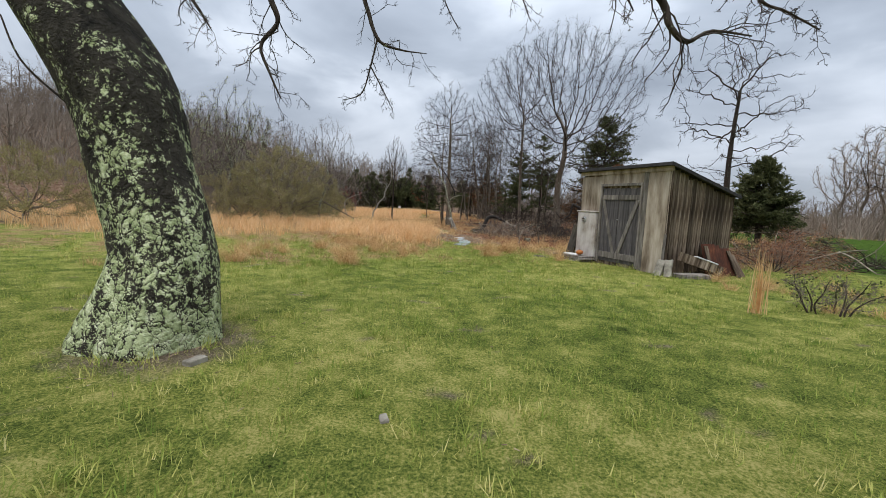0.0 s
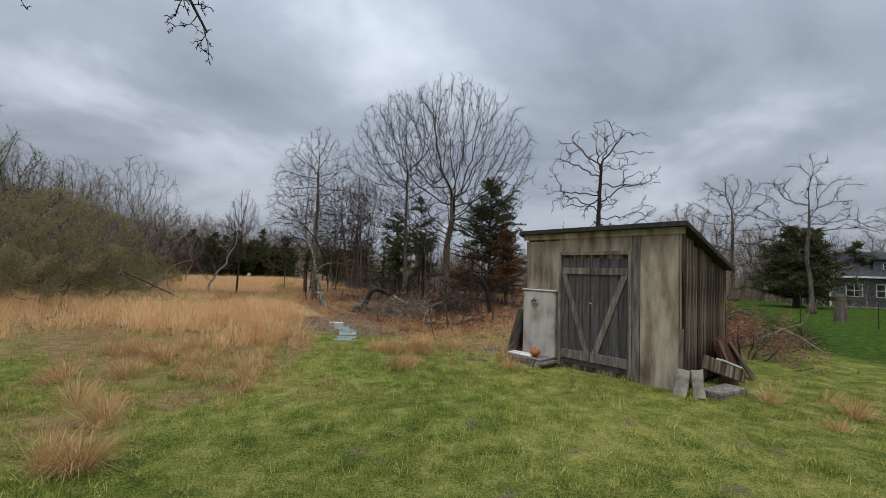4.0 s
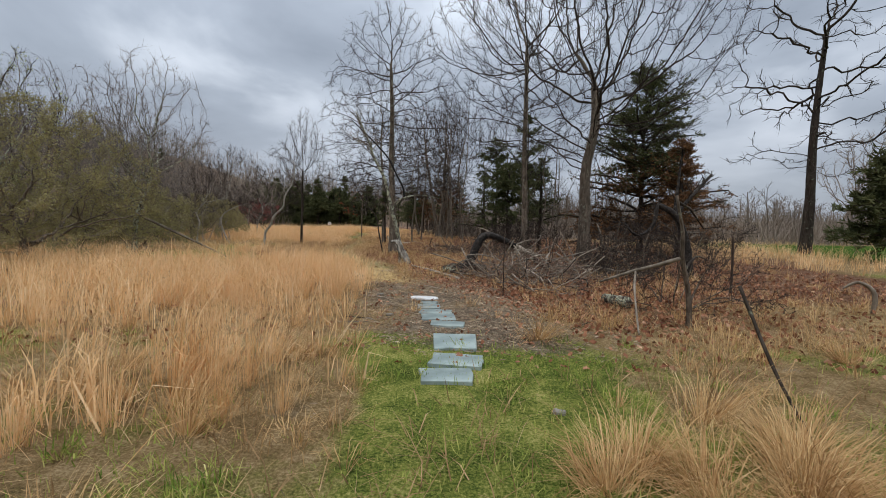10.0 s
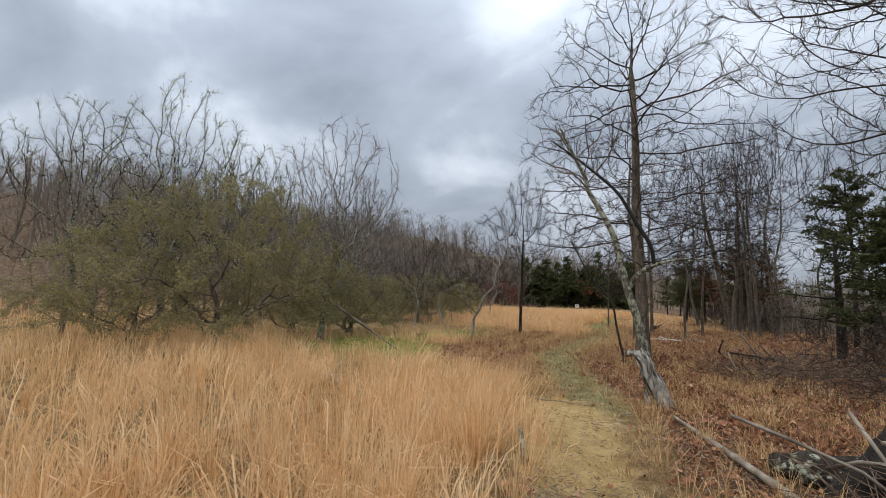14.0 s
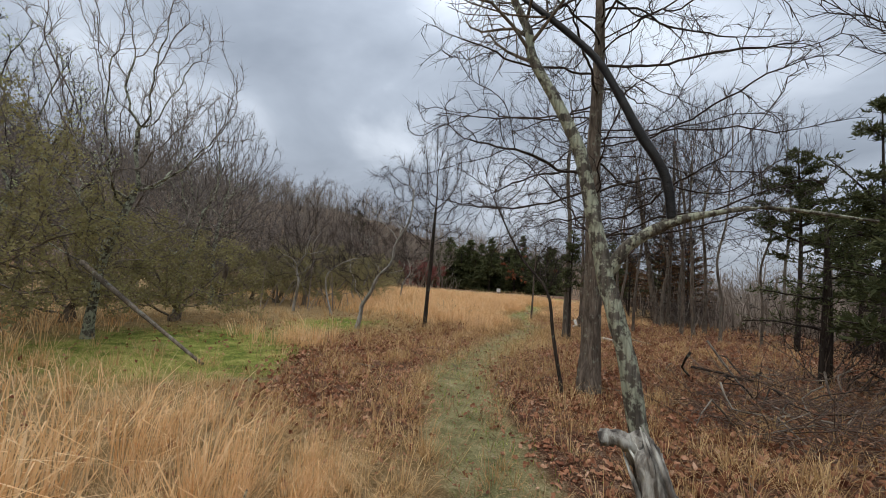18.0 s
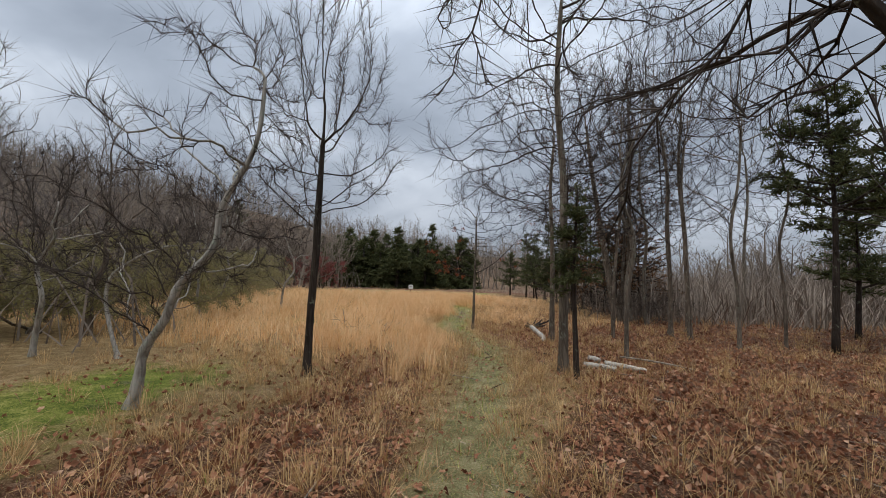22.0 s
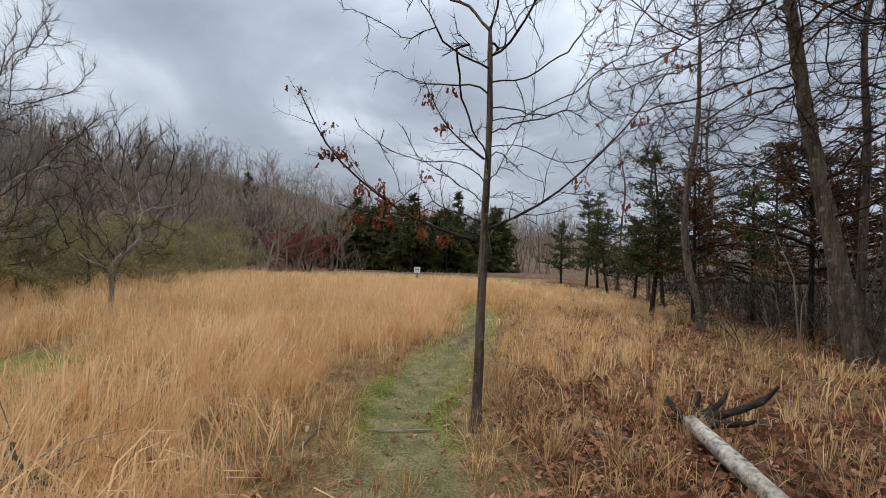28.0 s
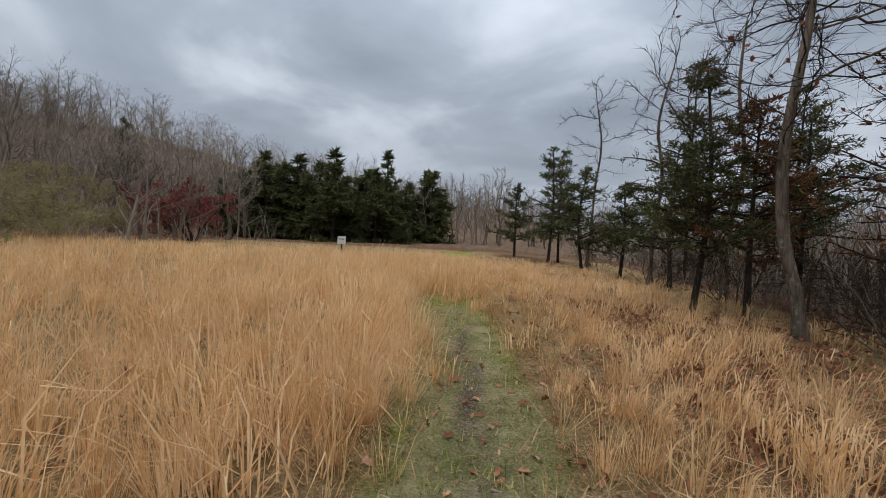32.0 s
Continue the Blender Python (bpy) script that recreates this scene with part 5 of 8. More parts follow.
def rough_tufts():
    """Low dry tufts in the rough ground round the meadow and along the path."""
    r = rnd(16)
    def w(a, b):
        mead, litter, sand, mud, moss, tall = zones(a, b)
        return np.clip(1.5 * mead * (1 - tall) * (1 - 0.55 * litter) + 0.24 * litter * (b > Y_STONE), 0, 1) * np.where(b < 17, np.clip(0.35 + 1.3 * wave(a, b, 2.1, 5.0), 0, 1), 1) * (1 - sand) * (1 - moss) * (1 - np.clip(2.2 * mud, 0, 0.95)) * near_trail(a, b, 4.0)
    x, y = scatter(r, 15000, -11, 11, 7, 46, w)
    per = 30
    k = np.repeat(np.arange(len(x)), per)
    m = len(k)
    a = r.random(m) * 6.283
    rad = np.abs(r.normal(0, 0.075, m))
    bx, by = x[k] + rad * np.cos(a), y[k] + rad * np.sin(a)
    h = (r.uniform(0.14, 0.44, len(x)) * np.where(y < 17, 0.75, 1.0))[k] * r.uniform(0.5, 1.2, m)
    way = np.stack([np.cos(a), np.sin(a), np.zeros(m)], -1)
    v, q, t = strips(r, np.stack([bx, by, gz(bx, by) - 0.01], -1), h, r.uniform(0.003, 0.006, m), np.abs(r.normal(0.5, 0.4, m)), r.uniform(0.2, 1.5, m), way)
    tagged(link("dry_tufts", mesh_from("dry_tufts", v, q, t), TUFT), "low tufts of dry bent grass on rough ground", "grass", kind="stuff")


def wood_chips():
    """Slivers of bark, twig ends and bits of dead grass trodden into the path."""
    r = rnd(17)
    def w(a, b):
        mead, litter, sand, mud, moss, tall = zones(a, b)
        return np.clip(0.9 * mud + 0.5 * moss * (b > Y_STONE) + 0.4 * litter + 0.12 * sand, 0, 1) * (1 - tall) * near_trail(a, b, 1.2)
    x, y = scatter(r, 60000, -7, 6, 4, 46, w)
    x2, y2 = scatter(r, 60000, -0.6, 4.6, 16.8, 24, w)
    x, y = np.concatenate([x, x2]), np.concatenate([y, y2])
    m = len(x)
    a = r.random(m) * 6.283
    L, wd = 0.012 + 0.07 * r.random(m) ** 2.2, r.uniform(0.003, 0.010, m)
    d = np.stack([np.cos(a), np.sin(a), r.normal(0, 0.15, m)], -1)
    sd = np.stack([-np.sin(a), np.cos(a), r.normal(0, 0.4, m)], -1)
    c = np.stack([x, y, gz(x, y) + r.uniform(0.006, 0.02, m)], -1)
    up = np.array([[0, 0, 1.0]]) * wd[:, None] * 0.6
    p, q = d * L[:, None] / 2, sd * wd[:, None] / 2
    v = np.stack([c - p - q, c + p - q * 0.5, c + p + q * 0.5, c - p + q, c - p + up, c + p + up], 1).reshape(-1, 3)
    i = np.arange(m)[:, None] * 6
    f = np.concatenate([i + np.array([[0, 1, 5, 4]]), i + np.array([[4, 5, 2, 3]])], 0)
    tagged(link("wood_chips", mesh_from("wood_chips", v, f), CHIPS), "pale slivers of wood and dead stems strewn on the path", "debris", kind="stuff")


CHIPS = island_mat("wood_slivers", [(0.0, (0.04, 0.027, 0.019)), (0.45, (0.17, 0.12, 0.08)), (0.8, (0.40, 0.31, 0.21)), (1.0, (0.66, 0.57, 0.44))], 0.85, 0.15, 0.0, 2.0, 0.45)
wood_chips()
tall_grass()
rough_tufts()
thatch()
lawn()
litter_leaves()

# ---- trees ----
def at(x, y, dz=0.0):
    return (x, y, float(gz(x, y)) + dz)


# the old lichened tree at the lawn's edge
def old_tree():
    base = at(0.99, 5.04)
    top = thing("old_tree", "thick leaning old tree, black bark crusted with pale green lichen", "tree", m=pose(*base))
    m, N, L, b = mat_base("lichen_crust_bark", 0.93, 0.12)
    n1 = noise_node(N, L, 7, 9, 0.68, stretch=(1, 1, 0.4))
    v = N.new("ShaderNodeTexVoronoi"); v.feature = "DISTANCE_TO_EDGE"; v.inputs["Scale"].default_value = 13
    co = N.new("ShaderNodeTexCoord").outputs["Object"]
    mp = N.new("ShaderNodeMapping"); mp.inputs["Scale"].default_value = (1, 1, 0.4); L.new(co, mp.inputs[0])
    wob = noise_node(N, L, 5, 4, 0.6)
    vadd = N.new("ShaderNodeVectorMath"); vadd.operation = "ADD"
    vs = N.new("ShaderNodeVectorMath"); vs.operation = "SCALE"; vs.inputs["Scale"].default_value = 0.35
    L.new(wob.outputs["Color"], vs.inputs[0]); L.new(mp.outputs[0], vadd.inputs[0]); L.new(vs.outputs[0], vadd.inputs[1]); L.new(vadd.outputs[0], v.inputs["Vector"])
    bark = ramp_node(N, [(0.3, (0.012, 0.011, 0.009)), (0.7, (0.075, 0.065, 0.05))]); L.new(n1.outputs["Fac"], bark.inputs[0])
    n2 = noise_node(N, L, 14, 7, 0.62)
    lic = ramp_node(N, [(0.35, (0.28, 0.33, 0.15)), (0.52, (0.49, 0.54, 0.30)), (0.68, (0.72, 0.74, 0.50))]); L.new(n2.outputs["Fac"], lic.inputs[0])
    sep = N.new("ShaderNodeSeparateXYZ"); L.new(co, sep.inputs[0])
    # the crust is thickest low on the trunk and thins out upwards
    hi = N.new("ShaderNodeMapRange"); hi.inputs[1].default_value, hi.inputs[2].default_value, hi.inputs[3].default_value, hi.inputs[4].default_value = 0.2, 2.0, 0.15, 0.01
    L.new(sep.outputs[2], hi.inputs[0])
    n3 = noise_node(N, L, 15, 10, 0.78)
    n4 = noise_node(N, L, 3.2, 3, 0.5)
    pat = N.new("ShaderNodeMapRange"); pat.inputs[1].default_value, pat.inputs[2].default_value, pat.inputs[3].default_value, pat.inputs[4].default_value = 0.35, 0.65, -0.09, 0.07
    L.new(n4.outputs["Fac"], pat.inputs[0])
    a = N.new("ShaderNodeMath"); a.operation = "ADD"; L.new(n3.outputs["Fac"], a.inputs[0]); L.new(hi.outputs[0], a.inputs[1])
    crack = N.new("ShaderNodeMapRange"); crack.inputs[1].default_value, crack.inputs[2].default_value, crack.inputs[3].default_value, crack.inputs[4].default_value = 0.0, 0.08, -0.22, 0.01
    L.new(v.outputs["Distance"], crack.inputs[0])
    a2 = N.new("ShaderNodeMath"); a2.operation = "ADD"; L.new(a.outputs[0], a2.inputs[0]); L.new(crack.outputs[0], a2.inputs[1])
    a3 = N.new("ShaderNodeMath"); a3.operation = "ADD"; L.new(a2.outputs[0], a3.inputs[0]); L.new(pat.outputs[0], a3.inputs[1])
    k = ramp_node(N, [(0.56, (0, 0, 0)), (0.585, (1, 1, 1))]); L.new(a3.outputs[0], k.inputs[0])
    L.new(mix_color(N, L, k.outputs[0], bark.outputs[0], lic.outputs[0]), b.inputs["Base Color"])
    h = N.new("ShaderNodeMath"); h.operation = "ADD"; L.new(n1.outputs["Fac"], h.inputs[0])
    cl = N.new("ShaderNodeMath"); cl.operation = "MINIMUM"; cl.inputs[1].default_value = 0.3; L.new(v.outputs["Distance"], cl.inputs[0]); L.new(cl.outputs[0], h.inputs[1])
    bump(N, L, b, h.outputs[0], 1.0, 0.06)
    o = Vector(base)
    line = [Vector(p) - o for p in ((1.01, 5.04, 0.13), (1.07, 5.14, 0.91), (0.81, 5.18, 1.65), (0.54, 5.21, 2.39), (-0.21, 5.19, 3.40))]
    w = [0.537, 0.397, 0.392, 0.422, 0.376]
    P, R = smooth_line([tuple(line[0] - Vector((0, 0, 0.25)))] + [tuple(p) for p in line], [w[0] * 1.12] + w, 40)
    sides = 40
    vv, q = tube_arrays(P[None], R[None], sides)
    c = np.repeat(P, sides, 0)
    d = vv - c
    ang = np.tile(np.arange(sides) * 2 * np.pi / sides, len(P))
    zz = c[:, 2]
    flute = 1 + 0.10 * np.cos(ang * 5 + 0.6) * np.exp(-np.maximum(zz, 0) / 0.5) + 0.035 * np.sin(ang * 3 + zz * 1.5) + 0.02 * np.sin(ang * 9 + zz * 5)
    g = rnd(3)
    vv = c + d * (flute + 0.012 * g.standard_normal(len(c)))[:, None]
    me = mesh_from("trunk", vv, q, None, True)
    link("trunk", me, m, top)
    # limbs reaching out over the lawn, with hanging twigs
    r = rnd(8)
    tip = P[-1]
    limbs = []
    for first, pts, r0 in LIMB_LINES:
        Q = ([tuple(P[-3])] if first else []) + [tuple(Vector(p) - o) for p in pts]
        LP, LR = smooth_line(Q, np.linspace(r0, 0.006, len(Q)), 30)
        link("limb", tube_mesh("limb", LP, LR, 7, 0.05, 5), BARK_DARK, top)
        limbs.append((LP, LR))
    LP, LR = np.stack([a for a, _ in limbs]), np.stack([b_ for _, b_ in limbs])
    s, wy, ln, rad = sprout(r, LP, LR, 13, 0.25, 70, 20, 0.14, 0.45, 0.0, 0.2)
    wy[:, 2] -= 0.55
    ln = np.clip(ln, 0.2, 0.6)
    P1, R1 = branch_lines(r, s, unit(wy), ln, np.minimum(rad, 0.008), 7, 0.28, -0.12, 0.4)
    s, wy, ln, rad = sprout(r, P1, R1, 6, 0.2, 50, 15, 0.38, 0.6)
    P2, R2 = branch_lines(r, s, wy, ln, rad, 5, 0.3, -0.03, 0.5)
    s, wy, ln, rad = sprout(r, P2, R2, 4, 0.2, 50, 15, 0.4, 0.7, minr=0.002)
    P3, R3 = branch_lines(r, s, wy, ln, rad, 3, 0.3, 0.0, 0.6)
    v3, q3, t3 = merge([(*tube_arrays(a_, b_, n_), None) for a_, b_, n_ in ((P1, R1, 4), (P2, R2, 3), (P3, R3, 3))])
    tagged(link("twig_spray", mesh_from("twig_spray", v3, q3, t3, True), BARK_DARK, top), kind="stuff")
    # bare vine stems beside the trunk
    for k_, (a_, b_, c_) in enumerate((((-0.53, 5.09, 2.96), (-0.31, 5.08, 2.55), (0.12, 5.12, 2.19)), ((-0.23, 5.14, 2.95), (-0.06, 5.12, 2.51), (0.12, 5.12, 2.19)))):
        Q, QR = smooth_line([tuple(Vector(p) - o) for p in (a_, b_, c_)], [0.007, 0.009, 0.012], 12)
        link("sucker", tube_mesh("sucker", Q, QR, 5), BARK_DARK, top)


LIMB_LINES = [(True, [(0.55, 6.05, 4.74), (0.85, 9.02, 5.94), (1.34, 8.98, 4.82), (1.6, 8.96, 4.18), (1.96, 9.0, 4.01), (2.43, 9.08, 3.96)], 0.074),
              (False, [(1.6, 8.96, 4.18), (1.51, 8.89, 3.69), (1.39, 8.82, 3.25), (1.08, 8.75, 3.12)], 0.019),
              (False, [(1.5, 8.89, 3.73), (1.69, 8.89, 3.41), (1.93, 8.88, 2.99)], 0.014),
              (True, [(2.37, 4.36, 3.64), (4.31, 5.59, 3.83), (5.13, 5.91, 3.29), (5.26, 5.91, 3.03), (5.41, 5.92, 2.9), (5.61, 5.97, 3.0), (5.91, 5.94, 2.94)], 0.055),
              (False, [(4.31, 5.59, 3.83), (5.56, 5.77, 3.49), (5.86, 5.78, 3.15), (6.07, 5.81, 3.07), (6.33, 5.84, 2.94)], 0.018),
              (True, [(1.03, 4.8, 4.05), (1.03, 6.35, 4.19), (1.31, 6.33, 3.59), (1.4, 6.32, 3.34), (1.24, 6.26, 3.09), (1.35, 6.25, 2.79), (1.49, 6.24, 2.52)], 0.054),
              (True, [(0.67, 5.03, 3.86), (0.28, 5.88, 3.91), (0.71, 5.9, 3.41), (0.91, 5.91, 3.13)], 0.053),
              (False, [(0.85, 9.02, 5.94), (2.78, 9.17, 5.47), (3.72, 9.17, 5.16), (4.13, 9.09, 4.42)], 0.031),
              (False, [(2.78, 9.17, 5.47), (2.69, 9.02, 4.87), (2.97, 9.01, 4.31)], 0.019),
              (False, [(4.31, 5.59, 3.83), (4.71, 5.72, 3.43), (4.92, 5.71, 3.07)], 0.018)]
old_tree()

# the oaks round the brush pile
crown_tree("oak_tree", "tall straight bare oak beside the footpath", "bare oaks", at(-0.32, 28.65), 9.2, 0.135, 2.1, 2.9, 21, BARK, "spread", 4200, 0.135, 0.0042, (-0.1, 0.1), 0.74, 0.05, 0.22, 0.0, limb_bark=BARK_DARK, limbs=26, rise=0.75, spikes_per=3, spike=0.3)
crown_tree("oak_tree", "broad bare oak with a fan of branches behind the brush", "bare oaks", at(6.50, 28.15), 12.2, 0.20, 3.4, 4.8, 22, BARK, "dome", 5200, 0.2, 0.0055, (0.1, 0), 0.5, 0.12, 0.2, 0.04, limb_bark=BARK_DARK, limbs=26, spike=0.45, spikes_per=4, rise=0.6, hold=0.45)
crown_tree("oak_tree", "slender tall bare oak behind the brush pile", "bare oaks", at(4.25, 26.90), 10.8, 0.105, 3.0, 3.2, 23, BARK, "dome", 3600, 0.17, 0.005, (-0.3, 0), 0.62, 0.1, 0.17, 0.06, limb_bark=BARK_DARK, limbs=22, spike=0.4, spikes_per=3, rise=0.58, hold=0.6)
crown_tree("dead_oak", "gnarled bare oak with crooked stubby boughs standing on open ground", "bare oaks", at(17.90, 33.10), 13.0, 0.22, 3.6, 4.4, 24, BARK_DARK, "dome", 420, 0.3, 0.014, (0.1, 0), 0.72, 0.08, 0.5, 0.0, spikes_per=2, spike=0.5, twig=BARK_DARK, limbs=26, rise=0.75, hold=0.4)
conifer("cedar_tree", "dark red cedar with rusty lower foliage", "evergreens", at(9.60, 31.00), 7.4, 2.9, 31, n_boughs=130, per=200, base=0.08, rag=0.55, trunk_r=0.13, card=0.17, low=NEEDLE_RUST, cone=0.5)
conifer("cedar_tree", "rust-brown dying cedar among the oaks", "evergreens", at(9.90, 28.60), 4.2, 1.3, 32, NEEDLE_RUST, 70, 70, 0.15)
conifer("cedar_tree", "small dark cedar among the oaks", "evergreens", at(5.60, 31.80), 4.0, 1.2, 33, n_boughs=42, per=55, base=0.3, rag=0.75, card=0.13)
conifer("cedar_tree", "small dark cedar among the oaks", "evergreens", at(3.20, 32.50), 3.2, 1.1, 34, n_boughs=36, per=50, base=0.3, rag=0.75, card=0.13)
conifer("fir_tree", "broad dark evergreen on the far lawn edge", "evergreens", at(17.8, 28.4), 4.7, 2.2, 35, n_boughs=120, per=110, base=0.13, card=0.32, trunk_r=0.2)

stems = [crown_tree("bare_tree", "thin grey bare sapling in the copse", "copse saplings", at(x, y), h, 0.05, h * 0.3, h * 0.16, 700 + n, BARK if n else BARK_PALE, "slim", 260, 0.2, 0.005, (0.2, 0.1), 0.7, 0.2, limbs=6, sides0=7, spikes_per=2, rise=0.4) for n, (x, y, h) in enumerate(((4.7, 32.3, 5.6), (5.8, 30.6, 6.4), (8.3, 30.0, 5.4), (7.4, 34.6, 4.8)))]
g = rnd(710)
for n in range(26):
    x, y = 1.0 + 10 * g.random(), 30.2 + 7.0 * g.random()
    if x < 4.2:
        continue
    c = copy_thing(stems[n % 4], pose(*at(x, y), 0, 0, g.uniform(0, 360)))
    c.scale = (1, 1, g.uniform(0.75, 1.15))

# the leaning lichened tree by the path and its broken stub
def leaning_tree():
    base = at(0.55, 25.20)
    top = thing("leaning_tree", "leaning pale lichened tree with a split stub at its foot", "tree", m=pose(*base))
    o = Vector(base)
    line = [Vector(p) - o for p in ((0.50, 25.30, 0.25), (0.43, 25.35, 0.58), (0.35, 25.35, 1.02), (0.28, 25.35, 1.26), (0.20, 25.35, 1.54), (0.11, 25.35, 1.94), (0.00, 25.35, 2.39), (-0.17, 25.35, 2.75), (-0.37, 25.35, 3.13), (-0.40, 25.35, 3.31), (-0.53, 25.35, 3.60), (-0.85, 25.4, 4.3))]
    P, R = smooth_line([(0.02, 0, -0.15)] + [tuple(p) for p in line], [0.07, 0.064, 0.058, 0.055, 0.054, 0.056, 0.048, 0.043, 0.039, 0.034, 0.032, 0.028, 0.016], 44)
    link("trunk", tube_mesh("trunk", P, R, 12, 0.06, 3), BARK_LICHEN, top)
    for seed, pts, rad in ((4, ((0.80, 24.95, -0.12), (0.60, 25.00, 0.31), (0.47, 25.05, 0.58), (0.40, 25.08, 0.68)), (0.095, 0.085, 0.075, 0.05)), (5, ((0.44, 25.04, 0.62), (0.33, 25.02, 0.66), (0.24, 25.00, 0.64)), (0.05, 0.042, 0.036)), (9, ((0.52, 24.98, -0.12), (0.50, 25.06, 0.2), (0.49, 25.1, 0.5)), (0.05, 0.045, 0.03))):
        P2, R2 = smooth_line([tuple(Vector(p) - o) for p in pts], rad, 14)
        link("stub", tube_mesh("stub", P2, R2, 13, 0.2, seed), SPLINTER, top, "splintered barkless grey stub")
    g = random.Random(12)
    for k in range(9):
        a = Vector((0.56 + g.uniform(-0.07, 0.07), 25.0 + g.uniform(-0.06, 0.02), 0.30 + g.uniform(-0.1, 0.15))) - o
        b = a + Vector((-0.12 + g.uniform(-0.05, 0.05), 0.03, 0.28 + g.uniform(-0.05, 0.14)))
        link("splinter", tube_mesh("splinter", [tuple(a), tuple((a + b) / 2 + Vector((0.012, -0.015, 0))), tuple(b)], [0.02, 0.015, 0.003], 5, 0.1, k), SPLINTER, top)
    Q, QR = smooth_line([tuple(Vector(p) - o) for p in ((0.20, 25.35, 1.50), (0.25, 25.35, 1.62), (0.35, 25.35, 1.76), (0.57, 25.35, 1.89), (0.77, 25.35, 1.94), (1.04, 25.35, 1.97), (1.5, 25.4, 1.9))], [0.045, 0.042, 0.038, 0.034, 0.018, 0.012, 0.006], 24)
    link("limb", tube_mesh("limb", Q, QR, 9, 0.06, 6), BARK_LICHEN, top)
    Q, QR = smooth_line([tuple(Vector(p) - o) for p in ((0.57, 25.35, 1.88), (0.52, 25.35, 2.19), (0.36, 25.35, 2.49), (0.20, 25.35, 2.82), (0.03, 25.35, 3.09), (-0.44, 25.35, 3.58), (-1.0, 25.4, 4.1))], [0.028, 0.03, 0.029, 0.027, 0.024, 0.02, 0.01], 28)
    link("limb", tube_mesh("limb", Q, QR, 9, 0.07, 7), BLACKWOOD, top, "black dead limb hanging across the trunk")
    r = rnd(6)
    lines = [(P, R), (Q, QR)]
    blocks = []
    for A_, B_ in lines:
        s, w, ln, rad = sprout(r, A_[None], B_[None], 10, 0.72, 50, 12, 0.28, 0.42)
        P1, R1 = branch_lines(r, s, w, ln, rad, 6, 0.2, 0.05, 0.4)
        s, w, ln, rad = sprout(r, P1, R1, 8, 0.2, 42, 12, 0.45, 0.5)
        P3, R3 = branch_lines(r, s, w, ln, rad, 4, 0.22, 0.04, 0.5)
        blocks += [(*tube_arrays(P1, R1, 5), None), (*tube_arrays(P3, R3, 3), None)]
    v, q, t = merge(blocks)
    link("crown", mesh_from("crown", v, q, t, True), BARK, top)


leaning_tree()

# young trees along the path
crown_tree("oak_sapling", "young oak with a black charred lower trunk beside the path", "bare oaks", at(-5.46, 32.95), 6.6, 0.08, 2.3, 1.35, 41, BARK_DARK, "slim", 1700, 0.11, 0.0034, (0.2, 0.05), 0.55, 0.03, 0.18, 0.06, limbs=14, rise=0.45)
crown_tree("oak_tree", "slender grey oak at the wood's edge with long level boughs", "bare oaks", at(-1.80, 34.50), 9.2, 0.078, 2.4, 2.6, 42, BARK_PALE, "spread", 2600, 0.14, 0.0038, (-0.1, 0), 0.68, 0.05, 0.24, 0.02, rise=0.62, spikes_per=3, limb_bark=BARK_DARK, limbs=18)
crown_tree("oak_tree", "thin dark young oak by the fallen birch", "bare oaks", at(-1.95, 37.85), 7.6, 0.066, 2.2, 2.5, 43, BARK, "spread", 2000, 0.12, 0.0035, (0.05, 0), 0.65, 0.05, 0.26, 0.03, rise=0.6, spikes_per=3, limb_bark=BARK_DARK, limbs=16)
crown_tree("oak_sapling", "small oak in the meadow still holding a few brown leaves", "bare oaks", at(-4.13, 39.36), 4.9, 0.042, 1.6, 1.3, 44, BARK, "dome", 620, 0.1, 0.0026, (0.08, 0), 0.66, 0.02, 0.26, 0.06, spikes_per=3, spike=0.12, limbs=14, limb_bark=BARK_DARK, rise=0.6)
crown_tree("oak_tree", "large dark oak with two leaning stems and a few brown leaves", "bare oaks", at(0.46, 43.85), 10.5, 0.135, 2.4, 3.4, 48, BARK, "spread", 2000, 0.19, 0.0050, (-1.7, 0.2), 0.7, 0.12, 0.28, 0.03, limb_bark=BARK_DARK, limbs=18, leaves=(500, 0.08, OAKLEAF))
crown_tree("oak_tree", "second dark stem beside the large leaning oak", "bare oaks", at(0.85, 43.95), 10.0, 0.14, 3.0, 2.8, 49, BARK, "dome", 800, 0.24, 0.0055, (0.1, 0.2), 0.9, 0.08, 0.26, 0.05, limb_bark=BARK_DARK, limbs=14, leaves=(200, 0.08, OAKLEAF))
crown_tree("sapling", "thin dark stem forking beside the oak", "saplings", at(-0.60, 28.40), 3.9, 0.028, 1.3, 0.9, 45, BARK_DARK, "spread", 160, 0.14, 0.004, (-1.3, 0.1), trunk=[(0, 0, -0.1), (-0.18, 0, 0.75), (-0.3, 0, 1.38), (-0.75, 0.05, 1.9), (-1.3, 0.1, 2.9)], limbs=6, sides0=7)
conifer("cedar_sapling", "dark narrow cedar on a bare stem beside the path", "evergreens", at(-1.62, 34.10), 2.9, 0.42, 46, n_boughs=36, per=60, base=0.45, card=0.1, trunk_r=0.05)
k = 0
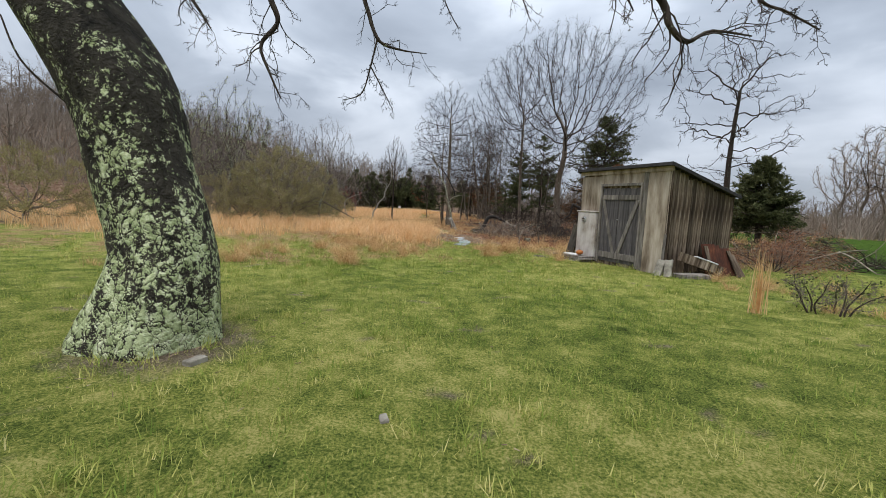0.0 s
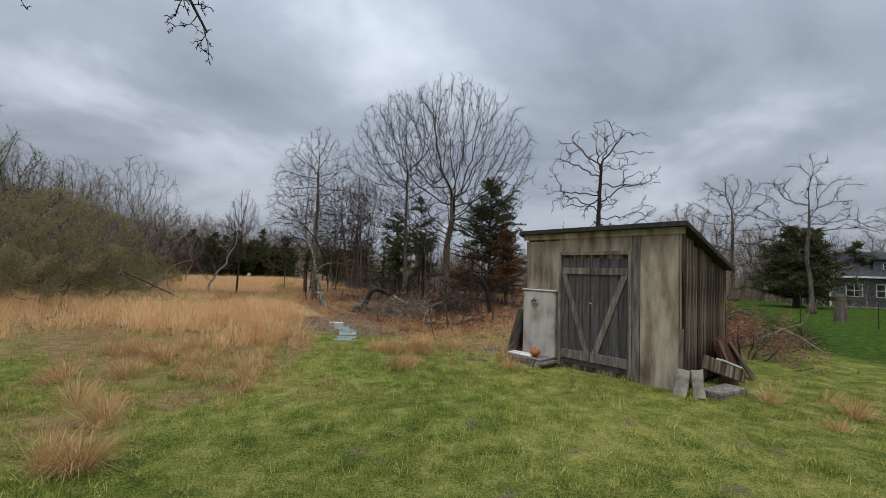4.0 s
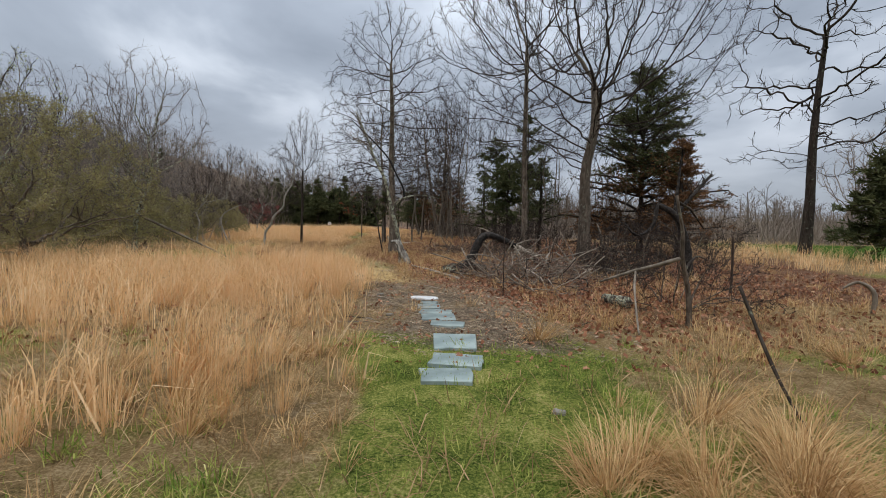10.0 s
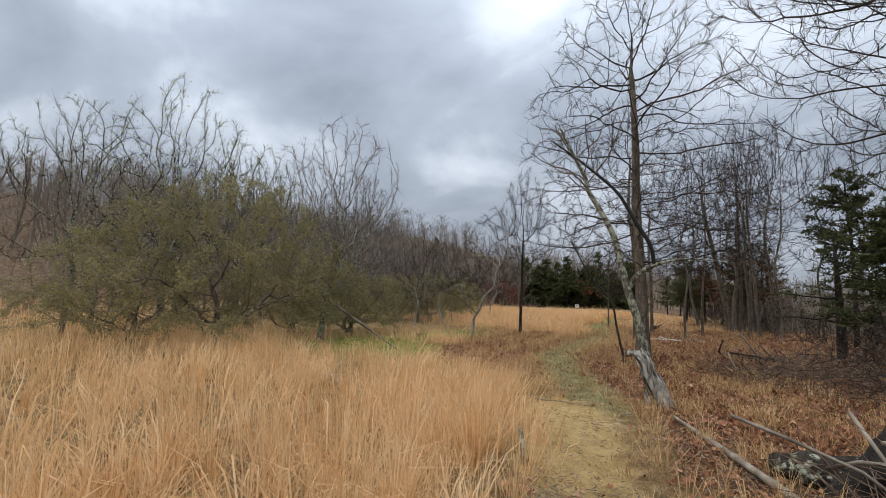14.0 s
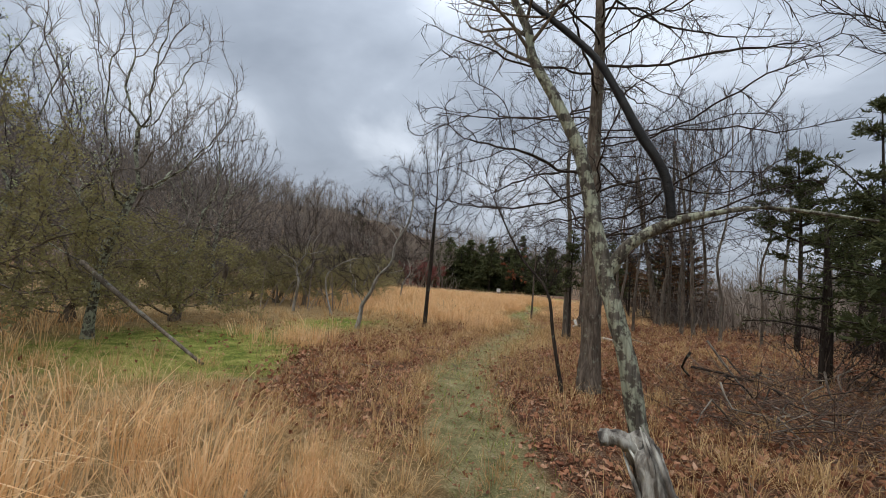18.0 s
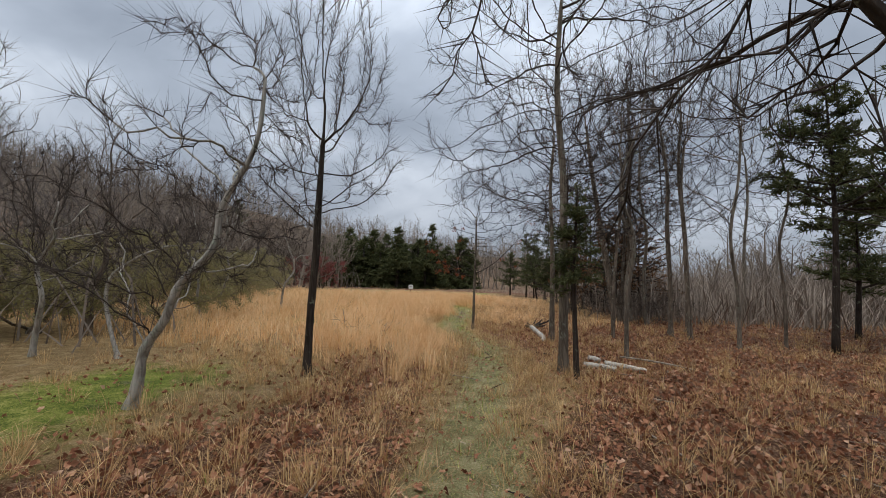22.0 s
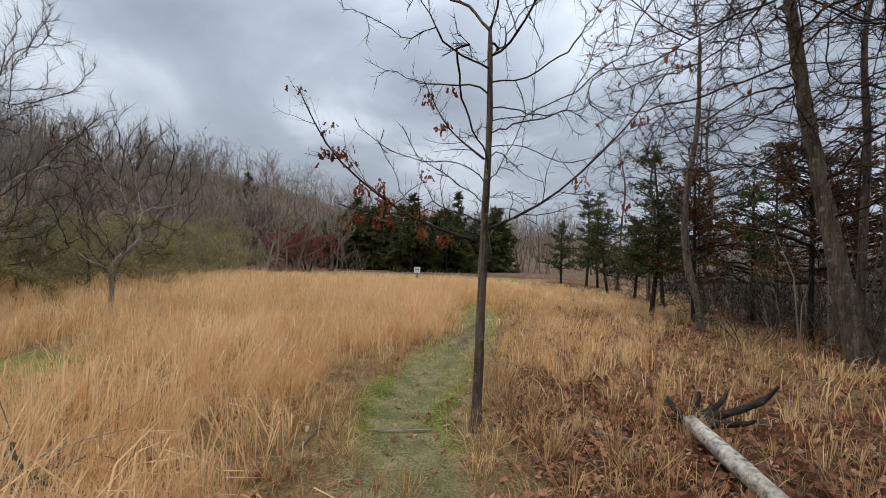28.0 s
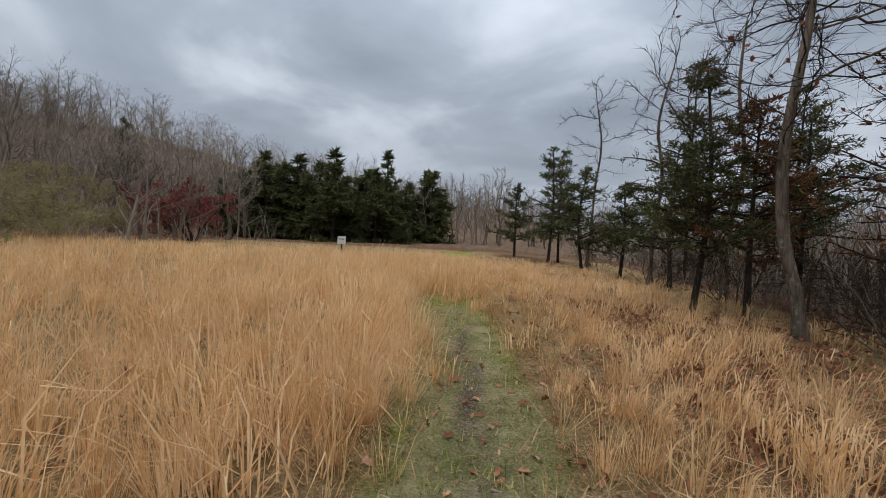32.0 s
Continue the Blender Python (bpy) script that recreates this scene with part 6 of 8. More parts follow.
for x, y, h, r0 in ((-0.55, 36.30, 7.0, 0.06), (1.60, 39.70, 9.0, 0.09), (2.25, 38.50, 8.0, 0.07), (3.40, 39.00, 7.5, 0.06), (1.34, 43.40, 9.5, 0.1), (2.06, 41.50, 9.0, 0.1), (5.40, 46.00, 10.0, 0.1), (1.25, 40.20, 9.0, 0.12), (0.60, 43.00, 8.5, 0.11), (-0.34, 39.50, 8.0, 0.07)):
    k += 1
    crown_tree("bare_tree", "slim grey bare tree in the open wood", "wood's edge trees", at(x, y), h * 1.1, r0 * 0.68, h * 0.32, h * (0.18 if k % 3 else 0.25), 60 + k, BARK_PALE if k % 2 else BARK, "dome", 1000, 0.17, 0.0045, (0.3 * math.sin(k * 2.1), 0.2), 0.6, 0.14, 0.2, 0.06, limbs=9, limb_bark=BARK, sides0=8, rise=0.5, spikes_per=3)
for n, (x, y, h, w, rag) in enumerate(((4.20, 38.70, 6.2, 2.2, 0.7), (6.00, 38.40, 7.4, 2.6, 0.7), (6.60, 42.00, 5.0, 1.8, 0.6), (4.20, 31.00, 3.7, 1.4, 0.6))):
    conifer("cedar_tree", "ragged dark cedar with open layered boughs", "evergreens", at(x, y), h, w, 80 + n, n_boughs=40, per=110, base=0.42 if n < 2 else 0.25, rag=rag, card=0.2, trunk_r=0.085)
# evergreens and bare trees on the meadow's far side
for n, (x, y, h, w) in enumerate(((-1.90, 47.00, 4.0, 1.0), (-0.97, 47.20, 3.5, 1.2), (-2.60, 53.00, 3.1, 1.0), (-3.40, 55.50, 4.2, 1.2), (-1.80, 51.80, 2.6, 0.9), (0.60, 48.50, 3.7, 1.5), (1.80, 46.50, 4.2, 1.5), (-4.60, 57.50, 3.0, 1.0), (0.50, 53.30, 6.6, 2.3), (0.70, 45.90, 4.3, 1.7), (-1.20, 49.80, 3.3, 1.3), (-2.90, 56.60, 4.4, 1.5), (1.90, 50.80, 5.0, 1.7))):
    conifer("cedar_tree", "dark cedar at the meadow's edge", "evergreens", at(x, y), h, w, 90 + n, NEEDLE_RUST if n in (1, 6, 9) else None, 46, 55, 0.22, 0.7, 0.15, 0.06)
crown_tree("bare_tree", "pale curved tree at the meadow's edge", "wood's edge trees", at(-1.13, 45.65), 7.6, 0.085, 2.2, 2.3, 77, BARK_PALE, "spread", 800, 0.18, 0.0045, trunk=[(0, 0, -0.1), (-0.10, 0, 0.6), (-0.28, 0.05, 1.4), (-0.33, 0.05, 2.6), (-0.12, 0.1, 4.2), (-0.1, 0.1, 6.2)], limbs=12, limb_bark=BARK)
for n, (x, y, h) in enumerate(((-1.55, 50.10, 6.5), (0.70, 44.40, 8.5), (-0.30, 49.30, 7.5), (-2.20, 54.50, 7.0))):
    crown_tree("bare_tree", "slim bare tree at the meadow's edge", "wood's edge trees", at(x, y), h, 0.08, h * 0.3, h * 0.2, 100 + n, BARK, "dome", 420, 0.24, 0.006, (0.2, 0), 0.8, 0.15, limbs=6, sides0=7)


# multi-stemmed shrubs in young leaf
def shrub(label, group, place, h, w, seed, leaves=9000, leaf=0.035, stems=9, material=None, bark=None, name="shrub", minr=0.004, low=0.0, dense=5):
    r = rnd(seed)
    top = thing(name, label, "shrub", group, m=pose(*place))
    a = np.arange(stems) * 6.283 / stems + r.normal(0, 0.3, stems)
    s = np.stack([0.15 * np.cos(a), 0.15 * np.sin(a), np.full(stems, -0.1)], -1)
    ang = r.uniform(0.15, 1.05, stems) + low
    d = np.stack([np.cos(a) * np.sin(ang), np.sin(a) * np.sin(ang), np.cos(ang)], -1)
    ln = np.minimum(h / np.maximum(np.cos(ang), 0.3), w / np.maximum(np.sin(ang), 0.2)) * r.uniform(0.75, 1.05, stems)
    P0, R0 = branch_lines(r, s, d, ln, np.full(stems, (0.02 if leaves else 0.0085) * h ** 0.8), 9, 0.16, 0.03, 0.25)
    for i in range(stems):
        link("stem", tube_mesh("stem", P0[i], R0[i], 6, 0.05, seed + i), bark or (BARK_DARK if leaves else BARK), top)
    blocks, P, R = [], P0, R0
    for n_, ratio, kk in ((8, 0.42, 4), (5, 0.5, 3), (dense, 0.5, 2)):
        s, d, ln, rad = sprout(r, P, R, n_, 0.2, 48, 14, ratio, 0.5, minr=minr)
        P, R = branch_lines(r, s, d, ln, rad, kk, 0.18, 0.03, 0.5)
        blocks.append((*tube_arrays(P, R, 3), None))
    v, q, t = merge(blocks)
    link("crown", mesh_from("crown", v, q, t, True), TWIG_HAZED if leaves else TWIG, top)
    if leaves:
        pick = r.integers(0, len(P), leaves)
        p = P[pick, r.integers(0, P.shape[1], leaves)] + r.normal(0, 0.06, (leaves, 3))
        if leaves > 5000:
            d = unit(r.standard_normal((leaves, 3)))
            sd = unit(np.cross(d, r.standard_normal((leaves, 3)))) * leaf * 0.3
            v = np.stack([p - sd, p + sd, p + d * leaf * r.uniform(0.6, 1.5, leaves)[:, None]], 1).reshape(-1, 3)
            t = np.arange(leaves)[:, None] * 3 + np.array([[0, 1, 2]])
        else:
            v, t = leaf_cards(r, p, leaf)
        tagged(link("foliage", mesh_from("foliage", v, None, t), material or BUD_GREEN, top), kind="stuff")
    return top


for n, (x, y, h, w, lv) in enumerate(((-9.20, 23.75, 4.4, 3.7, 42000), (-10.75, 22.37, 3.1, 3.0, 16000), (-10.40, 26.60, 3.0, 2.8, 17000), (-9.60, 28.30, 2.3, 2.2, 11000), (-13.42, 34.46, 2.4, 2.4, 15000), (-15.50, 15.50, 3.2, 3.4, 30000), (-12.80, 36.50, 2.8, 2.8, 26000))):
    crown_tree("shrub", "wide olive-green shrub coming into leaf at the meadow's edge", "meadow shrubs", at(x, y), h, 0.12, h * 0.06, w, 200 + n, BARK, "spread", 900 if n else 1700, 0.2, 0.0055, (0.2, 0), 0.14, 0.05, 0.3, 0.0, category="shrub", limbs=14, twig=TWIG_HAZED, leaves=(lv, 0.05, BUD_GREEN), rise=0.8)
scrub = [ob for ob in scene.objects if ob.name.startswith("shrub") and ob.parent is None][4]
g = rnd(330)
for x, y in ((-18.0, 39.0), (-17.5, 41.8), (-17.0, 44.0), (-19.5, 36.8), (-18.5, 46.5), (-20.5, 43.0), (-15.2, 33.0), (-16.5, 30.5), (-20.0, 49.5), (-22.0, 53.0)):
    c = copy_thing(scrub, pose(*at(x, y), 0, 0, g.uniform(0, 360)))
    c.scale = (1.15, 1.15, g.uniform(0.95, 1.3))
for text, x, y, h, w, lv in (("tall slender tree in pale young leaf at the meadow's edge", -12.6, 23.5, 8.0, 2.5, 2600), ("tall tree with a haze of pale green buds", -12.3, 25.6, 6.8, 2.4, 2600), ("bare tree behind the shrubs with greening tips", -13.5, 21.5, 7.0, 2.6, 1500)):
    crown_tree("bare_tree", text, "thicket trees", at(x, y), h, 0.09, h * 0.25, w, int(x * -100), BARK_LICHEN, "dome", 1100, 0.22, 0.0055, (0.3, 0.1), 0.5, 0.15, 0.2, 0.04, limbs=10, leaves=(lv, 0.05, BUD_PALE), rise=0.5)
thicket = []
for n, (x, y, h, lean) in enumerate(((-8.07, 26.02, 5.6, 0.5), (-10.80, 29.00, 5.2, 0.4), (-13.20, 31.50, 6.5, -0.4), (-12.00, 34.60, 4.6, 0.3), (-15.50, 36.50, 4.8, 0.2), (-16.20, 27.50, 6.8, -0.3), (-16.80, 41.50, 4.2, 0.5))):
    thicket.append(0)
    thicket[-1] = crown_tree("bare_tree", "crooked bare tree with a lichened trunk behind the shrubs", "thicket trees", at(x, y), h * 1.15, 0.075, h * 0.22, h * 0.38, 220 + n, BARK_LICHEN if n < 3 else BARK, "dome", 1500, 0.15, 0.0046, (lean, 0.2), 0.4, 0.16, 0.3, 0.0, limbs=12, rise=0.7, hold=0.4, twig=TWIG_GREY, spikes_per=3)
g = rnd(221)
for n in range(16):
    x, y = -12.5 - 9 * g.random(), 21 + 17 * g.random()
    c = copy_thing(thicket[2 + n % 5], pose(*at(x, y), 0, 0, g.uniform(0, 360)))
    k = g.uniform(0.7, 1.05)
    c.scale = (k, k, k)
for n, (x, y, h, lean) in enumerate(((-10.4, 32.6, 3.4, 0.3), (-13.25, 39.75, 5.2, 0.6), (-12.40, 38.20, 4.2, -0.8), (-12.00, 41.50, 3.6, 0.5), (-25.80, 59.50, 4.0, -0.5), (-21.86, 55.70, 3.6, 0.4))):
    crown_tree("bare_tree", "crooked pale-barked small tree beside the clearing", "thicket trees", at(x, y), h * 1.15, 0.045, h * 0.25, h * 0.40, 240 + n, BIRCH_GREY, "dome", 700, 0.13, 0.004, (lean, 0.1), 0.5, 0.22, 0.34, 0.02, limbs=8, limb_bark=BIRCH_GREY, sides0=8, rise=0.55)
crown_tree("bare_tree", "crooked zigzag pale tree leaning over the clearing", "thicket trees", at(-6.45, 31.10), 4.6, 0.055, 1.2, 1.5, 249, BIRCH_GREY, "spread", 700, 0.12, 0.0038, (1.1, 0.1), trunk=[(0, 0, -0.1), (0.10, 0.01, 0.30), (0.12, 0.03, 0.62), (0.34, 0.05, 0.95), (0.52, 0.05, 1.35), (0.92, 0.06, 1.75), (0.98, 0.08, 2.2), (1.34, 0.1, 2.85), (1.40, 0.12, 3.6)], jitter=0.42, limbs=9, hold=0.35)
crown_tree("bare_tree", "low arching white-barked tree in the clearing", "thicket trees", at(-9.0, 33.0), 2.6, 0.05, 1.5, 1.2, 252, BIRCH_GREY, "spread", 200, 0.12, 0.004, (0.7, 0), trunk=[(0, 0, -0.1), (-0.26, 0, 0.45), (-0.42, 0, 1.0), (-0.30, 0, 1.4), (0.2, 0.05, 1.72), (0.75, 0.05, 1.9)], jitter=0.42, limbs=7, limb_bark=BIRCH_GREY)
shrub("red-budded shrub at the meadow's far edge", "meadow shrubs", at(-19.50, 57.00), 2.5, 2.6, 260, 9000, 0.10, 11, RED_BUD)
for n, (x, y) in enumerate(((9.60, 25.80), (3.60, 27.00), (8.20, 27.30), (5.00, 34.20))):
    brush = shrub("tangled leafless brush in the wood", "undergrowth", at(x, y), 1.6, 1.6, 270 + n, 0, 0.03, 9, name="brush", dense=3)
g = rnd(275)
for n in range(12):
    x, y = 3.2 + 8.0 * g.random(), 26.6 + 8.0 * g.random()
    c = copy_thing(brush, pose(*at(x, y), 0, 0, g.uniform(0, 360)))
    c.scale = (g.uniform(0.8, 1.2),) * 3


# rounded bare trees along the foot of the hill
hill = [crown_tree("bare_tree", "round-crowned bare tree on the wooded slope", "hillside trees", at(x, y), h, 0.13, h * 0.3, h * 0.34, 280 + n, BARK, "dome", 800, 0.26, 0.011, (0.2, 0), 0.45, 0.2, 0.15, 0.08, limbs=6, twig=TWIG_HAZED, sides0=6, spike=0.5, rise=0.5) for n, (x, y, h) in enumerate(((-19.5, 59.5, 5.6), (-25.0, 58.0, 6.4), (-28.5, 50.5, 7.0)))]
g = rnd(281)
for n in range(50):
    a = g.random()
    x, y = (-17 - 13 * a - 8 * g.random(), 64 - 14 * a + 8 * g.random()) if n < 20 else (-21 - 16 * g.random(), 26 + 24 * a) if n < 30 else (-17 + 12 * a, 70 + 6 * g.random()) if n < 34 else (36 + 24 * a, 38 + 18 * a + 16 * g.random())
    c = copy_thing(hill[n % 3], pose(*at(x, y), 0, 0, g.uniform(0, 360)))
    k = g.uniform(0.75, 1.15) * (1.5 if n > 33 else 1.0)
    c.scale = (k, k, k)

# ---- far woods ----
def far_woods():
    r = rnd(51)
    spots = []
    def belt(n, fx, fy):
        a = r.random(n)
        return np.stack([fx(a, r.random(n)), fy(a, r.random(n))], -1)
    spots.append(belt(360, lambda a, b: -15 - 40 * b - 9 * a, lambda a, b: 28 + 60 * a))
    spots.append(belt(240, lambda a, b: -38 + 48 * a, lambda a, b: 66 + 40 * b + 8 * np.abs(a - 0.5)))
    spots.append(belt(130, lambda a, b: -58 + 30 * a - 10 * b, lambda a, b: 2 + 34 * b + 14 * a))
    spots.append(belt(150, lambda a, b: 9 + 42 * b, lambda a, b: 58 + 30 * a))
    spots.append(belt(170, lambda a, b: -52 - 34 * b, lambda a, b: 10 + 90 * a))
    spots.append(belt(90, lambda a, b: 30 + 24 * b, lambda a, b: 40 + 24 * a))
    spots.append(belt(110, lambda a, b: 5 + 23 * b, lambda a, b: 46 + 14 * a))
    spots.append(belt(16, lambda a, b: -32 + 16 * a, lambda a, b: 88 + 5 * b))
    spots.append(belt(110, lambda a, b: 52 + 26 * b, lambda a, b: 4 + 62 * a))
    ring, far = np.radians(r.uniform(98, 205, 430)), r.uniform(58, 112, 430)
    spots.append(np.stack([-5 + far * np.cos(ring), 38 + far * np.sin(ring)], -1))
    spots.append(belt(80, lambda a, b: 34 + 24 * b, lambda a, b: 26 + 34 * a))
    xy = np.concatenate(spots)
    n = len(xy)
    z = gz(xy[:, 0], xy[:, 1])
    h = r.uniform(3.2, 6.4, n) * np.where(xy[:, 0] > 51, 1.5, np.where((xy[:, 0] > 28), 0.8, np.where(xy[:, 0] < -27, 1.25, 0.86))) * np.where(xy[:, 1] > 86, 1.25, 1.0)
    base = np.stack([xy[:, 0], xy[:, 1], z - 0.2], -1)
    up = np.stack([r.normal(0, 0.12, n), r.normal(0, 0.12, n), np.ones(n)], -1)
    P, R = branch_lines(r, base, up, h * 0.85, r.uniform(0.05, 0.12, n), 5, 0.08, 0.02, 0.25)
    blocks = [(*tube_arrays(P, R, 4), None)]
    s, d, ln, rad = sprout(r, P, R, 11, 0.22, 48, 12, 0.46, 0.45, minr=0.016)
    P1, R1 = branch_lines(r, s, d, ln, rad, 3, 0.14, 0.09, 0.4)
    blocks.append((*tube_arrays(P1, R1, 3), None))
    def flick(s, d, ln, rad):
        e = s + unit(d + np.array([0, 0, 0.2])) * ln[:, None]
        sd = unit(np.cross(d, r.standard_normal(d.shape))) * rad[:, None]
        return np.stack([s - sd, s + sd, e], 1).reshape(-1, 3), None, np.arange(len(s))[:, None] * 3 + np.array([[0, 1, 2]])
    s, d, ln, rad = sprout(r, P1, R1, 6, 0.1, 42, 14, 0.55, 0.6, minr=0.014)
    blocks.append(flick(s, d, ln, rad))
    k = 2
    s2 = np.repeat(s, k, 0) + np.repeat(unit(d), k, 0) * (np.repeat(ln, k) * r.uniform(0.15, 0.8, len(s) * k))[:, None]
    d2 = np.repeat(d, k, 0) + 0.7 * r.standard_normal((len(s) * k, 3))
    blocks.append(flick(s2, unit(d2), np.repeat(ln, k) * 0.55, np.full(len(s2), 0.009)))
    v, q, t = merge(blocks)
    tagged(link("far_woods", mesh_from("far_woods", v, q, t), TWIG_HAZED), "leafless brown woods on the hillside", "woods", kind="stuff")
    m = 2600
    pick = r.integers(0, n, m)
    c = xy[pick] + r.normal(0, 2.6, (m, 2))
    keep = (zones(c[:, 0], c[:, 1])[5] < 0.2) & (np.abs(c[:, 0] - trail_x(c[:, 1])) > 7)
    c = np.concatenate([c[keep], np.stack([r.uniform(7, 50, 650), r.uniform(42, 66, 650)], -1), np.stack([r.uniform(0.8, 8, 260), r.uniform(44, 66, 260)], -1)])
    k = np.repeat(np.arange(len(c)), 20)
    b = np.stack([c[k, 0] + r.normal(0, 0.6, len(k)), c[k, 1] + r.normal(0, 0.6, len(k)), np.zeros(len(k))], -1)
    b[:, 2] = gz(b[:, 0], b[:, 1]) - 0.1
    v, q, t = strips(r, b, r.uniform(0.7, 3.0, len(k)), r.uniform(0.014, 0.045, len(k)), np.abs(r.normal(0.3, 0.3, len(k))), r.uniform(0, 0.7, len(k)))
    tagged(link("far_brush", mesh_from("far_brush", v, q, t), TWIG_HAZED), "tangled brown brush at the foot of the woods", "brush", kind="stuff")


far_woods()
far_con = conifer("far_evergreen", "dark evergreen in the far woods", "far evergreens", at(-14, 70), 6.6, 2.0, 300, n_boughs=60, per=52, base=0.03, rag=0.3, card=0.5, trunk_r=0.16, lite=True, cone=0.85)
g = rnd(301)
for n in range(74):
    if n < 50:
        x, y = -25 + 14.5 * g.random(), 64 + 10 * g.random()
    elif n < 58:
        x, y = -50 + 25 * g.random(), 70 + 14 * g.random()
    else:
        x, y = 40 + 18 * g.random(), 20 + 34 * g.random()
    sc = g.uniform(0.55, 0.9)
    c = copy_thing(far_con, pose(x, y, float(gz(x, y)) - 0.1, 0, 0, g.uniform(0, 360)))
    c.scale = (sc * g.uniform(1.1, 1.7), sc * 1.3, sc * g.uniform(0.85, 1.2) * (0.72 if n % 3 == 0 else 1.0))

# ---- stepping stones ----
for n, (x, y, w, d, turn) in enumerate(((2.13, 16.74, 0.42, 0.27, 4), (2.21, 17.13, 0.46, 0.34, -3), (2.18, 17.66, 0.44, 0.46, 3), (2.08, 18.49, 0.42, 0.24, -8), (1.95, 18.86, 0.46, 0.36, 5), (1.89, 19.28, 0.46, 0.24, -3), (1.76, 19.61, 0.34, 0.24, 6), (1.74, 19.89, 0.26, 0.2, -2))):
    loose("stepping_stone", "flat blue-grey slate laid as a stepping stone in the path", "stone", flat_stone(w, d, 0.05, 20 + n), SLATE, pose(*at(x, y, -0.015), random.Random(n).uniform(-2, 2), random.Random(n + 5).uniform(-2, 2), turn), "stepping stones")
bm = bmesh.new()
ring = [(0.23 * math.copysign(abs(math.cos(a)) ** 0.55, math.cos(a)), 0.085 * math.copysign(abs(math.sin(a)) ** 0.7, math.sin(a)), 0) for a in np.linspace(0, 2 * math.pi, 28, endpoint=False)]
f = bm.faces.new([bm.verts.new(p) for p in ring])
ret = bmesh.ops.extrude_face_region(bm, geom=[f])
bmesh.ops.translate(bm, vec=(0, 0, 0.032), verts=[v for v in ret["geom"] if isinstance(v, bmesh.types.BMVert)])
bmesh.ops.recalc_face_normals(bm, faces=bm.faces[:])
bmesh.ops.bevel(bm, geom=[e for e in bm.edges if e.calc_face_angle(0) > 1.0], offset=0.011, segments=2, affect="EDGES")
loose("white_board", "rounded white board lying across the path", "board", bm, SNOWBOARD, pose(*at(1.64, 20.23, 0.012), 6, 3, 12))


def stick_thing(name, label, category, pts, radii, material, group="", sides=8, jitter=0.08, seed=0, n=14):
    """A log, pole or bent branch as one object in world places."""
    o = Vector(pts[0])
    P, R = smooth_line([tuple(Vector(p) - o) for p in pts], radii, n)
    me = tube_mesh(name, P, R, sides, jitter, seed)
    return tagged(link(name, me, material, m=pose(*o)), label, category, group)


# ---- brush pile ----
arch = thing("fallen_limb", "black arched fallen limb with a pale broken end", "fallen limb", m=pose(2.20, 23.07, -0.00))
o = Vector((2.20, 23.07, -0.00))
A = [Vector(p) - o for p in ((2.20, 23.07, -0.00), (2.46, 23.12, 0.38), (2.67, 23.17, 0.85), (2.97, 23.33, 0.91), (3.51, 23.54, 0.68), (4.00, 23.74, 0.40), (4.40, 23.92, 0.05))]
P, R = smooth_line([tuple(A[0] - Vector((0.05, 0, 0.1)))] + [tuple(a) for a in A[:5]], [0.15, 0.13, 0.10, 0.085, 0.075, 0.062], 26)
link("limb", tube_mesh("limb", P, R, 12, 0.09, 4), CHARRED, arch)
P, R = smooth_line([tuple(A[4]), tuple(A[5]), tuple(A[6])], [0.064, 0.058, 0.04], 12)
link("bare_end", tube_mesh("bare_end", P, R, 9, 0.07, 5), DEADWOOD, arch, "barkless pale end")
for k, (i, d) in enumerate(((4, (0.5, 0.1, 0.12)), (3, (-0.3, 0.2, 0.15)), (5, (0.35, -0.2, 0.25)))):
    P, R = smooth_line([tuple(A[i]), tuple(A[i] + Vector(d) * 0.6 + Vector((0, 0, 0.05))), tuple(A[i] + Vector(d) * 1.2)], [0.025, 0.016, 0.006], 8)
    link("side_branch", tube_mesh("side_branch", P, R, 6, 0.05, k), DEADWOOD, arch)
log = at(2.20, 23.07)
stick_thing("log_butt", "short black log butt crusted with pale lichen beside the arched limb", "log", [(1.80, 23.26, 0.08), (2.05, 23.20, 0.12), (2.42, 23.34, 0.12), (2.75, 23.62, 0.10)], [0.10, 0.14, 0.13, 0.10], LICHEN_LOG, seed=7, jitter=0.1, sides=12)


